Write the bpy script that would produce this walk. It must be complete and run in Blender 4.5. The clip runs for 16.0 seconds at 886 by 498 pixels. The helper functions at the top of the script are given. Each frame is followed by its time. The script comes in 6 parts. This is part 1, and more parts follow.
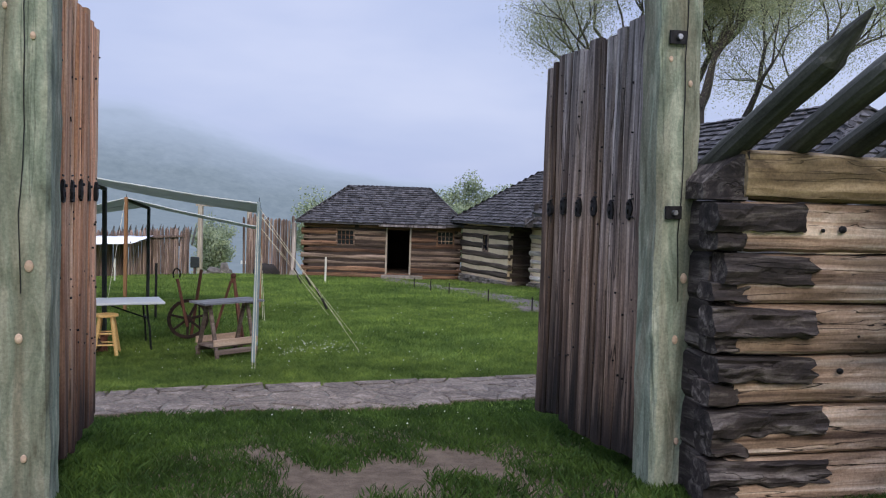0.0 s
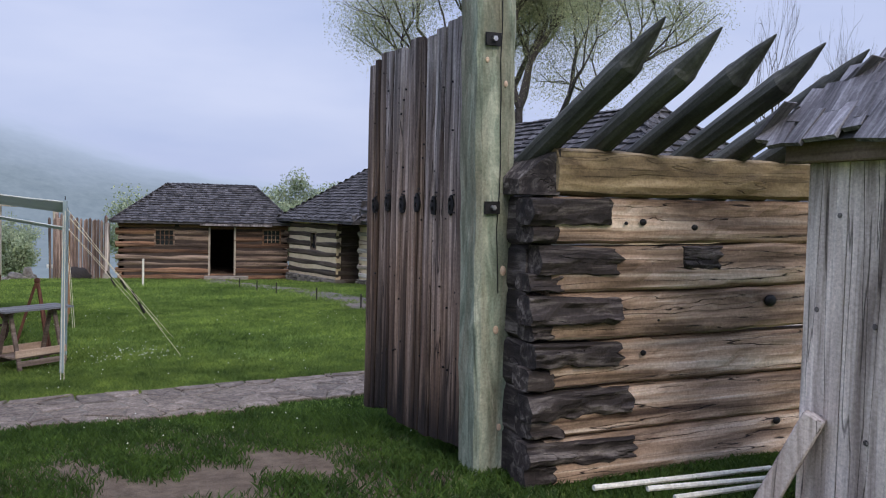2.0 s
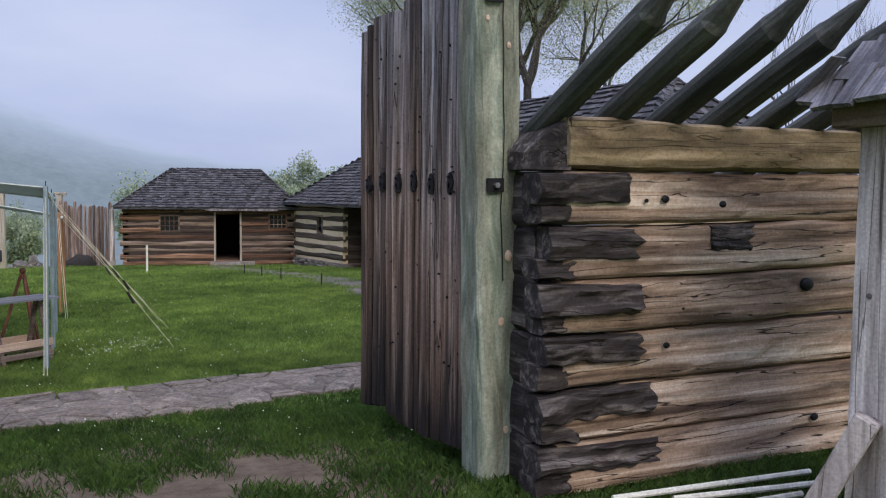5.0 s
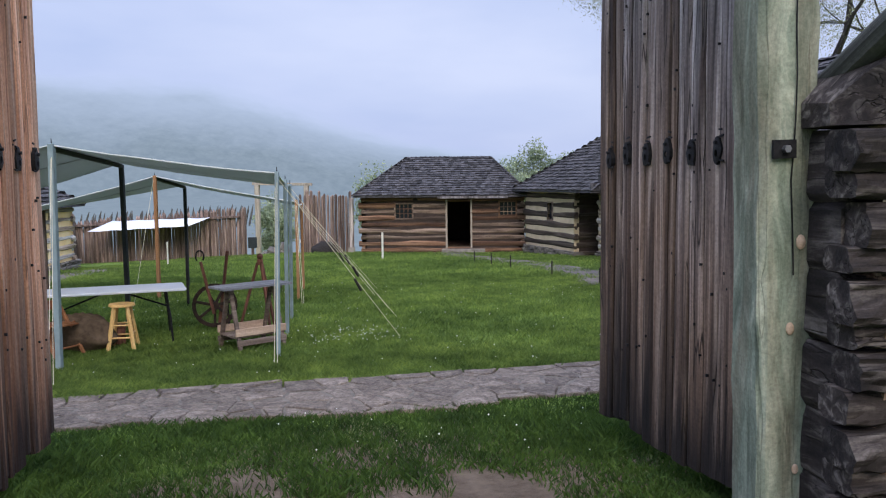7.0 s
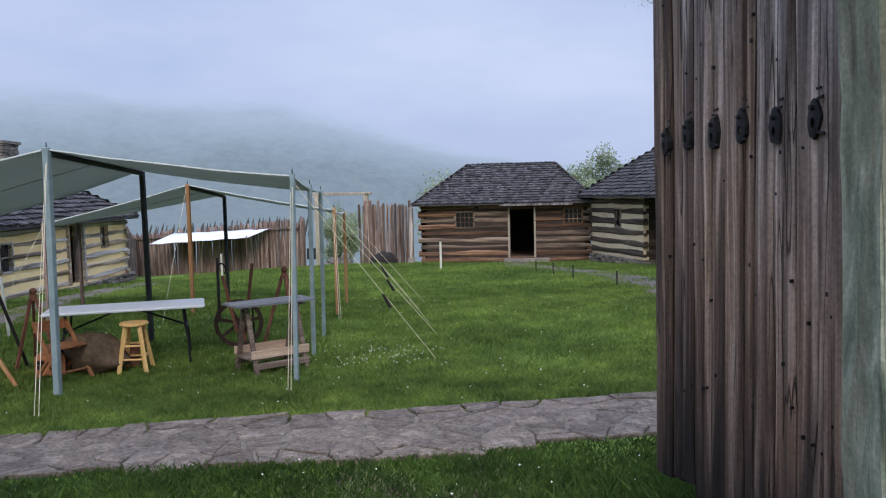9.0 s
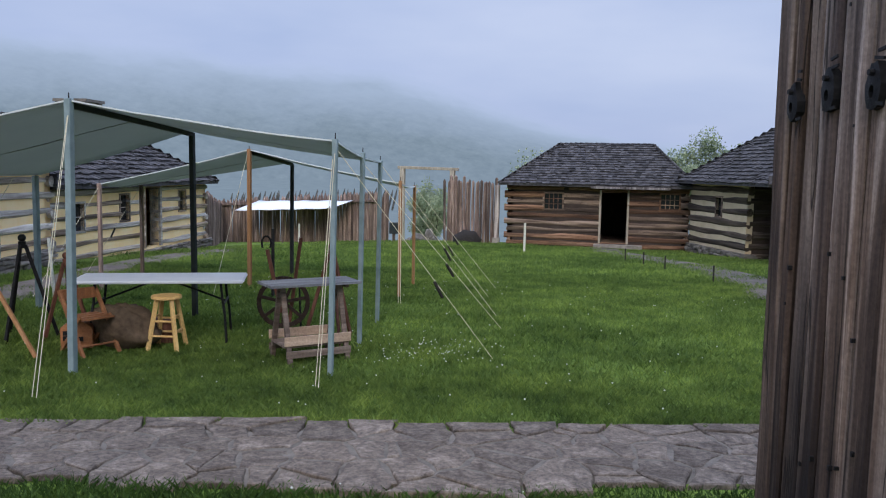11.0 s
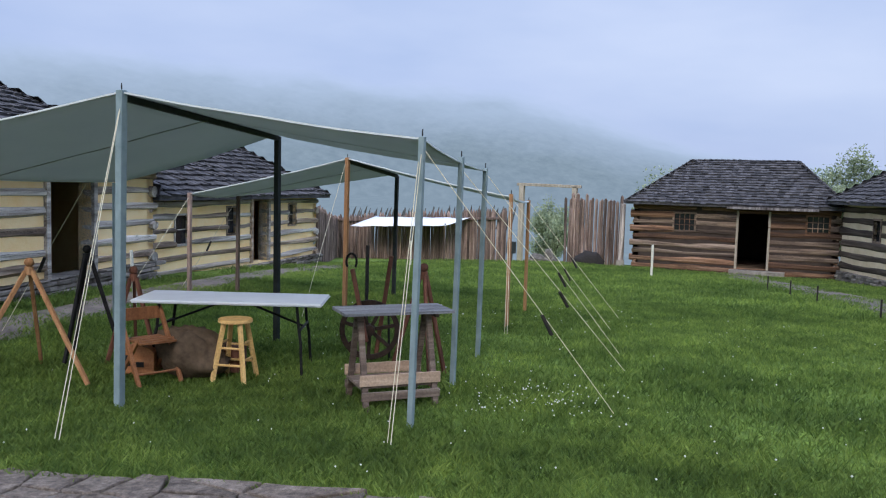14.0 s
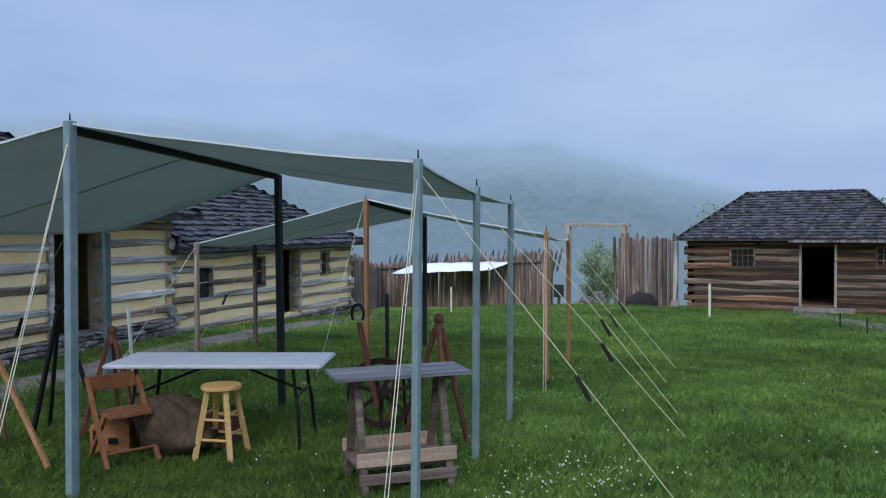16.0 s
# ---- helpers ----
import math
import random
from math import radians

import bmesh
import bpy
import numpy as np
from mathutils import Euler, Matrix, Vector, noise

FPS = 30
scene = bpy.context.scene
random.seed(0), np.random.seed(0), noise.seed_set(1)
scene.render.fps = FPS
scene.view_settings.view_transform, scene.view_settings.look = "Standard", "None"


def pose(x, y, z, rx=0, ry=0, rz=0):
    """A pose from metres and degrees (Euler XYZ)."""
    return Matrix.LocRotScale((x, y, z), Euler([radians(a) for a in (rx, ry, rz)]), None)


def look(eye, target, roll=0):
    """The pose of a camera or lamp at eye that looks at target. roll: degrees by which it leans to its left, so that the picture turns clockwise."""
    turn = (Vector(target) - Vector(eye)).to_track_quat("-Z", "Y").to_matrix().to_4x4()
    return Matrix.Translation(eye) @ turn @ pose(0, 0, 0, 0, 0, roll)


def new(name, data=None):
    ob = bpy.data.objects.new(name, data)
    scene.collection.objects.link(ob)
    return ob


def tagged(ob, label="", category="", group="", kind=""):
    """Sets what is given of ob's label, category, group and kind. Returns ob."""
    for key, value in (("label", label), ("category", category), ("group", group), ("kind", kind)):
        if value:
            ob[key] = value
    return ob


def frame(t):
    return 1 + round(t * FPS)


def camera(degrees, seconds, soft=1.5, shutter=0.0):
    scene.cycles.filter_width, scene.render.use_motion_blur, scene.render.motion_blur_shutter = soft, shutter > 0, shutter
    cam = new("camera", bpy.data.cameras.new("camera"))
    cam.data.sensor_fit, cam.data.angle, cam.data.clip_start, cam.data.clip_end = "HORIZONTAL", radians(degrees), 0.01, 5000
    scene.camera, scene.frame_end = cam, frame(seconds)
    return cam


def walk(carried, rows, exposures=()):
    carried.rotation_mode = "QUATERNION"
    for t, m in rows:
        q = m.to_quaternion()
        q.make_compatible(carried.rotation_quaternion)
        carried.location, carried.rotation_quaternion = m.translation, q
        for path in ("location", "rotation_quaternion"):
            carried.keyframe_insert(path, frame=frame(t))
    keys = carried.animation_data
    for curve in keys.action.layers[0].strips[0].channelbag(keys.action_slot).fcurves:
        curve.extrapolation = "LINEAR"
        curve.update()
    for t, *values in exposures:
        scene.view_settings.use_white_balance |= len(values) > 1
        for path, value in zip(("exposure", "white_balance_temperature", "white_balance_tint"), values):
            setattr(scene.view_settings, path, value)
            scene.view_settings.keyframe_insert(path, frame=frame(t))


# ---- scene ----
cam = camera(57.2, 16.0, 1.15)
PATH = [
    (0, (-0.108, -0.13, 1.918), (-0.09, 1.867, 1.819), 1.9),
    (0.5, (-0.106, -0.161, 1.919), (0.021, 1.832, 1.811), 1.7),
    (1, (-0.1, -0.154, 1.919), (0.105, 1.833, 1.808), 1.4),
    (1.5, (-0.091, -0.14, 1.92), (0.219, 1.833, 1.817), 1.2),
    (2, (-0.084, -0.15, 1.911), (0.35, 1.8, 1.818), 1.4),
    (2.5, (-0.067, -0.146, 1.904), (0.482, 1.775, 1.823), 1.3),
    (3, (-0.056, -0.156, 1.908), (0.557, 1.746, 1.825), 1.0),
    (3.2, (-0.045, -0.169, 1.883), (0.593, 1.724, 1.803), 1.1),
    (5.3, (0.125, 0.447, 1.894), (0.422, 2.419, 1.747), 0.9),
    (5.5, (0.111, 0.465, 1.852), (0.309, 2.449, 1.7), 1.4),
    (6, (0.148, 0.728, 1.856), (0.121, 2.721, 1.691), 1.1),
    (6.5, (0.1, 0.994, 1.836), (0.045, 2.987, 1.676), 0.9),
    (7, (0.149, 1.281, 1.814), (-0.002, 3.268, 1.646), -0.5),
    (7.5, (0.212, 1.569, 1.799), (-0.038, 3.547, 1.644), -0.8),
    (8, (0.243, 1.848, 1.782), (0.003, 3.828, 1.637), -0.3),
    (8.5, (0.347, 2.145, 1.758), (0.06, 4.118, 1.608), -1.2),
    (9, (0.386, 2.438, 1.729), (0.062, 4.407, 1.587), -1.4),
    (9.5, (0.428, 2.818, 1.722), (0.065, 4.781, 1.592), -1.6),
    (10, (0.468, 3.109, 1.73), (-0.016, 5.043, 1.577), -0.8),
    (12.3, (0.392, 4.177, 1.638), (-0.18, 6.08, 1.42), 2.3),
    (12.5, (0.378, 4.254, 1.641), (-0.24, 6.143, 1.417), 2.1),
    (13, (0.351, 4.507, 1.643), (-0.402, 6.339, 1.365), 2.1),
    (13.5, (0.246, 4.704, 1.613), (-0.511, 6.537, 1.353), 2.2),
    (14, (0.158, 4.953, 1.599), (-0.668, 6.767, 1.443), 1.7),
    (14.5, (0.093, 5.271, 1.577), (-0.868, 7.024, 1.505), 0.9),
    (15, (0.007, 5.5, 1.556), (-0.92, 7.272, 1.513), 0.2),
    (15.5, (-0.041, 5.783, 1.543), (-0.916, 7.581, 1.509), 0.0),
    (16, (-0.063, 6.061, 1.528), (-1.005, 7.825, 1.483), -0.3),
]
EXPOSURES = [(0.0, 0.2, 6330, 12), (3.0, 0.22, 6380, 12), (5.5, 0.15, 6350, 12), (7.0, 0.32, 6280, 11), (9.0, 0.2, 6250, 9), (10.0, 0.08, 6150, 8), (12.5, 0.1, 6250, 9), (13.0, 0.18, 6300, 9), (13.5, 0.38, 6380, 10), (14.0, 0.24, 6100, 7), (14.5, 0.03, 5850, 5), (15.0, -0.03, 5750, 4), (16.0, -0.06, 5600, 3)]
walk(cam, [(t, look(eye, target, roll)) for t, eye, target, roll in PATH], EXPOSURES)

# ---- light ----
world = bpy.data.worlds.new("world")
scene.world = world
world.use_nodes = True
wn = world.node_tree
wn.nodes.clear()
w_out = wn.nodes.new("ShaderNodeOutputWorld")
w_bg = wn.nodes.new("ShaderNodeBackground")
w_sky = wn.nodes.new("ShaderNodeTexSky")
w_sky.sky_type, w_sky.sun_disc = "NISHITA", False
w_sky.sun_elevation, w_sky.sun_rotation = radians(37), radians(166)
w_sky.air_density, w_sky.dust_density = 1.2, 3.0
w_sc = wn.nodes.new("ShaderNodeMix")
w_sc.data_type, w_sc.blend_type = "RGBA", "MULTIPLY"
w_sc.inputs["Factor"].default_value = 1.0
w_sc.inputs["B"].default_value = (0.10, 0.10, 0.10, 1)
wn.links.new(w_sky.outputs["Color"], w_sc.inputs["A"])
w_tc = wn.nodes.new("ShaderNodeTexCoord")
w_map = wn.nodes.new("ShaderNodeMapping")
w_map.inputs["Scale"].default_value = (1.0, 1.0, 3.5)
wn.links.new(w_tc.outputs["Generated"], w_map.inputs["Vector"])
w_no = wn.nodes.new("ShaderNodeTexNoise")
w_no.inputs["Scale"].default_value, w_no.inputs["Detail"].default_value = 1.6, 5.0
w_no.inputs["Roughness"].default_value = 0.5
wn.links.new(w_map.outputs["Vector"], w_no.inputs["Vector"])
w_cr = wn.nodes.new("ShaderNodeValToRGB")
w_cr.color_ramp.elements[0].position, w_cr.color_ramp.elements[0].color = 0.32, (0.40, 0.50, 0.80, 1)
w_cr.color_ramp.elements[1].position, w_cr.color_ramp.elements[1].color = 0.72, (0.66, 0.72, 0.95, 1)
wn.links.new(w_no.outputs["Fac"], w_cr.inputs["Fac"])
w_mx = wn.nodes.new("ShaderNodeMix")
w_mx.data_type = "RGBA"
w_mx.inputs["Factor"].default_value = 0.88
wn.links.new(w_sc.outputs["Result"], w_mx.inputs["A"])
wn.links.new(w_cr.outputs["Color"], w_mx.inputs["B"])
# a cloud deck is brighter overhead than near the horizon
w_sep = wn.nodes.new("ShaderNodeSeparateXYZ")
wn.links.new(w_tc.outputs["Generated"], w_sep.inputs[0])
w_up = wn.nodes.new("ShaderNodeMapRange")
w_up.interpolation_type = "SMOOTHSTEP"
w_up.inputs["From Min"].default_value, w_up.inputs["From Max"].default_value = 0.30, 0.85
w_up.inputs["To Min"].default_value, w_up.inputs["To Max"].default_value = 0.86, 2.7
wn.links.new(w_sep.outputs["Z"], w_up.inputs["Value"])
wn.links.new(w_mx.outputs["Result"], w_bg.inputs["Color"])
wn.links.new(w_up.outputs["Result"], w_bg.inputs["Strength"])
wn.links.new(w_bg.outputs["Background"], w_out.inputs["Surface"])

sun = new("sun", bpy.data.lights.new("sun", "SUN"))
sun.data.energy, sun.data.angle, sun.data.color = 1.5, radians(28), (1.0, 0.90, 0.78)
sun.matrix_world = look((3.0, -12.0, 9.5), (0, 0, 0))
tagged(sun, kind="structure")


# ---- materials ----
def material(name, rough=0.85):
    m = bpy.data.materials.new(name)
    m.use_nodes = True
    nt = m.node_tree
    b = nt.nodes["Principled BSDF"]
    b.inputs["Roughness"].default_value = rough
    b.inputs["Specular IOR Level"].default_value = 0.25
    return m, nt, b


def ramp(nt, stops):
    r = nt.nodes.new("ShaderNodeValToRGB")
    e = r.color_ramp.elements
    while len(e) < len(stops):
        e.new(0.5)
    for k, (p, c) in enumerate(stops):
        e[k].position, e[k].color = p, (*c, 1)
    return r


def shifted_coords(nt, scale):
    tc, info = nt.nodes.new("ShaderNodeTexCoord"), nt.nodes.new("ShaderNodeObjectInfo")
    mul, add, mp = nt.nodes.new("ShaderNodeMath"), nt.nodes.new("ShaderNodeVectorMath"), nt.nodes.new("ShaderNodeMapping")
    mul.operation = "MULTIPLY"
    mul.inputs[1].default_value = 57.0
    nt.links.new(info.outputs["Random"], mul.inputs[0])
    add.operation = "ADD"
    nt.links.new(tc.outputs["Object"], add.inputs[0])
    nt.links.new(mul.outputs[0], add.inputs[1])
    mp.inputs["Scale"].default_value = scale
    nt.links.new(add.outputs[0], mp.inputs["Vector"])
    return add, mp, info


def noise_node(nt, vec, scale, detail=6.0, rough=0.6, distort=0.0):
    n = nt.nodes.new("ShaderNodeTexNoise")
    n.inputs["Scale"].default_value, n.inputs["Detail"].default_value = scale, detail
    n.inputs["Roughness"].default_value, n.inputs["Distortion"].default_value = rough, distort
    if vec is not None:
        nt.links.new(vec, n.inputs["Vector"])
    return n


def mixed(nt, kind, fac, a, b):
    m = nt.nodes.new("ShaderNodeMix")
    m.data_type, m.blend_type = "RGBA", kind
    for value, slot in ((fac, "Factor"), (a, "A"), (b, "B")):
        if isinstance(value, (int, float)):
            m.inputs[slot].default_value = value
        elif isinstance(value, tuple):
            m.inputs[slot].default_value = (*value, 1)
        else:
            nt.links.new(value, m.inputs[slot])
    return m.outputs["Result"]


def bump(nt, b, height, strength, distance):
    bp = nt.nodes.new("ShaderNodeBump")
    bp.inputs["Strength"].default_value, bp.inputs["Distance"].default_value = strength, distance
    nt.links.new(height, bp.inputs["Height"])
    nt.links.new(bp.outputs["Normal"], b.inputs["Normal"])


def wood(name, dark, mid, light, axis="z", fine=38.0, stain=(0.05, 0.04, 0.03), stain_amount=0.55, rough=0.85, vary=0.5, relief=0.6, streak=1.2, damp=None, cracks=0.0, other=None, bleach=None):
    """Weathered wood with grain along one local axis, stains, and a tone of its own for each piece."""
    m, nt, b = material(name, rough)
    sc = {"x": (streak, fine, fine), "y": (fine, streak, fine), "z": (fine, fine, streak)}[axis]
    add, mp, info = shifted_coords(nt, sc)
    grain = noise_node(nt, mp.outputs["Vector"], 1.0, 7.0, 0.62, 0.6)
    base = ramp(nt, [(0.28, dark), (0.5, mid), (0.74, light)])
    nt.links.new(grain.outputs["Fac"], base.inputs["Fac"])
    first = base.outputs["Color"]
    if other:
        # some pieces have weathered to another tone
        base2 = ramp(nt, [(0.28, other[0]), (0.5, other[1]), (0.74, other[2])])
        nt.links.new(grain.outputs["Fac"], base2.inputs["Fac"])
        wn_ = nt.nodes.new("ShaderNodeTexWhiteNoise")
        wn_.noise_dimensions = "1D"
        nt.links.new(info.outputs["Random"], wn_.inputs["W"])
        pick = ramp(nt, [(0.35, (0, 0, 0)), (0.65, (1, 1, 1))])
        nt.links.new(wn_.outputs["Value"], pick.inputs["Fac"])
        first = mixed(nt, "MIX", pick.outputs["Color"], first, base2.outputs["Color"])
    if bleach:
        # sun-bleached grey towards the top, brown where rain keeps it wet, each board at a height of its own
        base3 = ramp(nt, [(0.28, bleach[0]), (0.5, bleach[1]), (0.74, bleach[2])])
        nt.links.new(grain.outputs["Fac"], base3.inputs["Fac"])
        tcb = nt.nodes.new("ShaderNodeTexCoord")
        sepb = nt.nodes.new("ShaderNodeSeparateXYZ")
        nt.links.new(tcb.outputs["Object"], sepb.inputs[0])
        lift_b = nt.nodes.new("ShaderNodeMath")
        lift_b.operation = "MULTIPLY_ADD"
        lift_b.inputs[1].default_value = 1.6
        nt.links.new(info.outputs["Random"], lift_b.inputs[0])
        nt.links.new(sepb.outputs["Z"], lift_b.inputs[2])
        wet = nt.nodes.new("ShaderNodeMapRange")
        wet.inputs["From Min"].default_value, wet.inputs["From Max"].default_value = 1.9, 3.9
        nt.links.new(lift_b.outputs[0], wet.inputs["Value"])
        first = mixed(nt, "MIX", wet.outputs["Result"], first, base3.outputs["Color"])
    sc2 = {"x": (0.5, 5, 5), "y": (5, 0.5, 5), "z": (5, 5, 0.5)}[axis]
    mp2 = nt.nodes.new("ShaderNodeMapping")
    mp2.inputs["Scale"].default_value = sc2
    nt.links.new(add.outputs[0], mp2.inputs["Vector"])
    big = noise_node(nt, mp2.outputs["Vector"], 1.0, 4.0, 0.55, 0.8)
    mask = ramp(nt, [(0.42, (0, 0, 0)), (0.66, (1, 1, 1))])
    nt.links.new(big.outputs["Fac"], mask.inputs["Fac"])
    scaled = nt.nodes.new("ShaderNodeMath")
    scaled.operation = "MULTIPLY"
    scaled.inputs[1].default_value = stain_amount
    nt.links.new(mask.outputs["Color"], scaled.inputs[0])
    col = mixed(nt, "MIX", scaled.outputs[0], first, stain)
    if damp:
        # black mould where the wood stands in wet grass, running up in tongues
        tc = nt.nodes.new("ShaderNodeTexCoord")
        sep = nt.nodes.new("ShaderNodeSeparateXYZ")
        nt.links.new(tc.outputs["Object"], sep.inputs[0])
        lift = nt.nodes.new("ShaderNodeMath")
        lift.operation = "MULTIPLY_ADD"
        lift.inputs[1].default_value = -1.5
        nt.links.new(big.outputs["Fac"], lift.inputs[0])
        nt.links.new(sep.outputs["Z"], lift.inputs[2])
        dm = nt.nodes.new("ShaderNodeMapRange")
        dm.inputs["From Min"].default_value, dm.inputs["From Max"].default_value = -0.7, 0.45
        dm.inputs["To Min"].default_value, dm.inputs["To Max"].default_value = 0.95, 0.0
        nt.links.new(lift.outputs[0], dm.inputs["Value"])
        col = mixed(nt, "MIX", dm.outputs["Result"], col, damp)
    speck = noise_node(nt, add.outputs[0], 55.0, 5.0, 0.7)
    sr = ramp(nt, [(0.3, (0.72, 0.72, 0.72)), (0.7, (1.22, 1.22, 1.22))])
    nt.links.new(speck.outputs["Fac"], sr.inputs["Fac"])
    col = mixed(nt, "MULTIPLY", 1.0, col, sr.outputs["Color"])
    hsv = nt.nodes.new("ShaderNodeHueSaturation")
    mr = nt.nodes.new("ShaderNodeMapRange")
    mr.inputs["To Min"].default_value, mr.inputs["To Max"].default_value = 1 - vary * 0.7, 1 + vary * 0.7
    nt.links.new(info.outputs["Random"], mr.inputs["Value"])
    nt.links.new(mr.outputs["Result"], hsv.inputs["Value"])
    nt.links.new(col, hsv.inputs["Color"])
    nt.links.new(hsv.outputs["Color"], b.inputs["Base Color"])
    height = grain.outputs["Fac"]
    if cracks:
        # drying cracks: thin dark lines that wander along the grain
        mp3 = nt.nodes.new("ShaderNodeMapping")
        mp3.inputs["Scale"].default_value = {"x": (0.3, 8, 8), "y": (8, 0.3, 8), "z": (8, 8, 0.3)}[axis]
        nt.links.new(add.outputs[0], mp3.inputs["Vector"])
        cn = noise_node(nt, mp3.outputs["Vector"], 1.0, 3.0, 0.5, 0.25)
        sub = nt.nodes.new("ShaderNodeMath")
        sub.operation = "SUBTRACT"
        sub.inputs[1].default_value = 0.5
        nt.links.new(cn.outputs["Fac"], sub.inputs[0])
        ab = nt.nodes.new("ShaderNodeMath")
        ab.operation = "ABSOLUTE"
        nt.links.new(sub.outputs[0], ab.inputs[0])
        line = nt.nodes.new("ShaderNodeMapRange")
        line.inputs["From Min"].default_value, line.inputs["From Max"].default_value = 0.001, 0.007
        line.inputs["To Min"].default_value, line.inputs["To Max"].default_value = cracks, 0.0
        nt.links.new(ab.outputs[0], line.inputs["Value"])
        out = mixed(nt, "MIX", line.outputs["Result"], hsv.outputs["Color"], (0.015, 0.011, 0.009))
        nt.links.new(out, b.inputs["Base Color"])
        dn = nt.nodes.new("ShaderNodeMath")
        dn.operation = "SUBTRACT"
        nt.links.new(grain.outputs["Fac"], dn.inputs[0])
        nt.links.new(line.outputs["Result"], dn.inputs[1])
        height = dn.outputs[0]
    bump(nt, b, height, relief, 0.012)
    return m


def plain(name, c1, c2, scale=6.0, rough=0.8, metal=0.0, relief=0.2, per_island=0.0):
    m, nt, b = material(name, rough)
    add, mp, info = shifted_coords(nt, (1, 1, 1))
    n1 = noise_node(nt, mp.outputs["Vector"], scale, 6.0, 0.62)
    r = ramp(nt, [(0.3, c1), (0.7, c2)])
    nt.links.new(n1.outputs["Fac"], r.inputs["Fac"])
    col = r.outputs["Color"]
    if per_island:
        geo = nt.nodes.new("ShaderNodeNewGeometry")
        mr = nt.nodes.new("ShaderNodeMapRange")
        mr.inputs["To Min"].default_value, mr.inputs["To Max"].default_value = 1 - per_island, 1 + per_island
        nt.links.new(geo.outputs["Random Per Island"], mr.inputs["Value"])
        hsv = nt.nodes.new("ShaderNodeHueSaturation")
        nt.links.new(mr.outputs["Result"], hsv.inputs["Value"])
        nt.links.new(col, hsv.inputs["Color"])
        col = hsv.outputs["Color"]
    nt.links.new(col, b.inputs["Base Color"])
    b.inputs["Metallic"].default_value = metal
    fine = noise_node(nt, mp.outputs["Vector"], scale * 9, 4.0, 0.6)
    bump(nt, b, fine.outputs["Fac"], relief, 0.01)
    return m


def flag_material():
    """Grey slabs with a rough split face, pale lichen and earthy stains, each slab of its own tone."""
    m, nt, b = material("flagstone", 0.9)
    add, mp, info = shifted_coords(nt, (1, 1, 1))
    n1 = noise_node(nt, mp.outputs["Vector"], 6.0, 8.0, 0.72, 0.8)
    n2 = noise_node(nt, mp.outputs["Vector"], 28.0, 6.0, 0.75)
    r = ramp(nt, [(0.25, (0.06, 0.046, 0.035)), (0.5, (0.155, 0.125, 0.098)), (0.78, (0.33, 0.275, 0.22))])
    nt.links.new(n1.outputs["Fac"], r.inputs["Fac"])
    r2 = ramp(nt, [(0.3, (0.45, 0.45, 0.45)), (0.7, (1.6, 1.55, 1.5))])
    nt.links.new(n2.outputs["Fac"], r2.inputs["Fac"])
    col = mixed(nt, "MULTIPLY", 1.0, r.outputs["Color"], r2.outputs["Color"])
    hsv = nt.nodes.new("ShaderNodeHueSaturation")
    mr = nt.nodes.new("ShaderNodeMapRange")
    mr.inputs["To Min"].default_value, mr.inputs["To Max"].default_value = 0.75, 1.2
    nt.links.new(info.outputs["Random"], mr.inputs["Value"])
    nt.links.new(mr.outputs["Result"], hsv.inputs["Value"])
    nt.links.new(col, hsv.inputs["Color"])
    nt.links.new(hsv.outputs["Color"], b.inputs["Base Color"])
    ad = nt.nodes.new("ShaderNodeMath")
    ad.operation = "MULTIPLY_ADD"
    ad.inputs[1].default_value = 0.35
    nt.links.new(n2.outputs["Fac"], ad.inputs[0])
    nt.links.new(n1.outputs["Fac"], ad.inputs[2])
    bump(nt, b, ad.outputs[0], 1.0, 0.035)
    return m


M_GATE = wood("gate_planks", (0.022, 0.013, 0.009), (0.25, 0.16, 0.105), (0.80, 0.60, 0.45), "z", 16, (0.035, 0.019, 0.013), 0.8, vary=0.6, relief=1.0, streak=0.4, damp=(0.010, 0.008, 0.007), cracks=0.85, bleach=((0.022, 0.02, 0.019), (0.22, 0.20, 0.193), (0.66, 0.61, 0.59)))
M_GATE_RED = wood("gate_planks_red", (0.15, 0.062, 0.032), (0.66, 0.32, 0.165), (0.9, 0.63, 0.43), "z", 26, (0.20, 0.068, 0.033), 0.45, vary=0.4, relief=1.0, streak=0.5, damp=(0.02, 0.013, 0.011), cracks=0.6, other=((0.15, 0.068, 0.036), (0.62, 0.36, 0.21), (0.88, 0.66, 0.48)))
M_POST = wood("treated_post", (0.075, 0.09, 0.06), (0.215, 0.245, 0.175), (0.46, 0.45, 0.33), "z", 11, (0.10, 0.07, 0.04), 0.65, vary=0.1, relief=0.9, streak=2.6, cracks=0.25)
M_LOG = wood("hewn_logs", (0.075, 0.040, 0.023), (0.45, 0.31, 0.205), (0.86, 0.72, 0.56), "x", 15, (0.030, 0.017, 0.012), 0.78, vary=0.3, relief=1.0, streak=0.45, cracks=0.95)
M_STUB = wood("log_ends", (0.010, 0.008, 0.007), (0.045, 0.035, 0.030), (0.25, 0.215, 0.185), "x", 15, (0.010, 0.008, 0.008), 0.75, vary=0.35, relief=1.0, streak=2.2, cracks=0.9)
M_CAP = wood("cap_log", (0.10, 0.068, 0.034), (0.25, 0.18, 0.095), (0.44, 0.34, 0.20), "x", 9, (0.05, 0.036, 0.02), 0.6, vary=0.05, relief=1.0, streak=2.2, cracks=0.5)
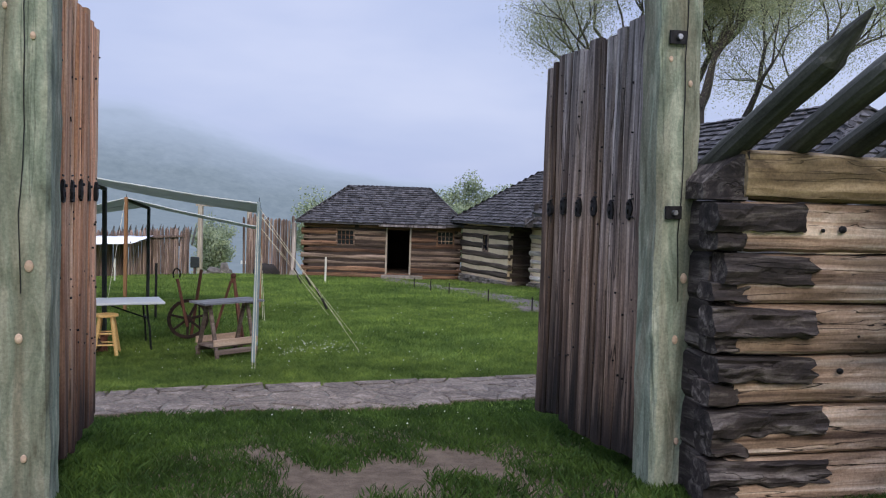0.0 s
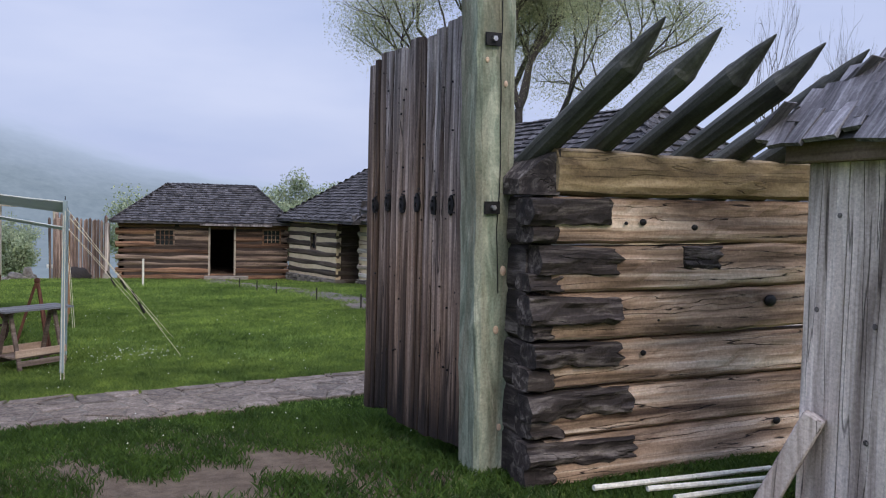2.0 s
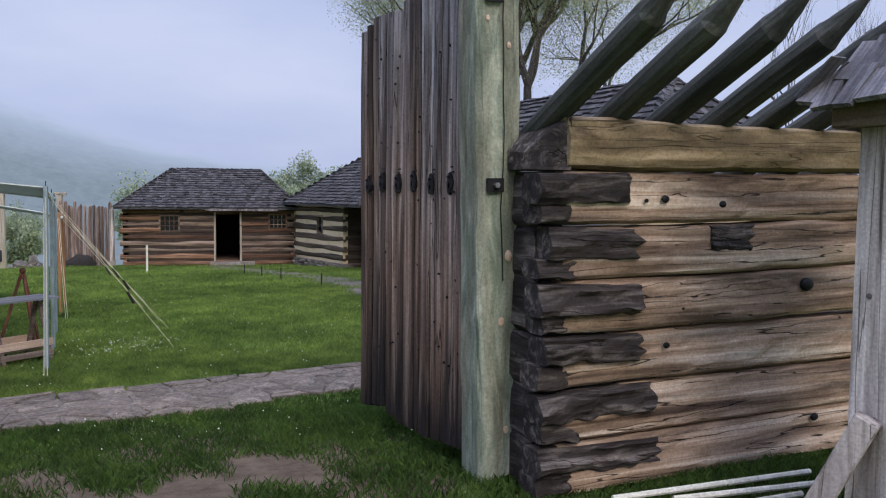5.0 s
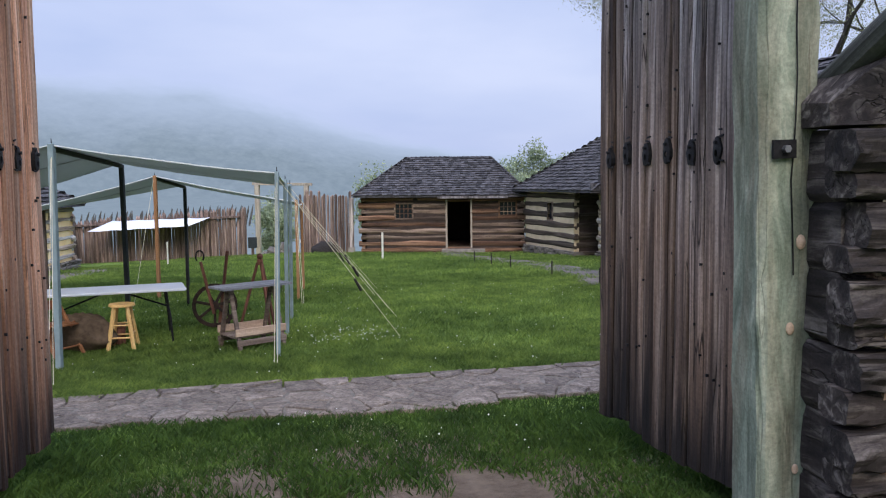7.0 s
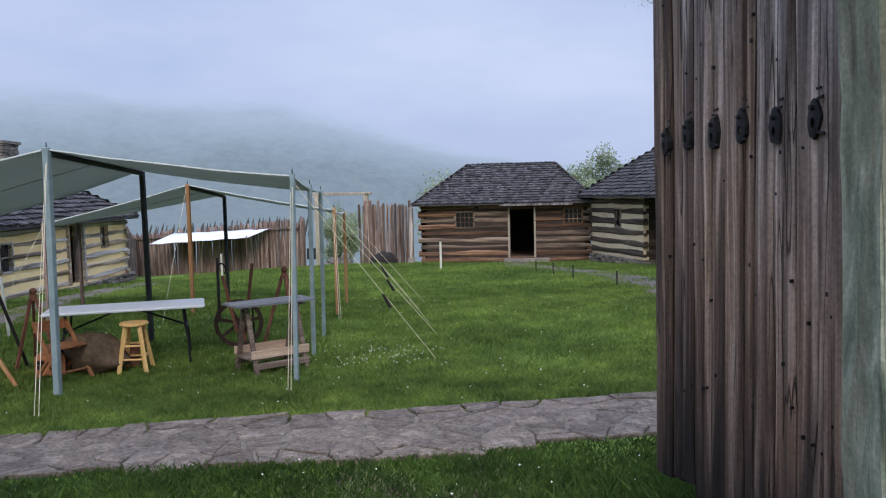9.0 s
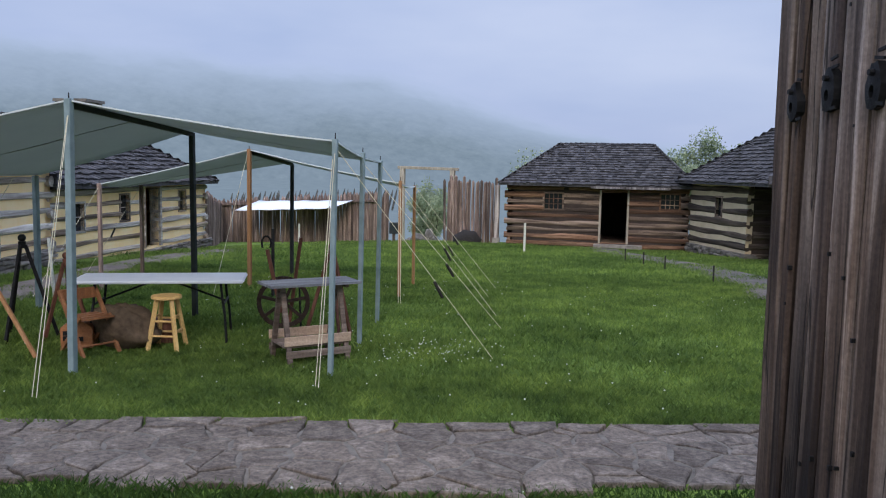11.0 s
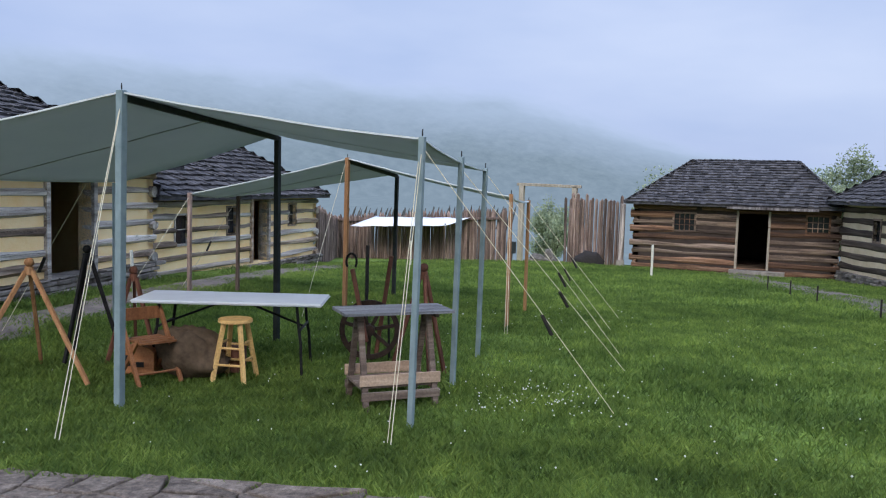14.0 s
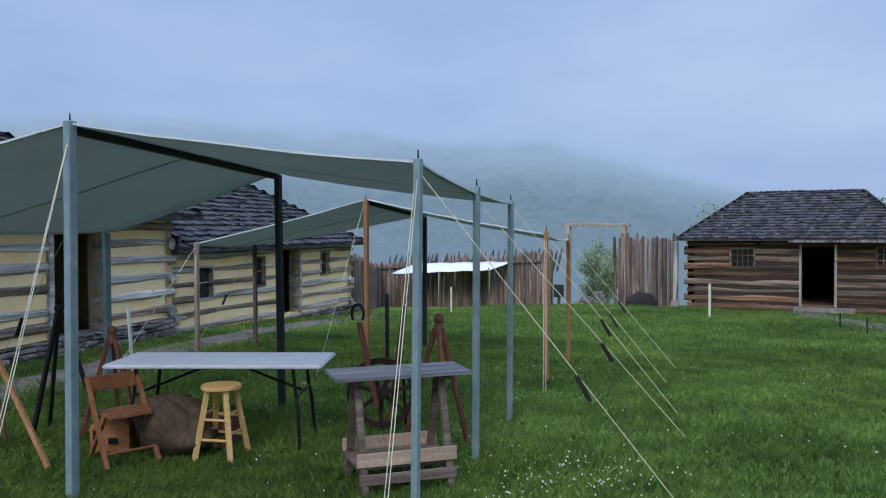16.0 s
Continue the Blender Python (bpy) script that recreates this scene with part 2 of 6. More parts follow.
M_SPIKE = wood("spike_wood", (0.03, 0.031, 0.026), (0.078, 0.078, 0.066), (0.16, 0.155, 0.135), "x", 14, (0.012, 0.012, 0.012), 0.5, vary=0.25, relief=0.8)
M_GREY = wood("grey_boards", (0.15, 0.115, 0.095), (0.58, 0.49, 0.43), (0.84, 0.76, 0.69), "z", 15, (0.07, 0.048, 0.038), 0.75, vary=0.35, relief=1.0, streak=0.6, cracks=0.6)
M_GREY_DARK = wood("grey_boards_stained", (0.07, 0.06, 0.056), (0.23, 0.20, 0.19), (0.46, 0.42, 0.40), "z", 13, (0.025, 0.02, 0.02), 0.8, vary=0.1, relief=1.0, streak=0.6, cracks=0.6)
M_CABIN = wood("cabin_logs", (0.05, 0.024, 0.014), (0.20, 0.105, 0.058), (0.38, 0.23, 0.145), "x", 10, (0.04, 0.026, 0.02), 0.7, vary=0.75, relief=0.9, streak=0.4, cracks=0.7, other=((0.07, 0.05, 0.038), (0.25, 0.175, 0.125), (0.45, 0.34, 0.255)))
M_WALL_LOG = wood("wall_logs", (0.11, 0.08, 0.058), (0.36, 0.265, 0.18), (0.70, 0.60, 0.48), "x", 12, (0.055, 0.038, 0.028), 0.6, vary=0.4, relief=0.9, streak=0.5, cracks=0.6, other=((0.24, 0.20, 0.16), (0.56, 0.51, 0.44), (0.80, 0.75, 0.67)))
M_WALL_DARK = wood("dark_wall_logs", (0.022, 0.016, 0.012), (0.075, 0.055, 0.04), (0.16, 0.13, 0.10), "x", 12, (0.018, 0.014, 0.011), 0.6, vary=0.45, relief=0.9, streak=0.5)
M_CHINK = plain("cream_chinking", (0.92, 0.64, 0.28), (0.97, 0.76, 0.42), 2.2, 0.95, relief=0.5)
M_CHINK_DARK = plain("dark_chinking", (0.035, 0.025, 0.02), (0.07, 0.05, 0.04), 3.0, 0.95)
M_CHINK_GREY = plain("grey_chinking", (0.48, 0.375, 0.235), (0.66, 0.54, 0.36), 2.2, 0.95, relief=0.5)
M_STONE = plain("field_stone", (0.10, 0.085, 0.07), (0.27, 0.24, 0.20), 5.0, 0.9, relief=0.6, per_island=0.5)
M_FENCE = wood("palisade_wood", (0.06, 0.042, 0.035), (0.24, 0.165, 0.13), (0.48, 0.37, 0.30), "z", 20, (0.05, 0.035, 0.03), 0.65, vary=0.7, relief=0.7)
M_PALE = wood("pale_timber", (0.30, 0.25, 0.18), (0.45, 0.39, 0.30), (0.60, 0.54, 0.43), "z", 20, (0.25, 0.2, 0.14), 0.4, vary=0.2)
M_WHITEWOOD = wood("white_lath", (0.52, 0.49, 0.40), (0.66, 0.63, 0.53), (0.78, 0.75, 0.66), "z", 20, (0.45, 0.41, 0.32), 0.3, vary=0.15)
M_SHINGLE = plain("weathered_shingles", (0.03, 0.028, 0.029), (0.095, 0.088, 0.088), 7.0, 0.9, relief=0.6, per_island=0.55)
M_SHINGLE_PIECE = wood("split_shingles", (0.05, 0.047, 0.05), (0.15, 0.14, 0.148), (0.36, 0.35, 0.365), "y", 30, (0.045, 0.04, 0.045), 0.5, vary=0.5, relief=1.0)
M_BLACK = plain("black_iron", (0.012, 0.012, 0.013), (0.03, 0.028, 0.028), 30, 0.6, 0.6)
M_STEEL = plain("grey_steel", (0.35, 0.35, 0.36), (0.5, 0.5, 0.5), 30, 0.35, 0.9)
M_RUST = wood("red_wood", (0.07, 0.03, 0.02), (0.16, 0.065, 0.04), (0.24, 0.11, 0.07), "z", 18, (0.05, 0.025, 0.02), 0.4, vary=0.2)
M_RUSTWHEEL = plain("rusty_iron", (0.018, 0.013, 0.011), (0.06, 0.036, 0.026), 18, 0.85, 0.3)
M_POLE = plain("grey_green_paint", (0.17, 0.22, 0.22), (0.26, 0.32, 0.32), 7, 0.6)
M_POLE_DARK = plain("dark_paint", (0.018, 0.022, 0.022), (0.035, 0.04, 0.04), 8, 0.6)
M_ORANGE = wood("orange_pine", (0.24, 0.115, 0.05), (0.37, 0.19, 0.085), (0.47, 0.27, 0.135), "z", 20, (0.25, 0.12, 0.05), 0.4, vary=0.15)
M_STOOL = wood("varnished_pine", (0.52, 0.31, 0.10), (0.68, 0.43, 0.16), (0.78, 0.54, 0.24), "z", 16, (0.5, 0.28, 0.09), 0.4, rough=0.45, vary=0.05, relief=0.1)
M_CHAIR = wood("brown_stained_wood", (0.16, 0.065, 0.025), (0.26, 0.11, 0.045), (0.34, 0.16, 0.07), "z", 18, (0.1, 0.04, 0.02), 0.4, rough=0.5, vary=0.1, relief=0.1)
M_ORANGEBOX = wood("orange_box_wood", (0.26, 0.10, 0.035), (0.36, 0.15, 0.06), (0.44, 0.21, 0.09), "x", 18, (0.18, 0.07, 0.03), 0.4, rough=0.55, vary=0.1)
M_CLOTH_BROWN = plain("brown_blanket", (0.06, 0.04, 0.024), (0.13, 0.09, 0.055), 14, 0.95, relief=0.6)
M_BENCH = wood("bench_wood", (0.08, 0.055, 0.04), (0.17, 0.125, 0.095), (0.30, 0.24, 0.19), "x", 22, (0.05, 0.035, 0.028), 0.5, vary=0.3)
M_BENCH_PALE = wood("pale_board", (0.36, 0.25, 0.17), (0.50, 0.36, 0.25), (0.60, 0.45, 0.33), "x", 20, (0.3, 0.2, 0.13), 0.4, vary=0.2)
M_BENCH_TOP = wood("grey_bench_top", (0.12, 0.12, 0.125), (0.22, 0.22, 0.225), (0.36, 0.36, 0.37), "x", 22, (0.08, 0.08, 0.085), 0.5, vary=0.1)
M_TABLE = plain("white_plastic", (0.62, 0.64, 0.68), (0.70, 0.72, 0.75), 5, 0.5, relief=0.03)
M_ROPE = plain("cream_rope", (0.55, 0.48, 0.32), (0.72, 0.65, 0.48), 40, 0.9)
M_WHITECLOTH = plain("white_canvas", (0.70, 0.70, 0.70), (0.82, 0.82, 0.82), 3, 0.9, relief=0.1)
M_HEM_SKYLIT = plain("skylit_hem_canvas", (0.50, 0.53, 0.50), (0.62, 0.64, 0.61), 5, 0.9, relief=0.1)
M_DARKSTAKE = plain("dark_toggle", (0.015, 0.013, 0.012), (0.04, 0.033, 0.028), 20, 0.85)
M_GRAVEL = plain("walk_stone", (0.085, 0.07, 0.058), (0.19, 0.16, 0.132), 4, 0.95, relief=0.7)
M_MORTAR = plain("earth_joints", (0.10, 0.083, 0.065), (0.21, 0.18, 0.145), 9, 0.95, relief=0.9)
M_FLAG = flag_material()
M_BARK = plain("tree_bark", (0.035, 0.03, 0.026), (0.09, 0.075, 0.065), 10, 0.95, relief=0.8)
M_GLASS, _nt, _b = material("dark_window_glass", 0.08)
_b.inputs["Base Color"].default_value = (0.02, 0.022, 0.025, 1)
_b.inputs["Specular IOR Level"].default_value = 0.5


def canvas_material():
    m, nt, b = material("green_canvas", 0.9)
    add, mp, info = shifted_coords(nt, (1, 1, 1))
    n1 = noise_node(nt, mp.outputs["Vector"], 1.3, 4.0, 0.5)
    r = ramp(nt, [(0.3, (0.33, 0.355, 0.33)), (0.7, (0.41, 0.435, 0.405))])
    nt.links.new(n1.outputs["Fac"], r.inputs["Fac"])
    nt.links.new(r.outputs["Color"], b.inputs["Base Color"])
    tr = nt.nodes.new("ShaderNodeBsdfTranslucent")
    tr.inputs["Color"].default_value = (0.46, 0.49, 0.45, 1)
    mix = nt.nodes.new("ShaderNodeMixShader")
    mix.inputs["Fac"].default_value = 0.4
    nt.links.new(b.outputs["BSDF"], mix.inputs[1])
    nt.links.new(tr.outputs["BSDF"], mix.inputs[2])
    nt.links.new(mix.outputs["Shader"], nt.nodes["Material Output"].inputs["Surface"])
    weave = noise_node(nt, mp.outputs["Vector"], 160, 2.0, 0.5)
    bump(nt, b, weave.outputs["Fac"], 0.2, 0.004)
    return m


M_CANVAS = canvas_material()


def leaf_material(name, c1, c2, trans=0.35):
    m, nt, b = material(name, 0.7)
    geo = nt.nodes.new("ShaderNodeNewGeometry")
    r = ramp(nt, [(0.0, c1), (1.0, c2)])
    nt.links.new(geo.outputs["Random Per Island"], r.inputs["Fac"])
    tc = nt.nodes.new("ShaderNodeTexCoord")
    n1 = noise_node(nt, tc.outputs["Object"], 0.45, 4.0, 0.6)
    r2 = ramp(nt, [(0.35, (0.62, 0.66, 0.6)), (0.68, (1.25, 1.2, 1.1))])
    nt.links.new(n1.outputs["Fac"], r2.inputs["Fac"])
    col = mixed(nt, "MULTIPLY", 1.0, r.outputs["Color"], r2.outputs["Color"])
    n2 = noise_node(nt, tc.outputs["Object"], 2.6, 5.0, 0.68)
    r3 = ramp(nt, [(0.34, (0.58, 0.64, 0.62)), (0.66, (1.36, 1.30, 1.16))])
    nt.links.new(n2.outputs["Fac"], r3.inputs["Fac"])
    col = mixed(nt, "MULTIPLY", 1.0, col, r3.outputs["Color"])
    nt.links.new(col, b.inputs["Base Color"])
    tr = nt.nodes.new("ShaderNodeBsdfTranslucent")
    nt.links.new(col, tr.inputs["Color"])
    mix = nt.nodes.new("ShaderNodeMixShader")
    mix.inputs["Fac"].default_value = trans
    nt.links.new(b.outputs["BSDF"], mix.inputs[1])
    nt.links.new(tr.outputs["BSDF"], mix.inputs[2])
    nt.links.new(mix.outputs["Shader"], nt.nodes["Material Output"].inputs["Surface"])
    return m


M_GRASS = leaf_material("grass_blades", (0.085, 0.14, 0.030), (0.205, 0.28, 0.072), 0.35)
# lighter copy of the grass: lit blade tips of the distant lawn painted in
M_GRASS_FAR_LIT = leaf_material("lit_lawn_blades", (0.095, 0.158, 0.034), (0.225, 0.31, 0.08), 0.4)
# coarse turf green, darkened to put the gate's shade into the colour
M_TURF_SHADED = leaf_material("shaded_rough_turf", (0.035, 0.075, 0.016), (0.085, 0.145, 0.03), 0.3)
# mist is put into the leaf colours: both lightened, the far one greyer
M_LEAF = leaf_material("spring_leaves", (0.28, 0.30, 0.19), (0.44, 0.46, 0.31), 0.55)
M_LEAF_HAZED = leaf_material("hazed_far_leaves", (0.25, 0.30, 0.21), (0.37, 0.42, 0.31))
M_CLOVER = plain("clover_flowers", (0.6, 0.6, 0.52), (0.75, 0.75, 0.68), 20, 0.8)


def ground_material():
    m, nt, b = material("lawn", 0.95)
    tc = nt.nodes.new("ShaderNodeTexCoord")
    v = tc.outputs["Object"]
    n1 = noise_node(nt, v, 0.35, 5.0, 0.6)
    n2 = noise_node(nt, v, 7.0, 6.0, 0.7)
    n3 = noise_node(nt, v, 45.0, 4.0, 0.7)
    r1 = ramp(nt, [(0.35, (0.095, 0.15, 0.025)), (0.65, (0.16, 0.235, 0.045))])
    r2 = ramp(nt, [(0.3, (0.55, 0.6, 0.5)), (0.7, (1.35, 1.3, 1.1))])
    r3 = ramp(nt, [(0.3, (0.5, 0.55, 0.5)), (0.7, (1.4, 1.35, 1.2))])
    for n, r in ((n1, r1), (n2, r2), (n3, r3)):
        nt.links.new(n.outputs["Fac"], r.inputs["Fac"])
    col = mixed(nt, "MULTIPLY", 1.0, r1.outputs["Color"], r2.outputs["Color"])
    col = mixed(nt, "MULTIPLY", 1.0, col, r3.outputs["Color"])
    # the bare, trodden patch in the gateway
    mp = nt.nodes.new("ShaderNodeMapping")
    mp.inputs["Location"].default_value = (0.20, -3.85, 0)
    mp.inputs["Scale"].default_value = (0.80, 0.72, 0)
    nt.links.new(v, mp.inputs["Vector"])
    ln = nt.nodes.new("ShaderNodeVectorMath")
    ln.operation = "LENGTH"
    nt.links.new(mp.outputs["Vector"], ln.inputs[0])
    n4 = noise_node(nt, v, 2.6, 6.0, 0.68)
    ad = nt.nodes.new("ShaderNodeMath")
    ad.operation = "MULTIPLY_ADD"
    ad.inputs[1].default_value = 2.6
    nt.links.new(n4.outputs["Fac"], ad.inputs[0])
    nt.links.new(ln.outputs["Value"], ad.inputs[2])
    rm = ramp(nt, [(0.0, (1, 1, 1)), (1.0, (0, 0, 0))])
    mr = nt.nodes.new("ShaderNodeMapRange")
    mr.inputs["From Min"].default_value, mr.inputs["From Max"].default_value = 2.35, 2.95
    nt.links.new(ad.outputs[0], mr.inputs["Value"])
    nt.links.new(mr.outputs["Result"], rm.inputs["Fac"])
    dirt = ramp(nt, [(0.3, (0.075, 0.053, 0.034)), (0.7, (0.19, 0.14, 0.095))])
    nt.links.new(n2.outputs["Fac"], dirt.inputs["Fac"])
    col = mixed(nt, "MIX", rm.outputs["Color"], col, dirt.outputs["Color"])
    nt.links.new(col, b.inputs["Base Color"])
    bump(nt, b, n3.outputs["Fac"], 0.8, 0.03)
    return m


M_LAWN = ground_material()


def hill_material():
    """Distance: a wooded ridge that glows with painted haze, paling and clearing upward into the low cloud."""
    m, nt, b = material("haze_painted_hill", 1.0)
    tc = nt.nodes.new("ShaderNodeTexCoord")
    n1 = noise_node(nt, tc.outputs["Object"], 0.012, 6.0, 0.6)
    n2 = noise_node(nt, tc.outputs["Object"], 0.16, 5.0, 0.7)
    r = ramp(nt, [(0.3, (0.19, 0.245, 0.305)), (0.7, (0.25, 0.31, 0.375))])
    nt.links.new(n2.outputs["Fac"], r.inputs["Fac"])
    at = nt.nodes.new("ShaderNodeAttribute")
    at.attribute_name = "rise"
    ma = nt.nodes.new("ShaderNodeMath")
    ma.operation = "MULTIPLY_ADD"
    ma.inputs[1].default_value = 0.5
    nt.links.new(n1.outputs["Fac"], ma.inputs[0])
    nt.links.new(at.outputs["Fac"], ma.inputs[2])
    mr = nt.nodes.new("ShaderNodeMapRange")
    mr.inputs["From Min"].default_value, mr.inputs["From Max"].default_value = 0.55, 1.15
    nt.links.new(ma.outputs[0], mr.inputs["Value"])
    # painted haze: the colour nears the sky tone with height
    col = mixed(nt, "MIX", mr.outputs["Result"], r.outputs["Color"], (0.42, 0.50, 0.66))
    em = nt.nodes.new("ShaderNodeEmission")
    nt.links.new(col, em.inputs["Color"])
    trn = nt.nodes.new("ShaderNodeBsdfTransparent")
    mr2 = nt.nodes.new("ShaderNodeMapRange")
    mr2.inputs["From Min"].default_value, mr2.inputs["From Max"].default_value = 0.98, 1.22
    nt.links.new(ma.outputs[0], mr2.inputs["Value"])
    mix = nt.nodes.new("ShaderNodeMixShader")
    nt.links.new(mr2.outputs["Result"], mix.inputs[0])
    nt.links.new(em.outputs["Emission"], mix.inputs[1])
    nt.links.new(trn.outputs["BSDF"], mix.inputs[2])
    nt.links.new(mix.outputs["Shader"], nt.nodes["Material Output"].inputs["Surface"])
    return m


M_HILL = hill_material()


# ---- building helpers ----
def thing(name, m, label="", category="", group="", kind=""):
    ob = new(name)
    ob.empty_display_size = 0.2
    ob.matrix_world = m
    return tagged(ob, label, category, group, kind)


def part(name, bm, mat_, parent, label="", smooth=False):
    me = bpy.data.meshes.new(name)
    bm.to_mesh(me)
    bm.free()
    return part_mesh(name, me, mat_, parent, label, smooth)


def part_mesh(name, me, mat_, parent, label="", smooth=False):
    if mat_ is not None and not me.materials:
        me.materials.append(mat_)
    if smooth:
        me.polygons.foreach_set("use_smooth", [True] * len(me.polygons))
    ob = new(name, me)
    ob.parent = parent
    return tagged(ob, label)


def piece(name, me, parent, m, label=""):
    ob = new(name, me)
    ob.parent = parent
    ob.matrix_basis = m
    return tagged(ob, label)


def mesh_of(name, verts, faces, mat_):
    me = bpy.data.meshes.new(name)
    me.from_pydata(verts, [], faces)
    me.materials.append(mat_)
    return me


def frame_along(a, b):
    """A turn whose z axis points from a to b."""
    return (Vector(b) - Vector(a)).to_track_quat("Z", "X").to_matrix().to_4x4()


def rod(bm, a, b, r0, r1=None, n=8):
    a, b = Vector(a), Vector(b)
    bmesh.ops.create_cone(bm, cap_ends=True, segments=n, radius1=r0, radius2=r0 if r1 is None else r1, depth=(b - a).length,
                          matrix=Matrix.Translation((a + b) / 2) @ frame_along(a, b))


def beam(bm, a, b, w, h, up=(0, 0, 1)):
    """A squared bar from a to b, w wide and h high."""
    a, b = Vector(a), Vector(b)
    z = (b - a).normalized()
    x = z.cross(Vector(up))
    x = x.normalized() if x.length > 1e-4 else Vector((1, 0, 0))
    y = x.cross(z)
    r = Matrix((x, y, z)).transposed().to_4x4()
    geo = bmesh.ops.create_cube(bm, size=1.0, matrix=Matrix.Translation((a + b) / 2) @ r @ Matrix.Diagonal((w, h, (b - a).length, 1)))
    edges = {e for v in geo["verts"] for e in v.link_edges}
    bmesh.ops.bevel(bm, geom=list(edges), offset=min(w, h) * 0.08, segments=1, affect="EDGES")


def block(bm, x0, x1, y0, y1, z0, z1):
    bmesh.ops.create_cube(bm, size=1.0, matrix=Matrix.Translation(((x0 + x1) / 2, (y0 + y1) / 2, (z0 + z1) / 2)) @ Matrix.Diagonal((x1 - x0, y1 - y0, z1 - z0, 1)))


def log_mesh(name, length, h, d, mat_, seed, rough=0.012, segs=6, round_=0.3, axis="x"):
    """A hewn log from 0 to length, its section h high and d deep about the axis, uneven along its run."""
    rng = random.Random(seed)
    sec = [(-0.5, -0.5 + round_), (-0.5 + round_, -0.5), (0.5 - round_, -0.5), (0.5, -0.5 + round_),
           (0.5, 0.5 - round_), (0.5 - round_, 0.5), (-0.5 + round_, 0.5), (-0.5, 0.5 - round_)]
    verts, faces = [], []
    ph = [rng.uniform(0, 6.3) for _ in range(4)]
    for i in range(segs + 1):
        u = length * i / segs
        oy = rough * math.sin(u * 2.1 + ph[0])
        oz = rough * 0.8 * math.sin(u * 1.7 + ph[1])
        k = 1 + 0.05 * math.sin(u * 1.3 + ph[2])
        for a, c in sec:
            y = a * d + oy + rng.uniform(-rough, rough)
            z = c * h * k + oz + rng.uniform(-rough, rough) * 0.8
            verts.append((u, y, z) if axis == "x" else (y, z, u))
    for i in range(segs):
        for j in range(8):
            j2 = (j + 1) % 8
            faces.append((i * 8 + j, i * 8 + j2, i * 8 + 8 + j2, i * 8 + 8 + j))
    faces.append(tuple(range(7, -1, -1)))
    faces.append(tuple(segs * 8 + j for j in range(8)))
    me = mesh_of(name, verts, faces, mat_)
    return me


def smoothstep(a, b, v):
    k = min(1.0, max(0.0, (v - a) / (b - a)))
    return k * k * (3 - 2 * k)


GROUND_Y = [-8, 3, 5.1, 6.3, 7.6, 10, 14.6, 20, 34.3, 36.5, 40, 44, 70, 120]
GROUND_Z = [0.2, 0.2, 0.165, 0.05, -0.03, -0.05, -0.13, -0.33, -1.08, -1.22, -2.5, -4.2, -10.0, -13.0]


def ground(x, y):
    z = float(np.interp(y, GROUND_Y, GROUND_Z))
    z -= 0.045 * min(max(0.0, -8 - x), 14) * min(1.0, max(0.0, (y - 18) / 10))
    return z - 0.12 * math.exp(-((x + 4.6) ** 2 + (y - 10) ** 2) / 4)


def on_ground(x, y, dz=0.0):
    return Vector((x, y, ground(x, y) + dz))


# ---- the ground, the walks and the distance ----
def build_ground():
    def axis(lo, hi, fine_lo, fine_hi, step):
        mid = list(np.arange(fine_lo, fine_hi + 1e-6, step))
        left, right, d = [], [], step
        v = fine_lo
        while v > lo:
            d *= 1.35
            v -= d
            left.append(v)
        v, d = fine_hi, step
        while v < hi:
            d *= 1.35
            v += d
            right.append(v)
        return left[::-1] + mid + right

    xs, ys = axis(-1500, 1500, -24, 16, 0.4), axis(-600, 2500, -8, 46, 0.4)
    verts = [(x, y, ground(x, y) + 0.02 * noise.noise((x * 0.9, y * 0.9, 0)) - (0.035 if abs(x) < 30 and -8 < y < 50 else 0)) for y in ys for x in xs]
    n = len(xs)
    faces = [(j * n + i, j * n + i + 1, j * n + n + i + 1, j * n + n + i) for j in range(len(ys) - 1) for i in range(n - 1)]
    me = mesh_of("ground", verts, faces, M_LAWN)
    me.polygons.foreach_set("use_smooth", [True] * len(me.polygons))
    tagged(new("ground", me), "green mown lawn with a bare trodden patch in the gateway", "lawn", kind="structure")


def strip(name, mid, width, mat_, label, lift=0.0, step=0.4):
    """A walk laid on the ground along a line of places, with an uneven edge."""
    rng = random.Random(len(name))
    pts = []
    for (x0, y0), (x1, y1) in zip(mid, mid[1:]):
        k = max(1, int(math.hypot(x1 - x0, y1 - y0) / step))
        pts += [(x0 + (x1 - x0) * i / k, y0 + (y1 - y0) * i / k) for i in range(k)]
    pts.append(mid[-1])
    verts, faces, across = [], [], 5
    for i, (x, y) in enumerate(pts):
        a, b = pts[max(0, i - 1)], pts[min(len(pts) - 1, i + 1)]
        dx, dy = b[0] - a[0], b[1] - a[1]
        ln = math.hypot(dx, dy)
        nx, ny = -dy / ln, dx / ln
        for j in range(across):
            w = width * (j / (across - 1) - 0.5) + (rng.uniform(-0.07, 0.07) if j in (0, across - 1) else 0)
            px, py = x + nx * w, y + ny * w
            verts.append((px, py, ground(px, py) + lift + (-0.05 if j in (0, across - 1) else 0)))
    for i in range(len(pts) - 1):
        for j in range(across - 1):
            k = i * across + j
            faces.append((k, k + 1, k + across + 1, k + across))
    return tagged(new(name, mesh_of(name, verts, faces, mat_)), label, "path", kind="structure")


def path_edges(x):
    """The near and the far edge of the flagged walk that crosses the yard inside the gate."""
    bend = 0.05 * math.sin(x * 1.9) + 0.04 * math.sin(x * 4.3 + 1)
    return 7.95 + 0.34 * x + bend, 9.22 + 0.30 * x + bend * 0.7


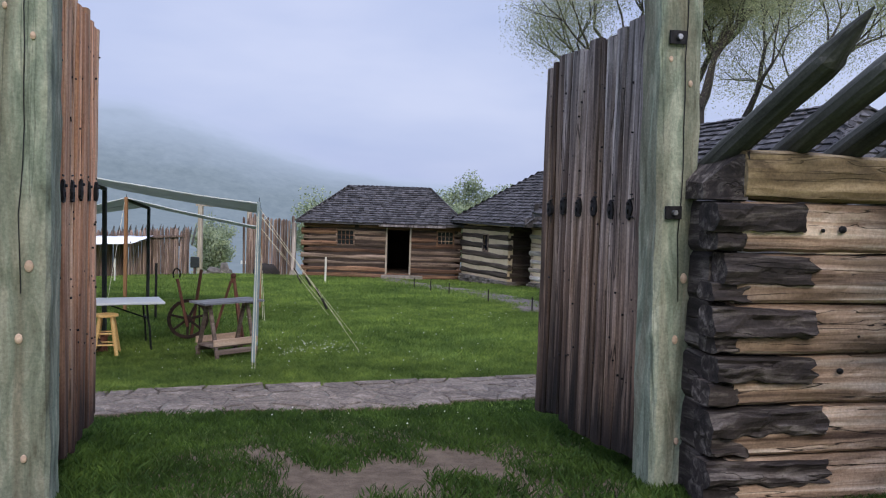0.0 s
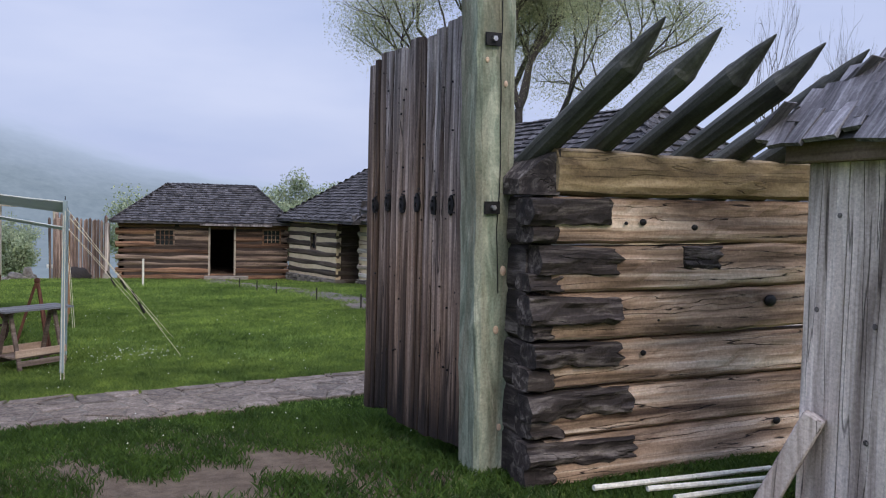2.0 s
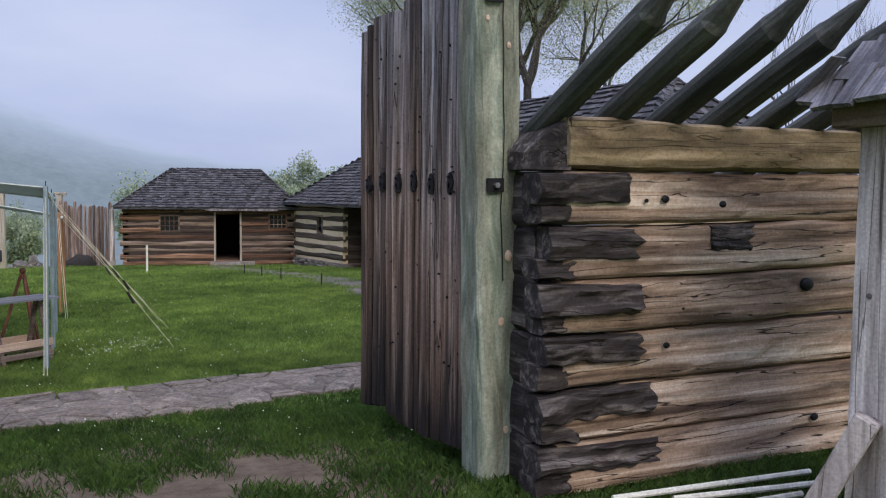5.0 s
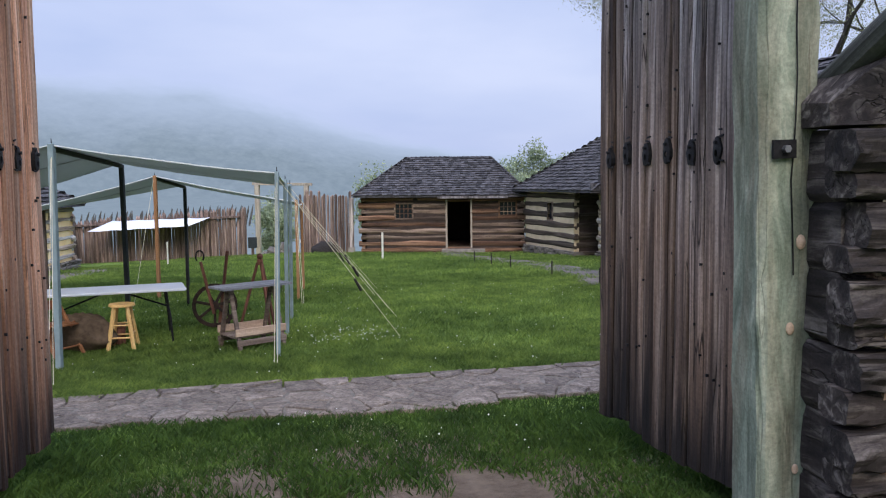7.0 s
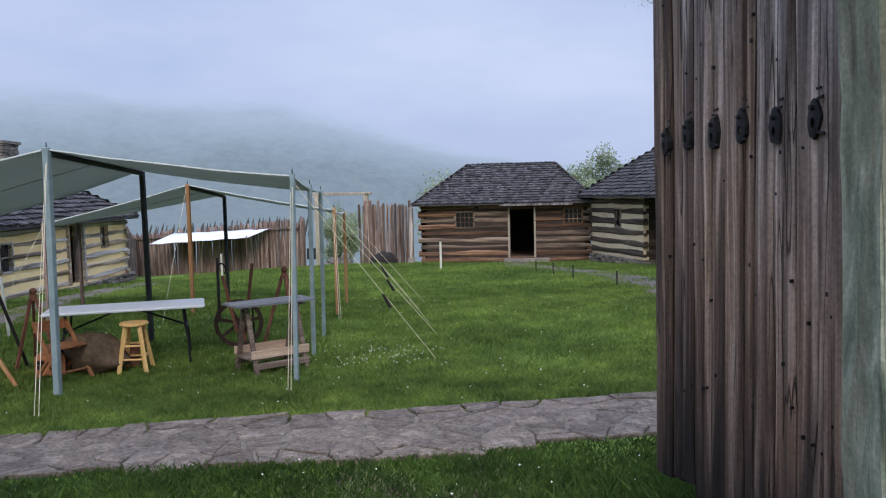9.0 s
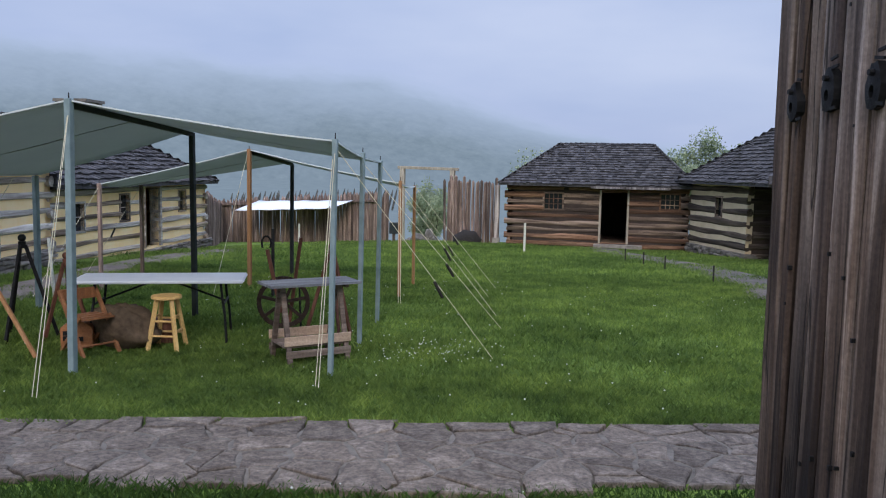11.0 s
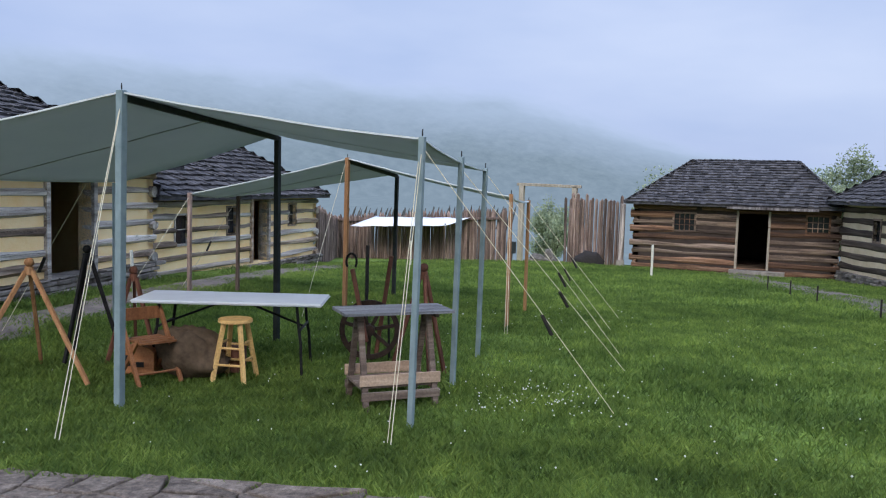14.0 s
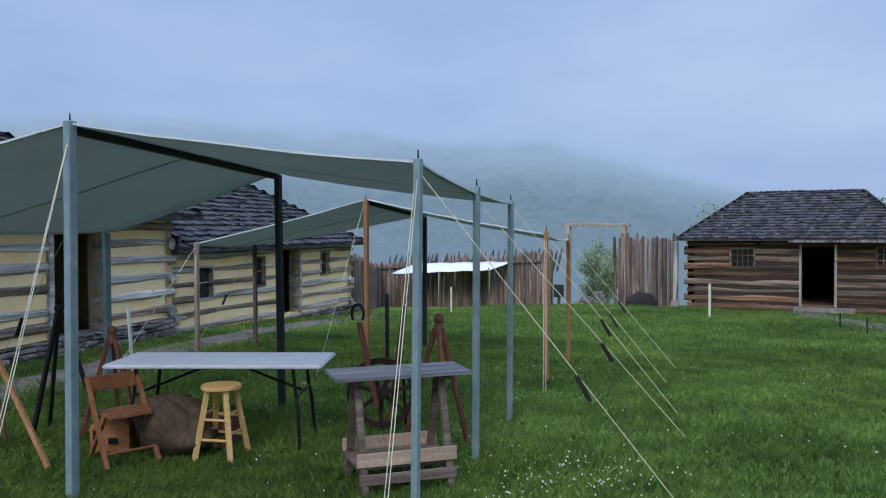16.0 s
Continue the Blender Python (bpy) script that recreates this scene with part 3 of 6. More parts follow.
def on_path(x, y, grow=0.0):
    a, b = path_edges(x)
    return a - grow < y < b + grow


build_ground()
PATH_MID = [(x * 0.5, sum(path_edges(x * 0.5)) / 2) for x in range(-26, 25)]
flag_walk = strip("pavement", PATH_MID, 1.22, M_MORTAR, "earth bed of the grey flagstone walk across the lawn", 0.0)
strip("pavement_1", [(-2.0, 33.2), (-1.6, 31.0), (-0.2, 27.6), (1.3, 24.0), (2.2, 19.8), (2.3, 17.0)], 1.5, M_GRAVEL, "grey stone walk leading to the log cabin door", 0.012)
strip("pavement_2", [(-6.9, 6.8), (-7.6, 10.1), (-8.6, 13.5), (-9.6, 17.0), (-10.9, 23.2)], 1.0, M_GRAVEL, "grey stone walk along the long log building", 0.012)


def build_hill():
    verts, faces, rise, nx, rows = [], [], [], 90, 14
    for i in range(nx + 1):
        az = radians(-95 + 150 * i / nx)
        k = (i / nx)
        peak = float(np.interp(math.degrees(az), (-95, -50, -33, -20, -14, -8, 0, 12, 55), (110, 100, 88, 78, 66, 48, 34, 26, 24)))
        peak += 5 * noise.noise((k * 9, 3.1, 0)) + 2 * noise.noise((k * 40, 1.2, 0))
        for j in range(rows + 1):
            f = j / rows
            r = 420 + 160 * f
            z = -16 + (peak + 6) * f ** 0.8
            # the lowest row comes near, so its glowing haze colour hides the valley
            if j == 0:
                r, z = 72, -9.6
            verts.append((r * math.sin(az), r * math.cos(az), z))
            rise.append(f)
    for i in range(nx):
        for j in range(rows):
            k = i * (rows + 1) + j
            faces.append((k, k + rows + 1, k + rows + 2, k + 1))
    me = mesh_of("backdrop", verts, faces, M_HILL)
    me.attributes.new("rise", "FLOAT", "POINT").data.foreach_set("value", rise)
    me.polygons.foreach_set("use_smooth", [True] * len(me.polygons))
    tagged(new("backdrop", me), "wooded hillside backdrop, haze painted into its glowing colour", "hill", kind="structure")


build_hill()


# ---- log walls, roofs, fences ----
def spans(lo, hi, cuts):
    """What is left of lo..hi when the cuts are taken out."""
    out, at = [], lo
    for a, b in sorted(cuts):
        if a > at:
            out.append((at, min(a, hi)))
        at = max(at, b)
    if at < hi:
        out.append((at, hi))
    return [(a, b) for a, b in out if b - a > 0.02]


def log_wall(parent, m, length, zb, zt, courses, openings, chink, log_mat, fill=0.62, thick=0.2, proud=0.035, name="wall", seed=1, overhang=0.0):
    """A wall from 0 to length along local x, its face at y = 0 towards -y, of hewn logs with chinking between. Openings: (x0, x1, z0, z1)."""
    bm = bmesh.new()
    edges = sorted({0.0, length, *[v for o in openings for v in o[:2]]})
    for a, b in zip(edges, edges[1:]):
        mid = (a + b) / 2
        for z0, z1 in spans(zb, zt, [(o[2], o[3]) for o in openings if o[0] < mid < o[1]]):
            block(bm, a, b, 0, thick, z0, z1)
    bmesh.ops.remove_doubles(bm, verts=bm.verts, dist=0.001)
    wall = part(name, bm, chink, parent)
    wall.matrix_basis = m
    rng = random.Random(seed)
    pitch = (zt - zb) / courses
    for c in range(courses):
        z0 = zb + pitch * c + pitch * (1 - fill) * 0.5
        z1 = z0 + pitch * fill
        zc = (z0 + z1) / 2
        cuts = [(o[0], o[1]) for o in openings if o[2] < zc + 0.02 and o[3] > zc - 0.02]
        lo, hi = (-overhang, length + overhang) if c % 2 else (0.0, length)
        for a, b in spans(lo, hi, cuts):
            me = log_mesh("log", b - a, (z1 - z0) * rng.uniform(0.92, 1.1), thick * 0.6 + proud * 2, log_mat, rng.random(), 0.014, max(2, int((b - a) / 0.7)))
            piece("log", me, wall, pose(a, thick * 0.3 + rng.uniform(-0.008, 0.008), zc + rng.uniform(-0.012, 0.012), 0, rng.uniform(-0.4, 0.4), 0))
    return wall


def stone_base(parent, m, length, zb, zt, seed, thick=0.3):
    """Dry-laid field stones under a wall."""
    rng = random.Random(seed)
    verts, faces = [], []
    z = zb
    while z < zt - 0.02:
        h = rng.uniform(0.055, 0.11)
        x = -0.05
        while x < length:
            w = rng.uniform(0.14, 0.42)
            p = rng.uniform(-0.05, 0.03)
            k = len(verts)
            e = 0.014
            x1, z1 = x + w - 0.012, min(z + h, zt) - 0.01
            for yy, i in ((p - 0.10, e), (p - 0.075, 0), (thick, 0)):
                verts += [(x + i, yy, z + i + rng.uniform(-0.012, 0.012)), (x1 - i, yy, z + i + rng.uniform(-0.012, 0.012)), (x1 - i, yy, z1 - i + rng.uniform(-0.012, 0.012)), (x + i, yy, z1 - i)]
            faces.append((k, k + 1, k + 2, k + 3))
            for q in (0, 4):
                for j in range(4):
                    j2 = (j + 1) % 4
                    faces.append((k + q + j, k + q + 4 + j, k + q + 4 + j2, k + q + j2))
            x += w
        z += h
    ob = part_mesh("stone_foundation", mesh_of("stone_foundation", verts, faces, M_STONE), None, parent, "rough grey stone foundation")
    ob.matrix_basis = m
    tagged(ob, kind="stuff")
    return ob


def shingle_rows(quad, row, width, rng, verts, faces, lift=0.042):
    """Overlapping shingles on a face: quad is eave left, eave right, top right, top left."""
    a, b, c, d = [Vector(v) for v in quad]
    n = (b - a).cross(d - a).normalized()
    if n.z < 0:
        n = -n
    rise = ((d + c) / 2 - (a + b) / 2).length
    rows = max(2, int(rise / row))
    up = ((d + c) / 2 - (a + b) / 2).normalized()
    along = (b - a).normalized()
    for i in range(rows):
        s = i / rows
        p, q = a.lerp(d, s), b.lerp(c, s)
        ln = (q - p).length
        x = rng.uniform(-width, 0)
        while x < ln:
            w = width * rng.uniform(0.6, 1.35)
            x0, x1 = max(x, 0), min(x + w - 0.006, ln)
            x += w
            if x1 - x0 < 0.02:
                continue
            jut = rng.uniform(-0.035, 0.02)
            th = lift * rng.uniform(0.7, 1.5)
            o0, o1 = p + along * x0 + up * jut, p + along * x1 + up * (jut + rng.uniform(-0.01, 0.01))
            t0, t1 = p + along * x0 + up * row * 1.25, p + along * x1 + up * row * 1.25
            k = len(verts)
            verts += [tuple(v) for v in (o0, o1, o1 + n * th, o0 + n * th, t0 + n * 0.002, t1 + n * 0.002)]
            faces += [(k, k + 1, k + 2, k + 3), (k + 3, k + 2, k + 5, k + 4), (k, k + 3, k + 4), (k + 1, k + 5, k + 2)]


def hip_roof(parent, x0, x1, y0, y1, ze, zr, hip0, hip1, row=0.17, width=0.15, seed=3, sides=(0, 1, 2, 3), label=""):
    """A hipped shingle roof over a plan in local axes. hip0, hip1: how far the ridge stands in from the two ends (0: gable)."""
    ym = (y0 + y1) / 2
    e = [(x0, y0, ze), (x1, y0, ze), (x1, y1, ze), (x0, y1, ze)]
    r = [(x0 + hip0, ym, zr), (x1 - hip1, ym, zr)]
    deck = mesh_of("roof", e + r + [(x, y, z - 0.07) for x, y, z in e], [(0, 1, 5, 4), (1, 2, 5), (2, 3, 4, 5), (3, 0, 4), (6, 9, 8, 7), (0, 6, 7, 1), (1, 7, 8, 2), (2, 8, 9, 3), (3, 9, 6, 0)], M_SHINGLE)
    roof = part_mesh("roof", deck, None, parent, label)
    rng = random.Random(seed)
    verts, faces = [], []
    quads = [(e[0], e[1], r[1], r[0]), (e[1], e[2], r[1], r[1]), (e[2], e[3], r[0], r[1]), (e[3], e[0], r[0], r[0])]
    for k in sides:
        shingle_rows(quads[k], row, width, rng, verts, faces)
    # ridge caps
    for a, b in ((r[0], r[1]), (e[0], r[0]), (e[1], r[1]), (e[2], r[1]), (e[3], r[0])):
        a, b = Vector(a), Vector(b)
        n = max(2, int((b - a).length / 0.2))
        side = (b - a).cross(Vector((0, 0, 1))).normalized() * 0.09
        for i in range(n):
            p, q = a.lerp(b, i / n), a.lerp(b, (i + 1.15) / n)
            k = len(verts)
            hh = Vector((0, 0, 0.05 + rng.uniform(0, 0.02)))
            verts += [tuple(v) for v in (p - side + hh * 0.3, p + hh, p + side + hh * 0.3, q - side, q + hh * 0.6, q + side)]
            faces += [(k, k + 1, k + 4, k + 3), (k + 1, k + 2, k + 5, k + 4), (k, k + 2, k + 1)]
    sh = part_mesh("shingle", mesh_of("shingle", verts, faces, M_SHINGLE), None, roof, "rows of split grey wooden shingles")
    tagged(sh, kind="stuff")
    return roof


def window_unit(parent, m, w, h, cols, rows, mat_, depth=0.1, fr=0.06):
    """A framed sash of small panes; local x across, z up from the sill, face towards -y."""
    bm = bmesh.new()
    for a, b, c, d in ((-fr, 0, -fr, h + fr), (w, w + fr, -fr, h + fr), (0, w, h, h + fr), (0, w, -fr, 0)):
        block(bm, a, b, -0.05, depth, c, d)
    win = part("window", bm, mat_, parent)
    win.matrix_basis = m
    bm = bmesh.new()
    for i in range(1, cols):
        block(bm, w * i / cols - 0.011, w * i / cols + 0.011, 0.03, 0.06, 0, h)
    for j in range(1, rows):
        block(bm, 0, w, 0.032, 0.058, h * j / rows - 0.011, h * j / rows + 0.011)
    part("muntins", bm, mat_, win)
    pane = bpy.data.meshes.new("pane")
    bm = bmesh.new()
    block(bm, 0.004, w / cols - 0.004, 0.043, 0.047, 0.004, h / rows - 0.004)
    bm.to_mesh(pane)
    bm.free()
    pane.materials.append(M_GLASS)
    for i in range(cols):
        for j in range(rows):
            piece("pane", pane, win, pose(w * i / cols, 0, h * j / rows))
    return win


def door_frame(parent, m, w, h, mat_, d=0.22, fr=0.09):
    for a, b, c, e, what, mm in ((-fr, 0, 0, h + fr, "jamb", mat_), (w, w + fr, 0, h + fr, "jamb", mat_), (0, w, h, h + fr, "lintel", M_CABIN)):
        bm = bmesh.new()
        block(bm, a, b, -0.055, d, c, e)
        part(what, bm, mm, parent).matrix_basis = m


def side_walls(parent, length, depth, zb, zt, courses, chink, log_mat, fill, seed):
    """The three walls that close a building behind its front."""
    log_wall(parent, pose(length, 0, 0, 0, 0, 90), depth, zb, zt, courses, [], chink, log_mat, fill, seed=seed)
    log_wall(parent, pose(length, depth, 0, 0, 0, 180), length, zb, zt, courses, [], chink, log_mat, fill, seed=seed + 1)
    log_wall(parent, pose(0, depth, 0, 0, 0, -90), depth, zb, zt, courses, [], chink, log_mat, fill, seed=seed + 2)


# the brown log cabin across the yard
def cabin():
    x0, y0, w, d, zb, zt = -5.58, 33.6, 6.5, 5.6, -1.08, 1.21
    ob = thing("log_cabin", pose(x0, y0, 0), "brown hewn-log cabin with a hipped shingle roof and open door", "cabin")
    dx, wx, vx = 3.46, 1.38, 5.55
    op = [(dx, dx + 0.92, zb + 0.2, 0.98), (wx, wx + 0.66, 0.32, 0.88), (vx, vx + 0.62, 0.38, 0.94)]
    log_wall(ob, pose(0, 0, 0), w, zb, zt, 9, op, M_CHINK_DARK, M_CABIN, 0.93, 0.2, 0.03, seed=11, overhang=0.12)
    side_walls(ob, w, d, zb, zt, 9, M_CHINK_DARK, M_CABIN, 0.93, 21)
    window_unit(ob, pose(wx, 0.02, 0.32), 0.66, 0.56, 4, 3, M_CABIN)
    window_unit(ob, pose(vx, 0.02, 0.38), 0.62, 0.56, 4, 3, M_CABIN)
    door_frame(ob, pose(dx, 0, zb + 0.2), 0.92, 1.86, M_PALE, fr=0.07)
    hip_roof(ob, -0.28, w + 0.28, -0.42, d + 0.4, zt + 0.02, 2.80, 1.78, 1.66, 0.2, 0.17, 5, label="hipped roof of weathered grey shingles")
    bm = bmesh.new()
    block(bm, dx - 0.75, dx + 1.9, -0.55, 0, zb - 0.2, zb + 0.03)
    block(bm, dx - 0.2, dx + 1.5, -0.5, -0.02, zb + 0.03, zb + 0.18)
    part("step", bm, M_STONE, ob, "worn stone and timber door step")
    bm = bmesh.new()
    block(bm, dx - 0.35, dx + 2.4, -0.5, -0.36, zt - 0.10, zt - 0.02)
    part("drip_board", bm, M_GREY_DARK, ob, "thin weathered drip board over the door")
    bm = bmesh.new()
    block(bm, 0.2, w - 0.2, 0.2, d - 0.2, zb - 0.2, zb + 0.15)
    part("floor_boards", bm, M_CABIN, ob)


cabin()


# the chinked log buildings on the far side of the walk
def right_row():
    ang = math.degrees(math.atan2(29.75 - 33.35, 2.36 - 0.78))
    ob = thing("log_house", pose(0.98, 33.35, 0, 0, 0, ang), "grey log house with pale chinking and shingle roof", "log house", "log houses")
    ln, zb, zt = 3.93, -0.70, 1.42
    op = [(1.95, 2.3, 0.35, 0.95)]
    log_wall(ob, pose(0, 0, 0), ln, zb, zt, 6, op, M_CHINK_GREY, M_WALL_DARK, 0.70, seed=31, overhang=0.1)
    stone_base(ob, pose(0, 0, 0), ln + 0.1, -1.30, zb, 4)
    window_unit(ob, pose(1.95, 0.02, 0.35), 0.35, 0.6, 1, 2, M_CABIN)
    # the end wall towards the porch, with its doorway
    # the porch's shade is put into this wall by its dark chinking
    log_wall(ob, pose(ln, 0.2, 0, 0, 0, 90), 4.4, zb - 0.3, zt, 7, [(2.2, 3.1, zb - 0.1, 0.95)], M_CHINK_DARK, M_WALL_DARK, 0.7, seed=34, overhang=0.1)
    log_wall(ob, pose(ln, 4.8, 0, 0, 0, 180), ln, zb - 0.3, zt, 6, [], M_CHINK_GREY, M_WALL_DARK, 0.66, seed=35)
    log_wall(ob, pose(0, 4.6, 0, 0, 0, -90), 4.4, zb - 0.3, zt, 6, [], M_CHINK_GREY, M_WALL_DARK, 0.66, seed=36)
    hip_roof(ob, -0.3, ln + 1.9, -0.45, 5.2, zt + 0.02, 3.5, 2.4, 0.0, 0.2, 0.17, 6, label="grey shingle roof that runs on over the porch")
    # the next house of the row, nearer to the gate
    ob2 = thing("log_house", pose(3.32, 28.95, 0, 0, 0, ang + 3), "long grey log house with pale chinking", "log house", "log houses")
    ln2, zb2, zt2 = 7.6, -0.6, 1.45
    log_wall(ob2, pose(0, 0, 0), ln2, zb2, zt2, 7, [(2.2, 3.1, zb2, 1.3)], M_CHINK_GREY, M_WALL_LOG, 0.66, seed=41, overhang=0.1)
    stone_base(ob2, pose(0, 0, 0), ln2, -1.35, zb2, 8)
    side_walls(ob2, ln2, 4.6, zb2 - 0.6, zt2, 8, M_CHINK_GREY, M_WALL_LOG, 0.66, 45)
    hip_roof(ob2, -0.35, ln2 + 0.35, -0.5, 5.1, zt2 + 0.02, 3.45, 0.4, 0.4, 0.2, 0.18, 9, label="long hipped roof of dark grey shingles")
    ob3 = thing("log_house", pose(2.75, 19.0, 0, 0, 0, math.degrees(math.atan2(-0.957, 0.29))), "log house with a dark hipped shingle roof behind the gate wall", "log house", "log houses")
    log_wall(ob3, pose(0, 0, 0), 8.3, -0.35, 1.85, 7, [(3.2, 4.1, -0.2, 1.45)], M_CHINK_GREY, M_WALL_LOG, 0.66, seed=71, overhang=0.1)
    side_walls(ob3, 8.3, 4.8, -0.45, 1.85, 7, M_CHINK_GREY, M_WALL_LOG, 0.66, 75)
    hip_roof(ob3, -0.4, 8.7, -0.45, 5.25, 1.87, 3.92, 0.4, 2.3, 0.2, 0.18, 19, label="dark hipped roof of split shingles")


right_row()


# the long chinked building along the other side of the yard
def left_row():
    a1 = math.degrees(math.atan2(16.1 - 7.6, -10.68 + 8.17))
    L1 = math.hypot(16.1 - 7.6, 10.68 - 8.17)
    ob = thing("log_barrack", pose(-8.17, 7.6, 0, 0, 0, a1), "long grey log house with cream chinking and an open doorway", "log house", "yard houses")
    zb, zt = 0.10, 1.78
    door = (L1 - 3.05, L1 - 1.95, zb - 0.02, 1.55)
    win = (L1 - 6.0, L1 - 5.2, 0.72, 1.32)
    log_wall(ob, pose(0, 0, 0), L1, zb, zt, 6, [door, win], M_CHINK, M_WALL_LOG, 0.55, 0.22, seed=51, overhang=0.08)
    stone_base(ob, pose(0, 0, 0), L1, -0.35, zb, 12)
    log_wall(ob, pose(L1, 0, 0, 0, 0, 90), 4.6, zb - 0.4, zt, 7, [], M_CHINK, M_WALL_LOG, 0.55, 0.22, seed=52, overhang=0.08)
    log_wall(ob, pose(L1, 4.6, 0, 0, 0, 180), L1, zb - 0.4, zt, 7, [], M_CHINK, M_WALL_LOG, 0.55, 0.22, seed=53)
    log_wall(ob, pose(0, 4.6, 0, 0, 0, -90), 4.6, zb - 0.4, zt, 7, [], M_CHINK, M_WALL_LOG, 0.55, 0.22, seed=54)
    door_frame(ob, pose(door[0], 0, door[2]), 1.1, door[3] - door[2], M_WALL_LOG)
    window_unit(ob, pose(win[0], 0.03, win[2]), 0.8, 0.6, 3, 3, M_PALE, fr=0.05)
    hip_roof(ob, -0.4, L1 + 0.3, -0.45, 5.05, zt + 0.02, 3.2, 2.0, 2.0, 0.19, 0.16, 13, label="grey hipped roof of split shingles")
    a2 = math.degrees(math.atan2(23.6 - 16.25, -12.15 + 10.9))
    L2 = math.hypot(23.6 - 16.25, 12.15 - 10.9)
    ob2 = thing("log_barrack", pose(-10.9, 16.25, 0, 0, 0, a2), "low log house with cream chinking and three small windows", "log house", "yard houses")
    zb, zt = -0.10, 1.22
    op = [(0.80, 1.28, 0.30, 0.86), (2.75, 3.15, 0.42, 0.98), (5.75, 6.15, 0.50, 1.0)]
    dr = (3.85, 4.6, -0.3, 1.12)
    log_wall(ob2, pose(0, 0, 0), L2, -0.35, zt, 6, op + [dr], M_CHINK, M_WALL_LOG, 0.55, 0.22, seed=61, overhang=0.08)
    stone_base(ob2, pose(0, 0, 0), L2, -0.85, -0.33, 15)
    log_wall(ob2, pose(L2, 0, 0, 0, 0, 90), 4.0, -0.7, zt, 7, [], M_CHINK, M_WALL_LOG, 0.55, 0.22, seed=62, overhang=0.08)
    log_wall(ob2, pose(L2, 4.0, 0, 0, 0, 180), L2, -0.7, zt, 7, [], M_CHINK, M_WALL_LOG, 0.55, 0.22, seed=63)
    log_wall(ob2, pose(0, 4.0, 0, 0, 0, -90), 4.0, -0.7, zt, 7, [], M_CHINK, M_WALL_LOG, 0.55, 0.22, seed=64)
    for x0, x1, z0, z1 in op:
        window_unit(ob2, pose(x0, 0.03, z0), x1 - x0, z1 - z0, 1, 2, M_WALL_LOG, fr=0.04)
    door_frame(ob2, pose(dr[0], 0, dr[2]), 0.75, dr[3] - dr[2], M_WALL_LOG)
    hip_roof(ob2, -0.15, L2 + 0.22, -0.3, 4.3, zt + 0.02, 2.66, 0.4, 1.9, 0.19, 0.16, 16, label="grey hipped roof of split shingles")
    ch = bmesh.new()
    rng = random.Random(7)
    z = 1.9
    while z < 3.16:
        h = rng.uniform(0.07, 0.12)
        for x in (0, 0.26, 0.52):
            for y in (0, 0.26, 0.52):
                if x == 0.26 and y == 0.26:
                    continue
                j = [rng.uniform(-0.02, 0.02) for _ in range(4)]
                block(ch, 4.4 + x + j[0], 4.4 + x + 0.25 + j[1], 1.7 + y + j[2], 1.7 + y + 0.25 + j[3], z, z + h - 0.01)
        z += h
    block(ch, 4.36, 5.22, 1.66, 2.52, 3.15, 3.22)
    part("chimney", ch, M_STONE, ob2, "squat stone chimney on the ridge")


left_row()


def picket_mesh(h, r, mat_, seed, tip=0.18, squared=False):
    rng = random.Random(seed)
    n = 6
    verts, faces = [], []
    for z, k in ((0, 1.0), (h * 0.5, 1.0), (h - tip, 0.95), (h, 0.12 if tip > 0.05 else 0.9)):
        for j in range(n):
            a = 2 * math.pi * j / n
            verts.append((math.cos(a) * r * k + rng.uniform(-0.006, 0.006), math.sin(a) * r * k + rng.uniform(-0.006, 0.006), z + rng.uniform(-0.01, 0.01)))
    for i in range(3):
        for j in range(n):
            j2 = (j + 1) % n
            faces.append((i * n + j, i * n + j2, i * n + n + j2, i * n + n + j))
    faces.append(tuple(3 * n + j for j in range(n)))
    return mesh_of("picket", verts, faces, mat_)


def palisade(a, b, h0, h1, pitch, r, label, tip=0.12, z_drop=0.25, seed=1):
    ob = thing("palisade_fence", pose(a[0], a[1], 0), label, "fence", "stockade")
    rng = random.Random(seed)
    kinds = [picket_mesh(h0 * rng.uniform(0.95, 1.05) + z_drop, r * rng.uniform(0.85, 1.15), M_FENCE, seed * 10 + i, tip) for i in range(5)]
    n = int(math.hypot(b[0] - a[0], b[1] - a[1]) / pitch)
    for i in range(n + 1):
        k = i / max(1, n)
        x, y = a[0] + (b[0] - a[0]) * k, a[1] + (b[1] - a[1]) * k
        s = (h0 + (h1 - h0) * k) / h0
        m = pose(x - a[0] + rng.uniform(-0.01, 0.01), y - a[1] + rng.uniform(-0.02, 0.02), ground(x, y) - z_drop, rng.uniform(-1, 1), rng.uniform(-1.2, 1.2), rng.uniform(0, 360)) @ Matrix.Diagonal((1, 1, s, 1))
        piece("picket", rng.choice(kinds), ob, m)
    return ob


fence_a = palisade((-17.9, 34.0), (-10.5, 34.0), 1.72, 1.90, 0.105, 0.058, "weathered grey-brown picket palisade behind the lawn", seed=2)
palisade((-12.55, 24.3), (-17.9, 33.8), 1.62, 1.68, 0.15, 0.065, "weathered picket palisade running off from the log house", seed=3)
palisade((-8.18, 34.2), (-6.2, 34.2), 2.45, 2.40, 0.108, 0.06, "tall brown picket palisade beside the log cabin", tip=0.06, seed=4)


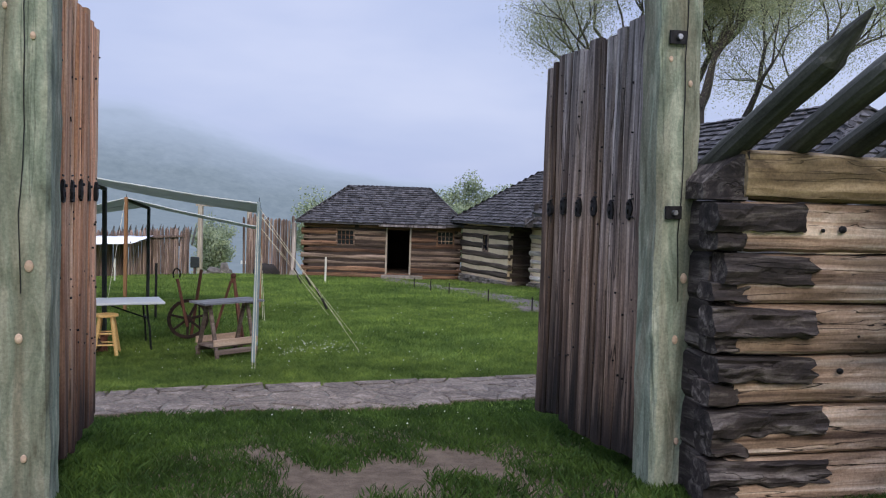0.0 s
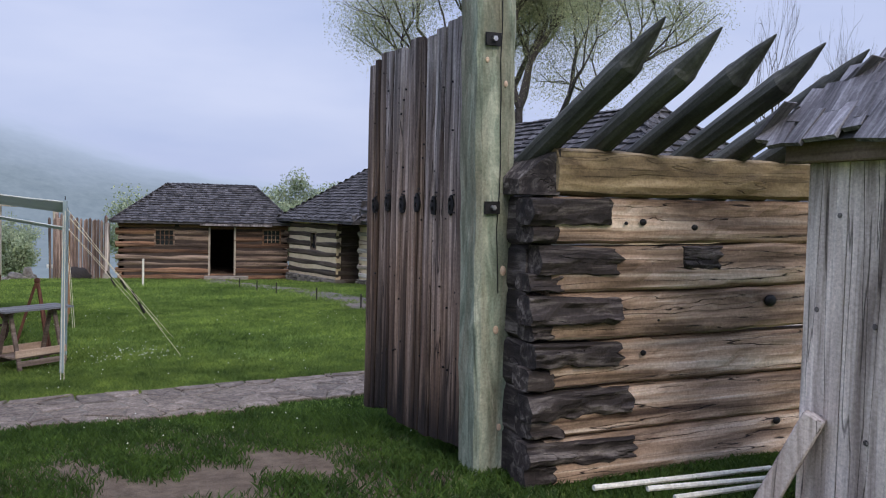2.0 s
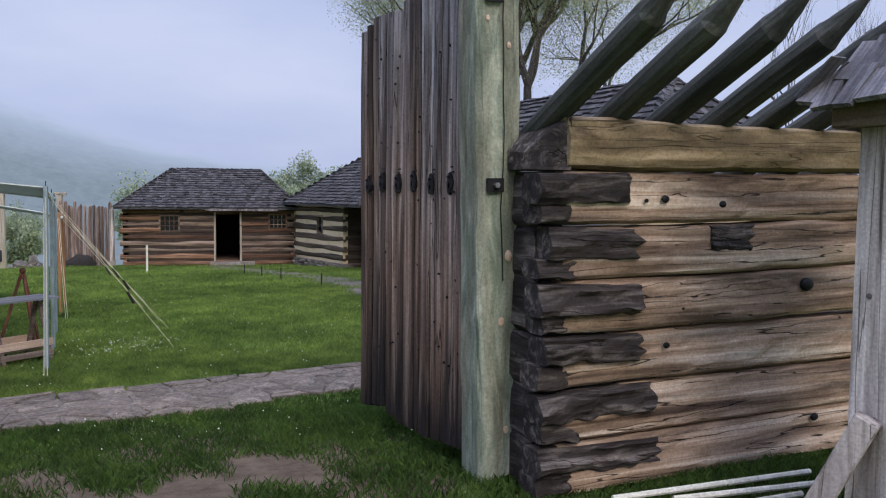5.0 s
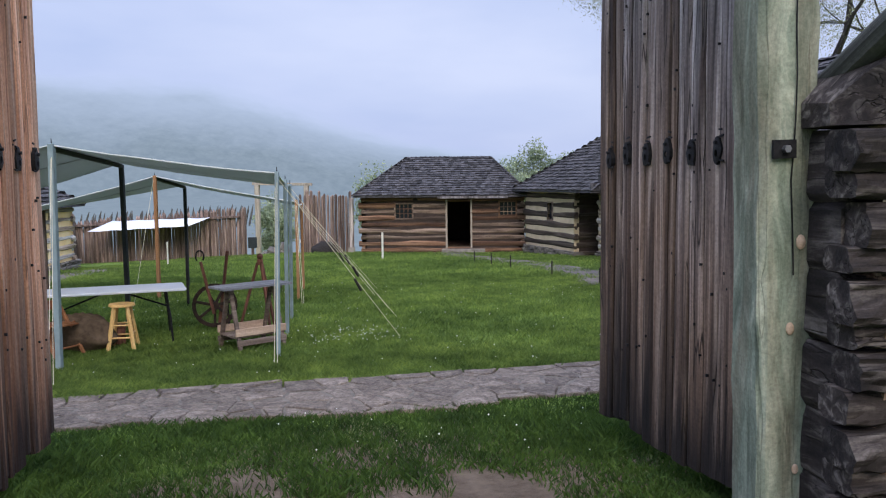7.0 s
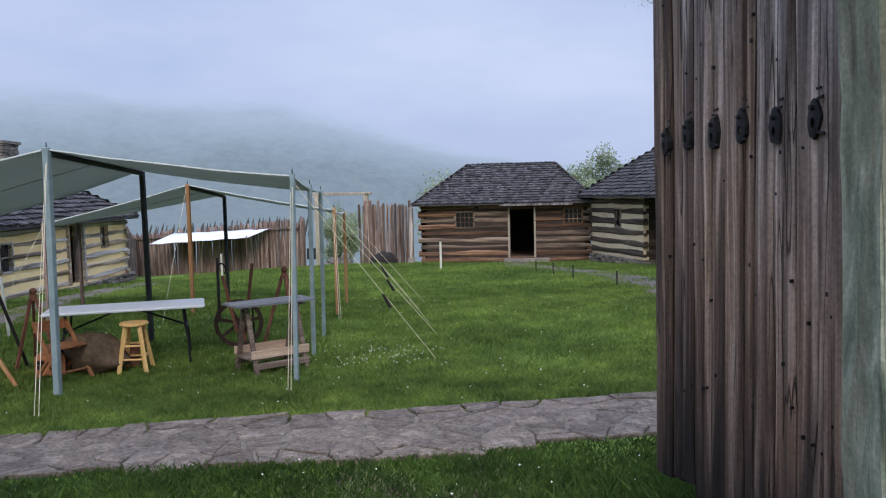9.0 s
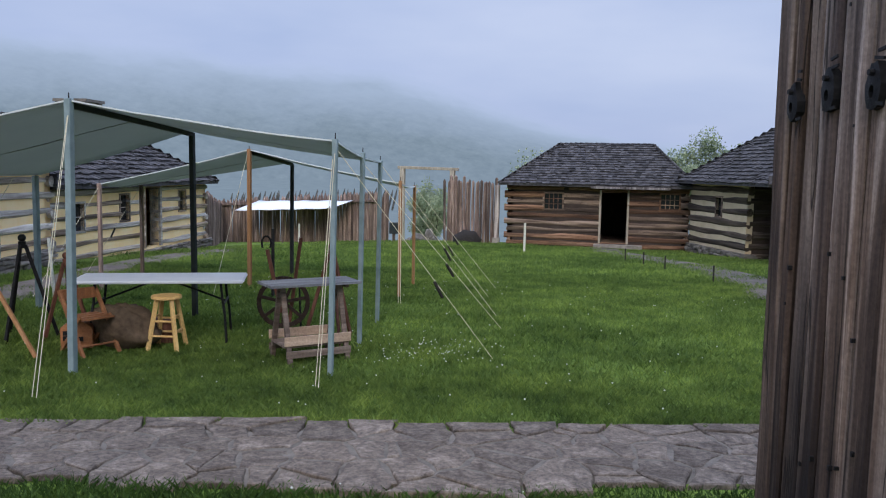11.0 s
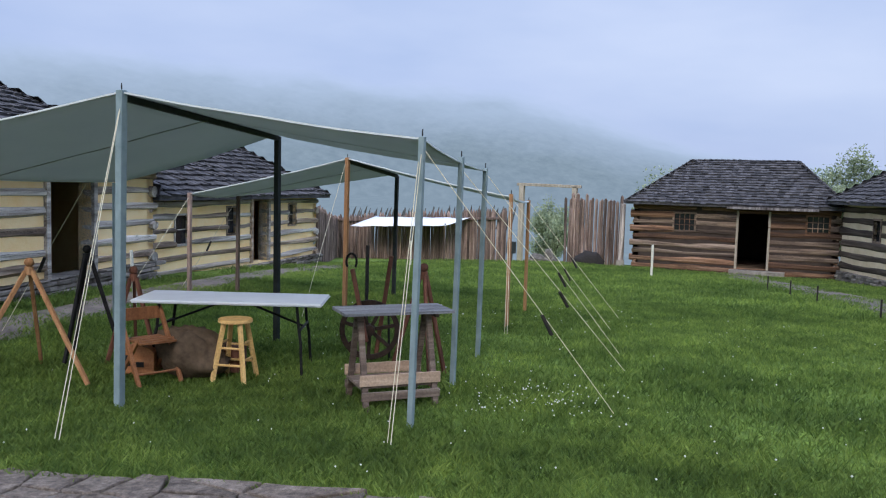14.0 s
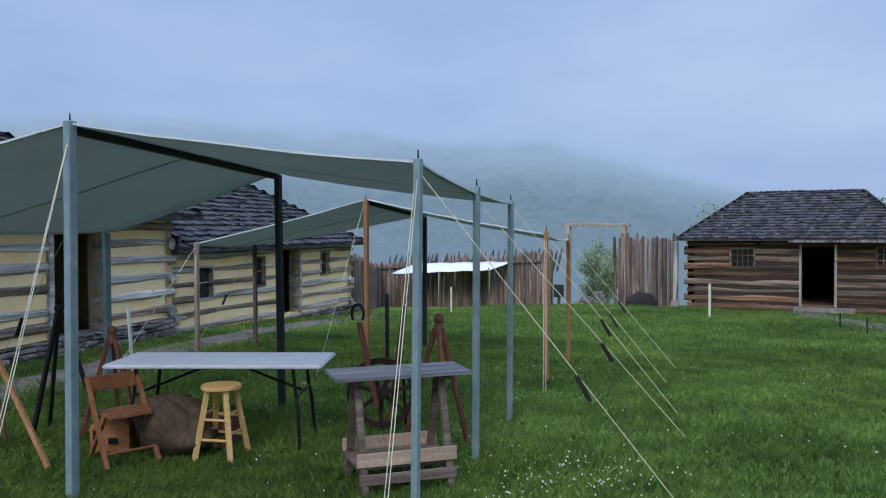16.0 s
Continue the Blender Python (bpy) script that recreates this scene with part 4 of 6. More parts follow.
def fence_extras():
    bm = bmesh.new()
    beam(bm, (0, -0.10, 1.55 + ground(-17.9, 34)), (7.2, -0.10, 1.60 + ground(-10.75, 34)), 0.1, 0.09)
    part("rail", bm, M_FENCE, fence_a, "pale top rail")
    rng = random.Random(8)
    kinds = [picket_mesh(1.0, 0.045, M_SPIKE, 80 + i, 0.22) for i in range(3)]
    for i in range(40):
        x = -17.9 + 7.4 * i / 39
        piece("spike", rng.choice(kinds), fence_a, pose(x + 17.9, 0.55 + rng.uniform(-0.05, 0.05), ground(x, 34) + 1.15 + rng.uniform(-0.05, 0.08), rng.uniform(-32, -22), rng.uniform(-8, 8), 0))


fence_extras()


def far_gate():
    ob = thing("timber_gateway", pose(-9.45, 36.0, 0), "pale squared-timber gateway standing open in the palisade", "gateway")
    for x in (-1.12, 1.05):
        bm = bmesh.new()
        beam(bm, (x, 0, ground(-9.4, 36) - 0.3), (x, 0, 1.70), 0.2, 0.2, (0, 1, 0))
        part("post", bm, M_PALE, ob)
    bm = bmesh.new()
    beam(bm, (-1.32, 0, 1.74), (1.3, 0, 1.70), 0.2, 0.12)
    part("lintel", bm, M_PALE, ob)


far_gate()


# ---- the gate ----
WALL_U, WALL_V = Vector((0.976, 0.219, 0)), Vector((-0.219, 0.976, 0))
WALL_ANG = math.degrees(math.atan2(0.219, 0.976))


def gate_post(m, plates, label):
    ob = thing("gate_post", m, label, "gate post", "gate posts")
    rng = random.Random(3)
    w, verts, faces, n = 0.288, [], [], 26
    sec = [(0.03, 0), (w - 0.02, 0), (w, 0.03), (w, w - 0.04), (w - 0.05, w), (0.05, w), (0, w - 0.04), (0, 0.03)]
    for i in range(n + 1):
        z = -0.15 + 4.3 * i / n
        k = 1.0 + 0.05 * (1 - i / n) + 0.03 * noise.noise((z * 1.7, 4.2, 0))
        for x, y in sec:
            verts.append(((x - w / 2) * k + w / 2 + rng.uniform(-0.006, 0.006), y * k + rng.uniform(-0.006, 0.006), z))
    for i in range(n):
        for j in range(8):
            j2 = (j + 1) % 8
            faces.append((i * 8 + j, i * 8 + j2, i * 8 + 8 + j2, i * 8 + 8 + j))
    faces.append(tuple(n * 8 + j for j in range(8)))
    part_mesh("shaft", mesh_of("shaft", verts, faces, M_POST), None, ob, "greenish treated squared timber with knots and cracks")
    for x, z in plates:
        bm = bmesh.new()
        block(bm, x - 0.055, x + 0.055, -0.030, -0.012, z - 0.042, z + 0.042)
        pl = part("bolt_plate", bm, M_BLACK, ob, "black iron washer plate")
        bm = bmesh.new()
        rod(bm, (x, -0.055, z), (x, -0.028, z), 0.018, 0.018, 6)
        part("nut", bm, M_STEEL, pl)
    # shakes and knots in the timber
    bm = bmesh.new()
    x, z = 0.15, 1.2
    while z < 4.0:
        x2, z2 = x + rng.uniform(-0.012, 0.012), z + rng.uniform(0.1, 0.25)
        beam(bm, (x, -0.012, z), (x2, -0.012, z2), 0.005, 0.006, (0, 1, 0))
        x, z = x2, z2
    part("drying_crack", bm, M_BLACK, ob, "dark drying crack")
    for x, z, r in ((0.06, 2.75, 0.02), (0.2, 2.6, 0.022), (0.19, 1.35, 0.035), (0.14, 0.95, 0.03), (0.17, 0.28, 0.025)):
        bm = bmesh.new()
        bmesh.ops.create_uvsphere(bm, u_segments=10, v_segments=6, radius=r, matrix=Matrix.Translation((x, -0.004, z)) @ Matrix.Diagonal((0.7, 0.3, 1.0, 1)))
        part("knot", bm, M_BENCH_PALE, ob, "brown knot", True)
    return ob


gate_post(pose(1.345, 5.078, ground(1.3, 5.1), 0, -1.2, WALL_ANG), ((0.095, 1.775), (0.095, 2.885)), "tall green-grey timber gate post with two bolt plates")
gate_post(pose(-2.515, 4.285, ground(-2.2, 4.3), 0, 0, WALL_ANG), (), "tall green-grey timber gate post beside the open leaf")


def gate_leaf(hinge, far, face, label, seed, mat_):
    """An open gate leaf of upright planks. face: which side of the leaf looks into the gateway (1 or -1)."""
    d = Vector((far[0] - hinge[0], far[1] - hinge[1], 0))
    ang = math.degrees(math.atan2(d.y, d.x))
    ln = d.length
    ob = thing("gate_leaf", pose(hinge[0], hinge[1], 0.24, 0, 0, ang), label, "gate", "gate leaves")
    rng = random.Random(seed)
    x = 0.0
    planks = []
    while x < ln - 0.05:
        w = min(rng.choice((0.07, 0.09, 0.12, 0.14, 0.17)), ln - x)
        if ln - x - w < 0.05:
            w = ln - x
        h = 3.07 - 0.13 * x / ln + rng.uniform(-0.03, 0.03)
        t = 0.05 + rng.uniform(-0.012, 0.026)
        me = log_mesh("plank", h, t, w - 0.006, mat_, rng.random(), 0.0045, 7, 0.16, "z")
        piece("plank", me, ob, pose(x + w / 2, face * (0.035 + rng.uniform(-0.004, 0.01)), rng.uniform(-0.05, 0.02), 0, rng.uniform(-0.25, 0.25), 0))
        planks.append((x, w))
        x += w
    # the second layer behind, and the hinge stile
    for i in range(9):
        me = log_mesh("plank", 3.04 - 0.14 * i / 9, 0.05, ln / 9 - 0.006, mat_, seed * 50 + i, 0.004, 4, 0.16, "z")
        piece("plank", me, ob, pose(ln * (i + 0.5) / 9, -face * 0.028, rng.uniform(-0.03, 0.02)))
    for z in (0.55, 1.73, 2.5):
        bm = bmesh.new()
        beam(bm, (0.05, -face * 0.095, z), (ln - 0.05, -face * 0.095, z), 0.08, 0.16)
        part("batten", bm, M_GATE, ob)
    # iron washers of the hinge bolts in a row, with clenched staples beside them, and nail heads
    for k in range(6):
        cx = ln * (0.10 + 0.16 * k) + rng.uniform(-0.015, 0.015)
        z = 1.72 + rng.uniform(-0.015, 0.015)
        bm = bmesh.new()
        # a hammered, pear-shaped iron plate with an open eye
        rim_o, rim_i = [], []
        for q in range(12):
            w_ = 2 * math.pi * q / 12
            wob = rng.uniform(0.85, 1.12)
            rim_o.append((math.sin(w_) * 0.034 * wob * (1.15 - 0.3 * math.cos(w_)), math.cos(w_) * 0.072 * wob))
            rim_i.append((math.sin(w_) * 0.013, math.cos(w_) * 0.02 - 0.02))
        rings = [[bm.verts.new((cx + px, face * yy, z + pz)) for px, pz in pts] for pts, yy in ((rim_o, 0.050), (rim_o, 0.080), (rim_i, 0.084), (rim_i, 0.062))]
        for ra, rb in zip(rings, rings[1:]):
            for q in range(12):
                bm.faces.new((ra[q], ra[(q + 1) % 12], rb[(q + 1) % 12], rb[q]))
        bm.faces.new(rings[-1])
        bmesh.ops.recalc_face_normals(bm, faces=bm.faces)
        rod(bm, (cx, face * 0.07, z + 0.035), (cx, face * 0.096, z + 0.035), 0.012, 0.009, 8)
        part("hinge_bolt", bm, M_BLACK, ob, "black hammered iron washer plate and bolt")
        bm = bmesh.new()
        for dz in (-0.06, 0.07, 0.1):
            x0 = cx + rng.uniform(-0.07, -0.04)
            beam(bm, (x0, face * 0.078, z + dz), (x0 + rng.uniform(0.025, 0.05), face * 0.078, z + dz + rng.uniform(-0.008, 0.008)), 0.007, 0.01)
        tagged(part("staple", bm, M_BLACK, ob, "clenched iron nail"), kind="stuff")
    bm = bmesh.new()
    for _ in range(70):
        x, z = rng.uniform(0.05, ln - 0.05), rng.choice((0.55, 1.05, 1.5, 2.1, 2.5, 2.62)) + rng.gauss(0, 0.10)
        s = rng.uniform(0.003, 0.0055)
        block(bm, x - s, x + s, min(face * 0.055, face * 0.070), max(face * 0.055, face * 0.070), z - s * 1.5, z + s * 1.5)
    ob2 = part("nail_head", bm, M_BLACK, ob, "scattered black nail heads")
    tagged(ob2, kind="stuff")
    return ob


gate_leaf((1.36, 5.42), (0.86, 6.91), 1, "open timber gate leaf of weathered upright planks", 5, M_GATE)
gate_leaf((-2.40, 4.50), (-2.775, 6.15), -1, "open timber gate leaf of reddish weathered planks", 9, M_GATE_RED)


def hewn_log(name, u0, u1, z0, z1, depth, mat_, seed, tip=0.0, lower=0.0, belly=0.02, step=0.09, ragged=0.0, uneven=1.0):
    """A hewn log along x with an axe-cut face towards -y at y = 0. tip: how far the slanting cut end reaches past u0; lower: share of the height that the tip keeps."""
    rng = random.Random(seed)
    off = rng.uniform(0, 90)
    us = [u0 - tip * k for k in (1.0, 0.7, 0.35)] if tip else []
    n = max(3, int((u1 - u0) / step))
    us += [u0 + (u1 - u0) * i / n for i in range(n + 1)]
    # corner profile of the section: share of the depth, share of the height
    sec = [(0.10, 0.0), (0.0, 0.07), (-0.02, 0.22), (-0.015, 0.42), (0.0, 0.62), (0.02, 0.80), (0.05, 0.93), (0.16, 1.0), (0.8, 1.0), (1.0, 0.8), (1.0, 0.2), (0.8, 0.0)]
    verts, faces, m = [], [], len(sec)
    for i, u in enumerate(us):
        h0 = z0 + 0.016 * noise.noise((u * 1.1, off, 1.0)) + 0.008 * uneven * noise.noise((u * 5, off, 4.0)) + (0.02 * noise.noise((u * 11, off, 6.0)) if ragged else 0)
        h1 = z1 + 0.016 * noise.noise((u * 1.1, off, 7.0)) + 0.007 * noise.noise((u * 5, off, 9.0))
        cut = max(0.0, (u0 - u) / tip) if tip else 0.0
        h1 = h1 - (h1 - h0) * (1 - lower) * cut if lower else h1
        back = 0.34 * tip * cut
        if ragged and i == len(us) - 1:
            back += ragged
        for k, (d, f) in enumerate(sec):
            y = d * depth + back - belly * math.sin(math.pi * min(1.0, f * 1.2)) * (0.6 + 0.6 * noise.noise((u * 0.8, off, 2.0)))
            if d < 0.3:
                y += uneven * (0.022 * noise.noise((u * 2.2, f * 2.5, off)) + 0.012 * noise.noise((u * 8, f * 7, off))) + rng.uniform(-0.003, 0.003)
            du = ragged * 1.6 * noise.noise((f * 4.0, off, 3.0)) if ragged and i >= len(us) - 2 else 0.0
            verts.append((u + du, y, h0 + (h1 - h0) * f))
    for i in range(len(us) - 1):
        for k in range(m):
            k2 = (k + 1) % m
            faces.append((i * m + k, i * m + m + k, i * m + m + k2, i * m + k2))
    faces.append(tuple(range(m)))
    faces.append(tuple((len(us) - 1) * m + k for k in range(m - 1, -1, -1)))
    return mesh_of(name, verts, faces, mat_)


def gate_log_wall():
    ob = thing("log_wall", pose(1.774, 4.78, 0, 0, 0, WALL_ANG), "low crib wall of stacked hewn logs beside the gate", "log wall")
    rng = random.Random(17)
    pitch, zt = 0.318, 2.028
    ends = (0.46, 0.45, 0.49, 0.47, 0.62, 0.64, 0.5)
    for c in range(7):
        z1 = zt - pitch * c
        z0 = z1 - pitch
        rise = rng.uniform(0.004, 0.014)
        tilt = pose(0, rng.uniform(-0.01, 0.012), 0, 0, -math.degrees(rise), 0)
        piece("log", hewn_log("log", -0.03 + rng.uniform(-0.02, 0.02), 5.2, z0 + 0.008, z1 - 0.006, 0.26, M_LOG, 170 + c, 0, 0, 0.008), ob, tilt)
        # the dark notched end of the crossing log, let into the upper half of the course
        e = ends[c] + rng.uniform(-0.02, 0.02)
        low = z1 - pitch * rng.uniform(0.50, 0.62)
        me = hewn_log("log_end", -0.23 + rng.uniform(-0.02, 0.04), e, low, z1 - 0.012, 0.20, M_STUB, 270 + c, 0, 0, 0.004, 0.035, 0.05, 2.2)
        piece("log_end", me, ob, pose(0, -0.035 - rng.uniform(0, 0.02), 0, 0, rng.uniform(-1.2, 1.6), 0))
        # below it the dark end of the course itself
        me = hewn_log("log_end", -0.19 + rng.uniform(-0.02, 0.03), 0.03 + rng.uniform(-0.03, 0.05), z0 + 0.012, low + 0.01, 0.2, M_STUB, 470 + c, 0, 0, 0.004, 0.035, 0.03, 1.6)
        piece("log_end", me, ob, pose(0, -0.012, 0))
        me = log_mesh("log", 1.0, 0.33, 0.2, M_STUB, 370 + c, 0.012, 5, 0.12)
        piece("log", me, ob, pose(-0.05, 0.13, (z0 + z1) / 2, 0, 0, 90))
    # a dark patch let into the second log
    me = hewn_log("log_end", 1.03, 1.40, zt - pitch * 1.52, zt - pitch * 1.02, 0.1, M_STUB, 299, 0, 0, 0.0, 0.03, 0.06, 1.6)
    piece("log_end", me, ob, pose(0, -0.012, 0))
    # the cap log and its slanting, dark end
    piece("cap_log", hewn_log("cap_log", 0.0, 5.2, 2.03, 2.33, 0.42, M_CAP, 555, 0, 0, 0.006, 0.16), ob, pose(0, -0.004, 0, 0, -0.6, 0), "yellowish squared cap log")
    a, b = 0.0, -0.20
    verts = [(a, 0.004, 2.032), (a, 0.004, 2.326), (a, 0.42, 2.326), (a, 0.42, 2.032), (b, 0.17, 2.034), (b, 0.18, 2.13), (b, 0.42, 2.15), (b, 0.42, 2.034), (b * 0.5, 0.07, 2.032), (b * 0.5, 0.08, 2.25), (b * 0.5, 0.42, 2.26), (b * 0.5, 0.42, 2.032)]
    faces = [(0, 1, 9, 8), (8, 9, 5, 4), (1, 2, 10, 9), (9, 10, 6, 5), (2, 3, 11, 10), (10, 11, 7, 6), (3, 0, 8, 11), (11, 8, 4, 7), (4, 5, 6, 7), (3, 2, 1, 0)]
    piece("cap_end", mesh_of("cap_end", verts, faces, M_STUB), ob, pose(-0.003, 0, 0), "dark slanting end of the cap log")
    for x, z, r in ((0.52, 1.86, 0.014), (0.66, 1.87, 0.026), (1.11, 1.84, 0.024), (1.86, 1.31, 0.05), (0.70, 0.98, 0.022), (1.98, 0.40, 0.03), (0.82, 1.20, 0.013)):
        bm = bmesh.new()
        bmesh.ops.create_uvsphere(bm, u_segments=12, v_segments=6, radius=r, matrix=Matrix.Translation((x, -0.014, z)) @ Matrix.Diagonal((1.15, 0.55, 0.9, 1)))
        part("knot_hole", bm, M_BLACK, ob, "dark knot hole", True)


gate_log_wall()


def spikes():
    tip, base = Vector((1.99, 3.84, 2.92)), Vector((1.66, 5.18, 2.235))
    d = (tip - base).normalized()
    rng = random.Random(23)
    n = 12
    for i in range(8):
        off = WALL_U * (0.40 * i)
        a, b = base - d * 0.6 + off, tip + off + Vector((0, 0, rng.uniform(-0.02, 0.02)))
        ln = (b - a).length
        verts, faces = [], []
        # a shaft with hewn shoulders and a long axe-cut point
        prof = [(0, 0.078), (ln * 0.2, 0.081), (ln * 0.4, 0.083), (ln * 0.6, 0.084), (ln - 0.42, 0.085), (ln - 0.34, 0.083), (ln - 0.30, 0.070), (ln - 0.16, 0.046), (ln - 0.05, 0.018), (ln, 0.005)]
        for z, r in prof:
            for j in range(n):
                t = 2 * math.pi * j / n
                k = rng.uniform(0.95, 1.05)
                verts.append((z, math.cos(t) * r * k + (0.05 * (z - ln + 0.34) / 0.34 if z > ln - 0.34 else 0), math.sin(t) * r * k))
        for k in range(len(prof) - 1):
            for j in range(n):
                j2 = (j + 1) % n
                faces.append((k * n + j, k * n + j2, k * n + n + j2, k * n + n + j))
        faces.append(tuple(range(n - 1, -1, -1)))
        faces.append(tuple((len(prof) - 1) * n + j for j in range(n)))
        ob = new("palisade_spike", mesh_of("palisade_spike", verts, faces, M_SPIKE))
        ob.matrix_world = Matrix.Translation(a) @ d.to_track_quat("X", "Z").to_matrix().to_4x4() @ pose(0, 0, 0, rng.uniform(60, 120), 0, 0)
        tagged(ob, "dark green-grey sharpened log slanting out over the wall", "stake", "slanting stakes")


spikes()


def sentry_box():
    u, v = Vector((0.239, -0.971, 0)), Vector((0.971, 0.239, 0))
    ang = math.degrees(math.atan2(u.y, u.x))
    gz = ground(3.2, 3.6)
    ob = thing("sentry_box", pose(2.93, 3.97, gz, 0, 0, ang), "small grey board sentry box with a shingled roof", "sentry box")
    w, d, h = 1.42, 1.0, 2.07
    rng = random.Random(31)
    x = 0.05
    hole = (0.585, 0.72, 1.645, 1.915)
    for bw, mm in ((0.26, M_GREY), (0.33, M_GREY), (0.36, M_GREY_DARK), (0.24, M_GREY), (0.205, M_GREY)):
        x += 0.022 if mm is M_GREY and 0.9 < x < 1.0 else 0.0
        bw = min(bw, w - x)
        t = 0.028 + rng.uniform(0, 0.008)
        bm = bmesh.new()
        cutout = x < hole[1] and x + bw > hole[0]
        for z0, z1 in spans(0.0, h, [(hole[2], hole[3])] if cutout else []):
            block(bm, x + 0.004, x + bw - 0.004, 0, t, z0, z1)
        if cutout:
            for a, b in spans(x + 0.004, x + bw - 0.004, [hole[:2]]):
                block(bm, a, b, 0, t, hole[2], hole[3])
        part("board", bm, mm, ob)
        x += bw
    for a, b, c, e in ((0.05, 0.08, 0.04, d), (w - 0.03, w, 0.03, d), (0, w, d - 0.03, d)):
        bm = bmesh.new()
        block(bm, a, b, c, e, 0, h)
        part("board", bm, M_GREY, ob)
    # added black strip that paints the shade inside the open joint
    bm = bmesh.new()
    block(bm, 0.90, 1.06, 0.045, 0.065, 0.02, h - 0.01)
    part("batten", bm, M_BLACK, ob, "black strip added behind the open joint for its shade")
    bm = bmesh.new()
    beam(bm, (w - 0.03, -0.03, 0), (w - 0.03, -0.03, h), 0.1, 0.06, (0, 1, 0))
    part("corner_post", bm, M_GREY, ob)
    bm = bmesh.new()
    beam(bm, (-0.04, -0.05, h + 0.04), (w + 0.04, -0.05, h + 0.04), 0.1, 0.14)
    part("lintel", bm, M_CABIN, ob)
    # pyramid roof, each shingle a piece
    e = 0.16
    c = Vector((w / 2, d / 2, h + 0.79))
    q = [Vector((-e, -e, h + 0.08)), Vector((w + e, -e, h + 0.08)), Vector((w + e, d + e, h + 0.08)), Vector((-e, d + e, h + 0.08))]
    roof = part_mesh("roof", mesh_of("roof", [tuple(p) for p in q] + [tuple(c)], [(0, 1, 4), (1, 2, 4), (2, 3, 4), (3, 0, 4), (3, 2, 1, 0)], M_SHINGLE), None, ob)
    kinds = []
    for i in range(4):
        ww, ll = 0.11 + 0.03 * i, 0.26
        bm = bmesh.new()
        block(bm, -ww / 2, ww / 2, 0, ll, 0, 0.03)
        for vv in bm.verts:
            if vv.co.y > 0.1:
                vv.co.z *= 0.25
        me = bpy.data.meshes.new("shingle")
        bm.to_mesh(me)
        bm.free()
        me.materials.append(M_SHINGLE_PIECE)
        kinds.append((ww, me))
    for k in range(4):
        a, b = q[k], q[(k + 1) % 4]
        along = (b - a).normalized()
        up = c - (a + b) / 2
        rise = up.length
        up.normalize()
        n = along.cross(up)
        rows = int(rise / 0.15)
        rot = Matrix((along, up, n)).transposed().to_4x4()
        for i in range(rows):
            p, r = a.lerp(c, i / rows), b.lerp(c, i / rows)
            ln = (r - p).length
            x = 0.0
            while x < ln:
                ww, me = rng.choice(kinds)
                if x + ww > ln + 0.08:
                    break
                at = p + along * (x + ww / 2) + up * rng.uniform(-0.075, 0.03) + n * 0.012
                piece("shingle", me, roof, Matrix.Translation(at) @ rot @ pose(0, 0, rng.uniform(0.0, 0.02), rng.uniform(4, 8), rng.uniform(-5, 5), rng.uniform(-8, 8)))
                x += ww + 0.005
    bm = bmesh.new()
    rod(bm, (c.x, c.y, c.z - 0.1), (c.x, c.y, c.z + 0.08), 0.09, 0.02, 8)
    part("finial", bm, M_SHINGLE, ob)
    for kx, kz, kr in ((0.86, 1.79, 0.036), (0.80, 1.16, 0.045), (0.14, 1.22, 0.016), (0.50, 1.17, 0.018), (0.26, 1.75, 0.016), (0.80, 0.80, 0.022), (0.20, 0.62, 0.015), (0.48, 0.55, 0.018)):
        bm = bmesh.new()
        for q, (rr, dy) in enumerate(((1.0, -0.001), (0.72, -0.005), (0.4, -0.003))):
            bmesh.ops.create_cone(bm, cap_ends=True, segments=14, radius1=kr * rr, radius2=kr * rr * 0.85, depth=0.004, matrix=Matrix.Translation((kx + 0.003 * q, dy - 0.001 * q, kz)) @ pose(0, 0, 0, 90, 0, 0))
        part("knot", bm, M_GREY_DARK, ob, "dark ringed knot")
    # the prop that braces it
    bm = bmesh.new()
    beam(bm, (-0.08, -0.22, -0.1), (0.22, -0.07, 0.64), 0.1, 0.12)
    part("brace", bm, M_GREY, ob, "grey slanting brace")


sentry_box()

for k, (a, b) in enumerate((((1.96, 4.53), (3.35, 4.74)), ((2.29, 4.46), (3.25, 4.54)), ((2.38, 4.28), (3.05, 4.40)))):
    bm = bmesh.new()
    pa, pb = on_ground(*a, 0.03), on_ground(*b, 0.03)
    rod(bm, pa - pa, pb - pa, 0.018, 0.018, 7)
    me = bpy.data.meshes.new("wooden_pole")
    bm.to_mesh(me)
    bm.free()
    me.materials.append(M_WHITEWOOD)
    ob = new("wooden_pole", me)
    ob.location = pa
    tagged(ob, "pale peeled pole lying at the foot of the log wall", "pole", "pale poles")


# ---- the canvas shelters ----
def band(pts, half, lift, thick):
    """One unbroken flat band along a line of places."""
    bm = bmesh.new()
    rings = []
    for i, p in enumerate(pts):
        along = pts[min(i + 1, len(pts) - 1)] - pts[max(i - 1, 0)]
        side = along.cross(Vector((0, 0, 1))).normalized() * half
        up = Vector((0, 0, thick))
        q = p + Vector((0, 0, lift))
        rings.append([bm.verts.new(v) for v in (q - side - up, q + side - up, q + side + up, q - side + up)])
    for a, b in zip(rings, rings[1:]):
        for k in range(4):
            bm.faces.new((a[k], a[(k + 1) % 4], b[(k + 1) % 4], b[k]))
    bm.faces.new(rings[0][::-1])
    bm.faces.new(rings[-1])
    return bm


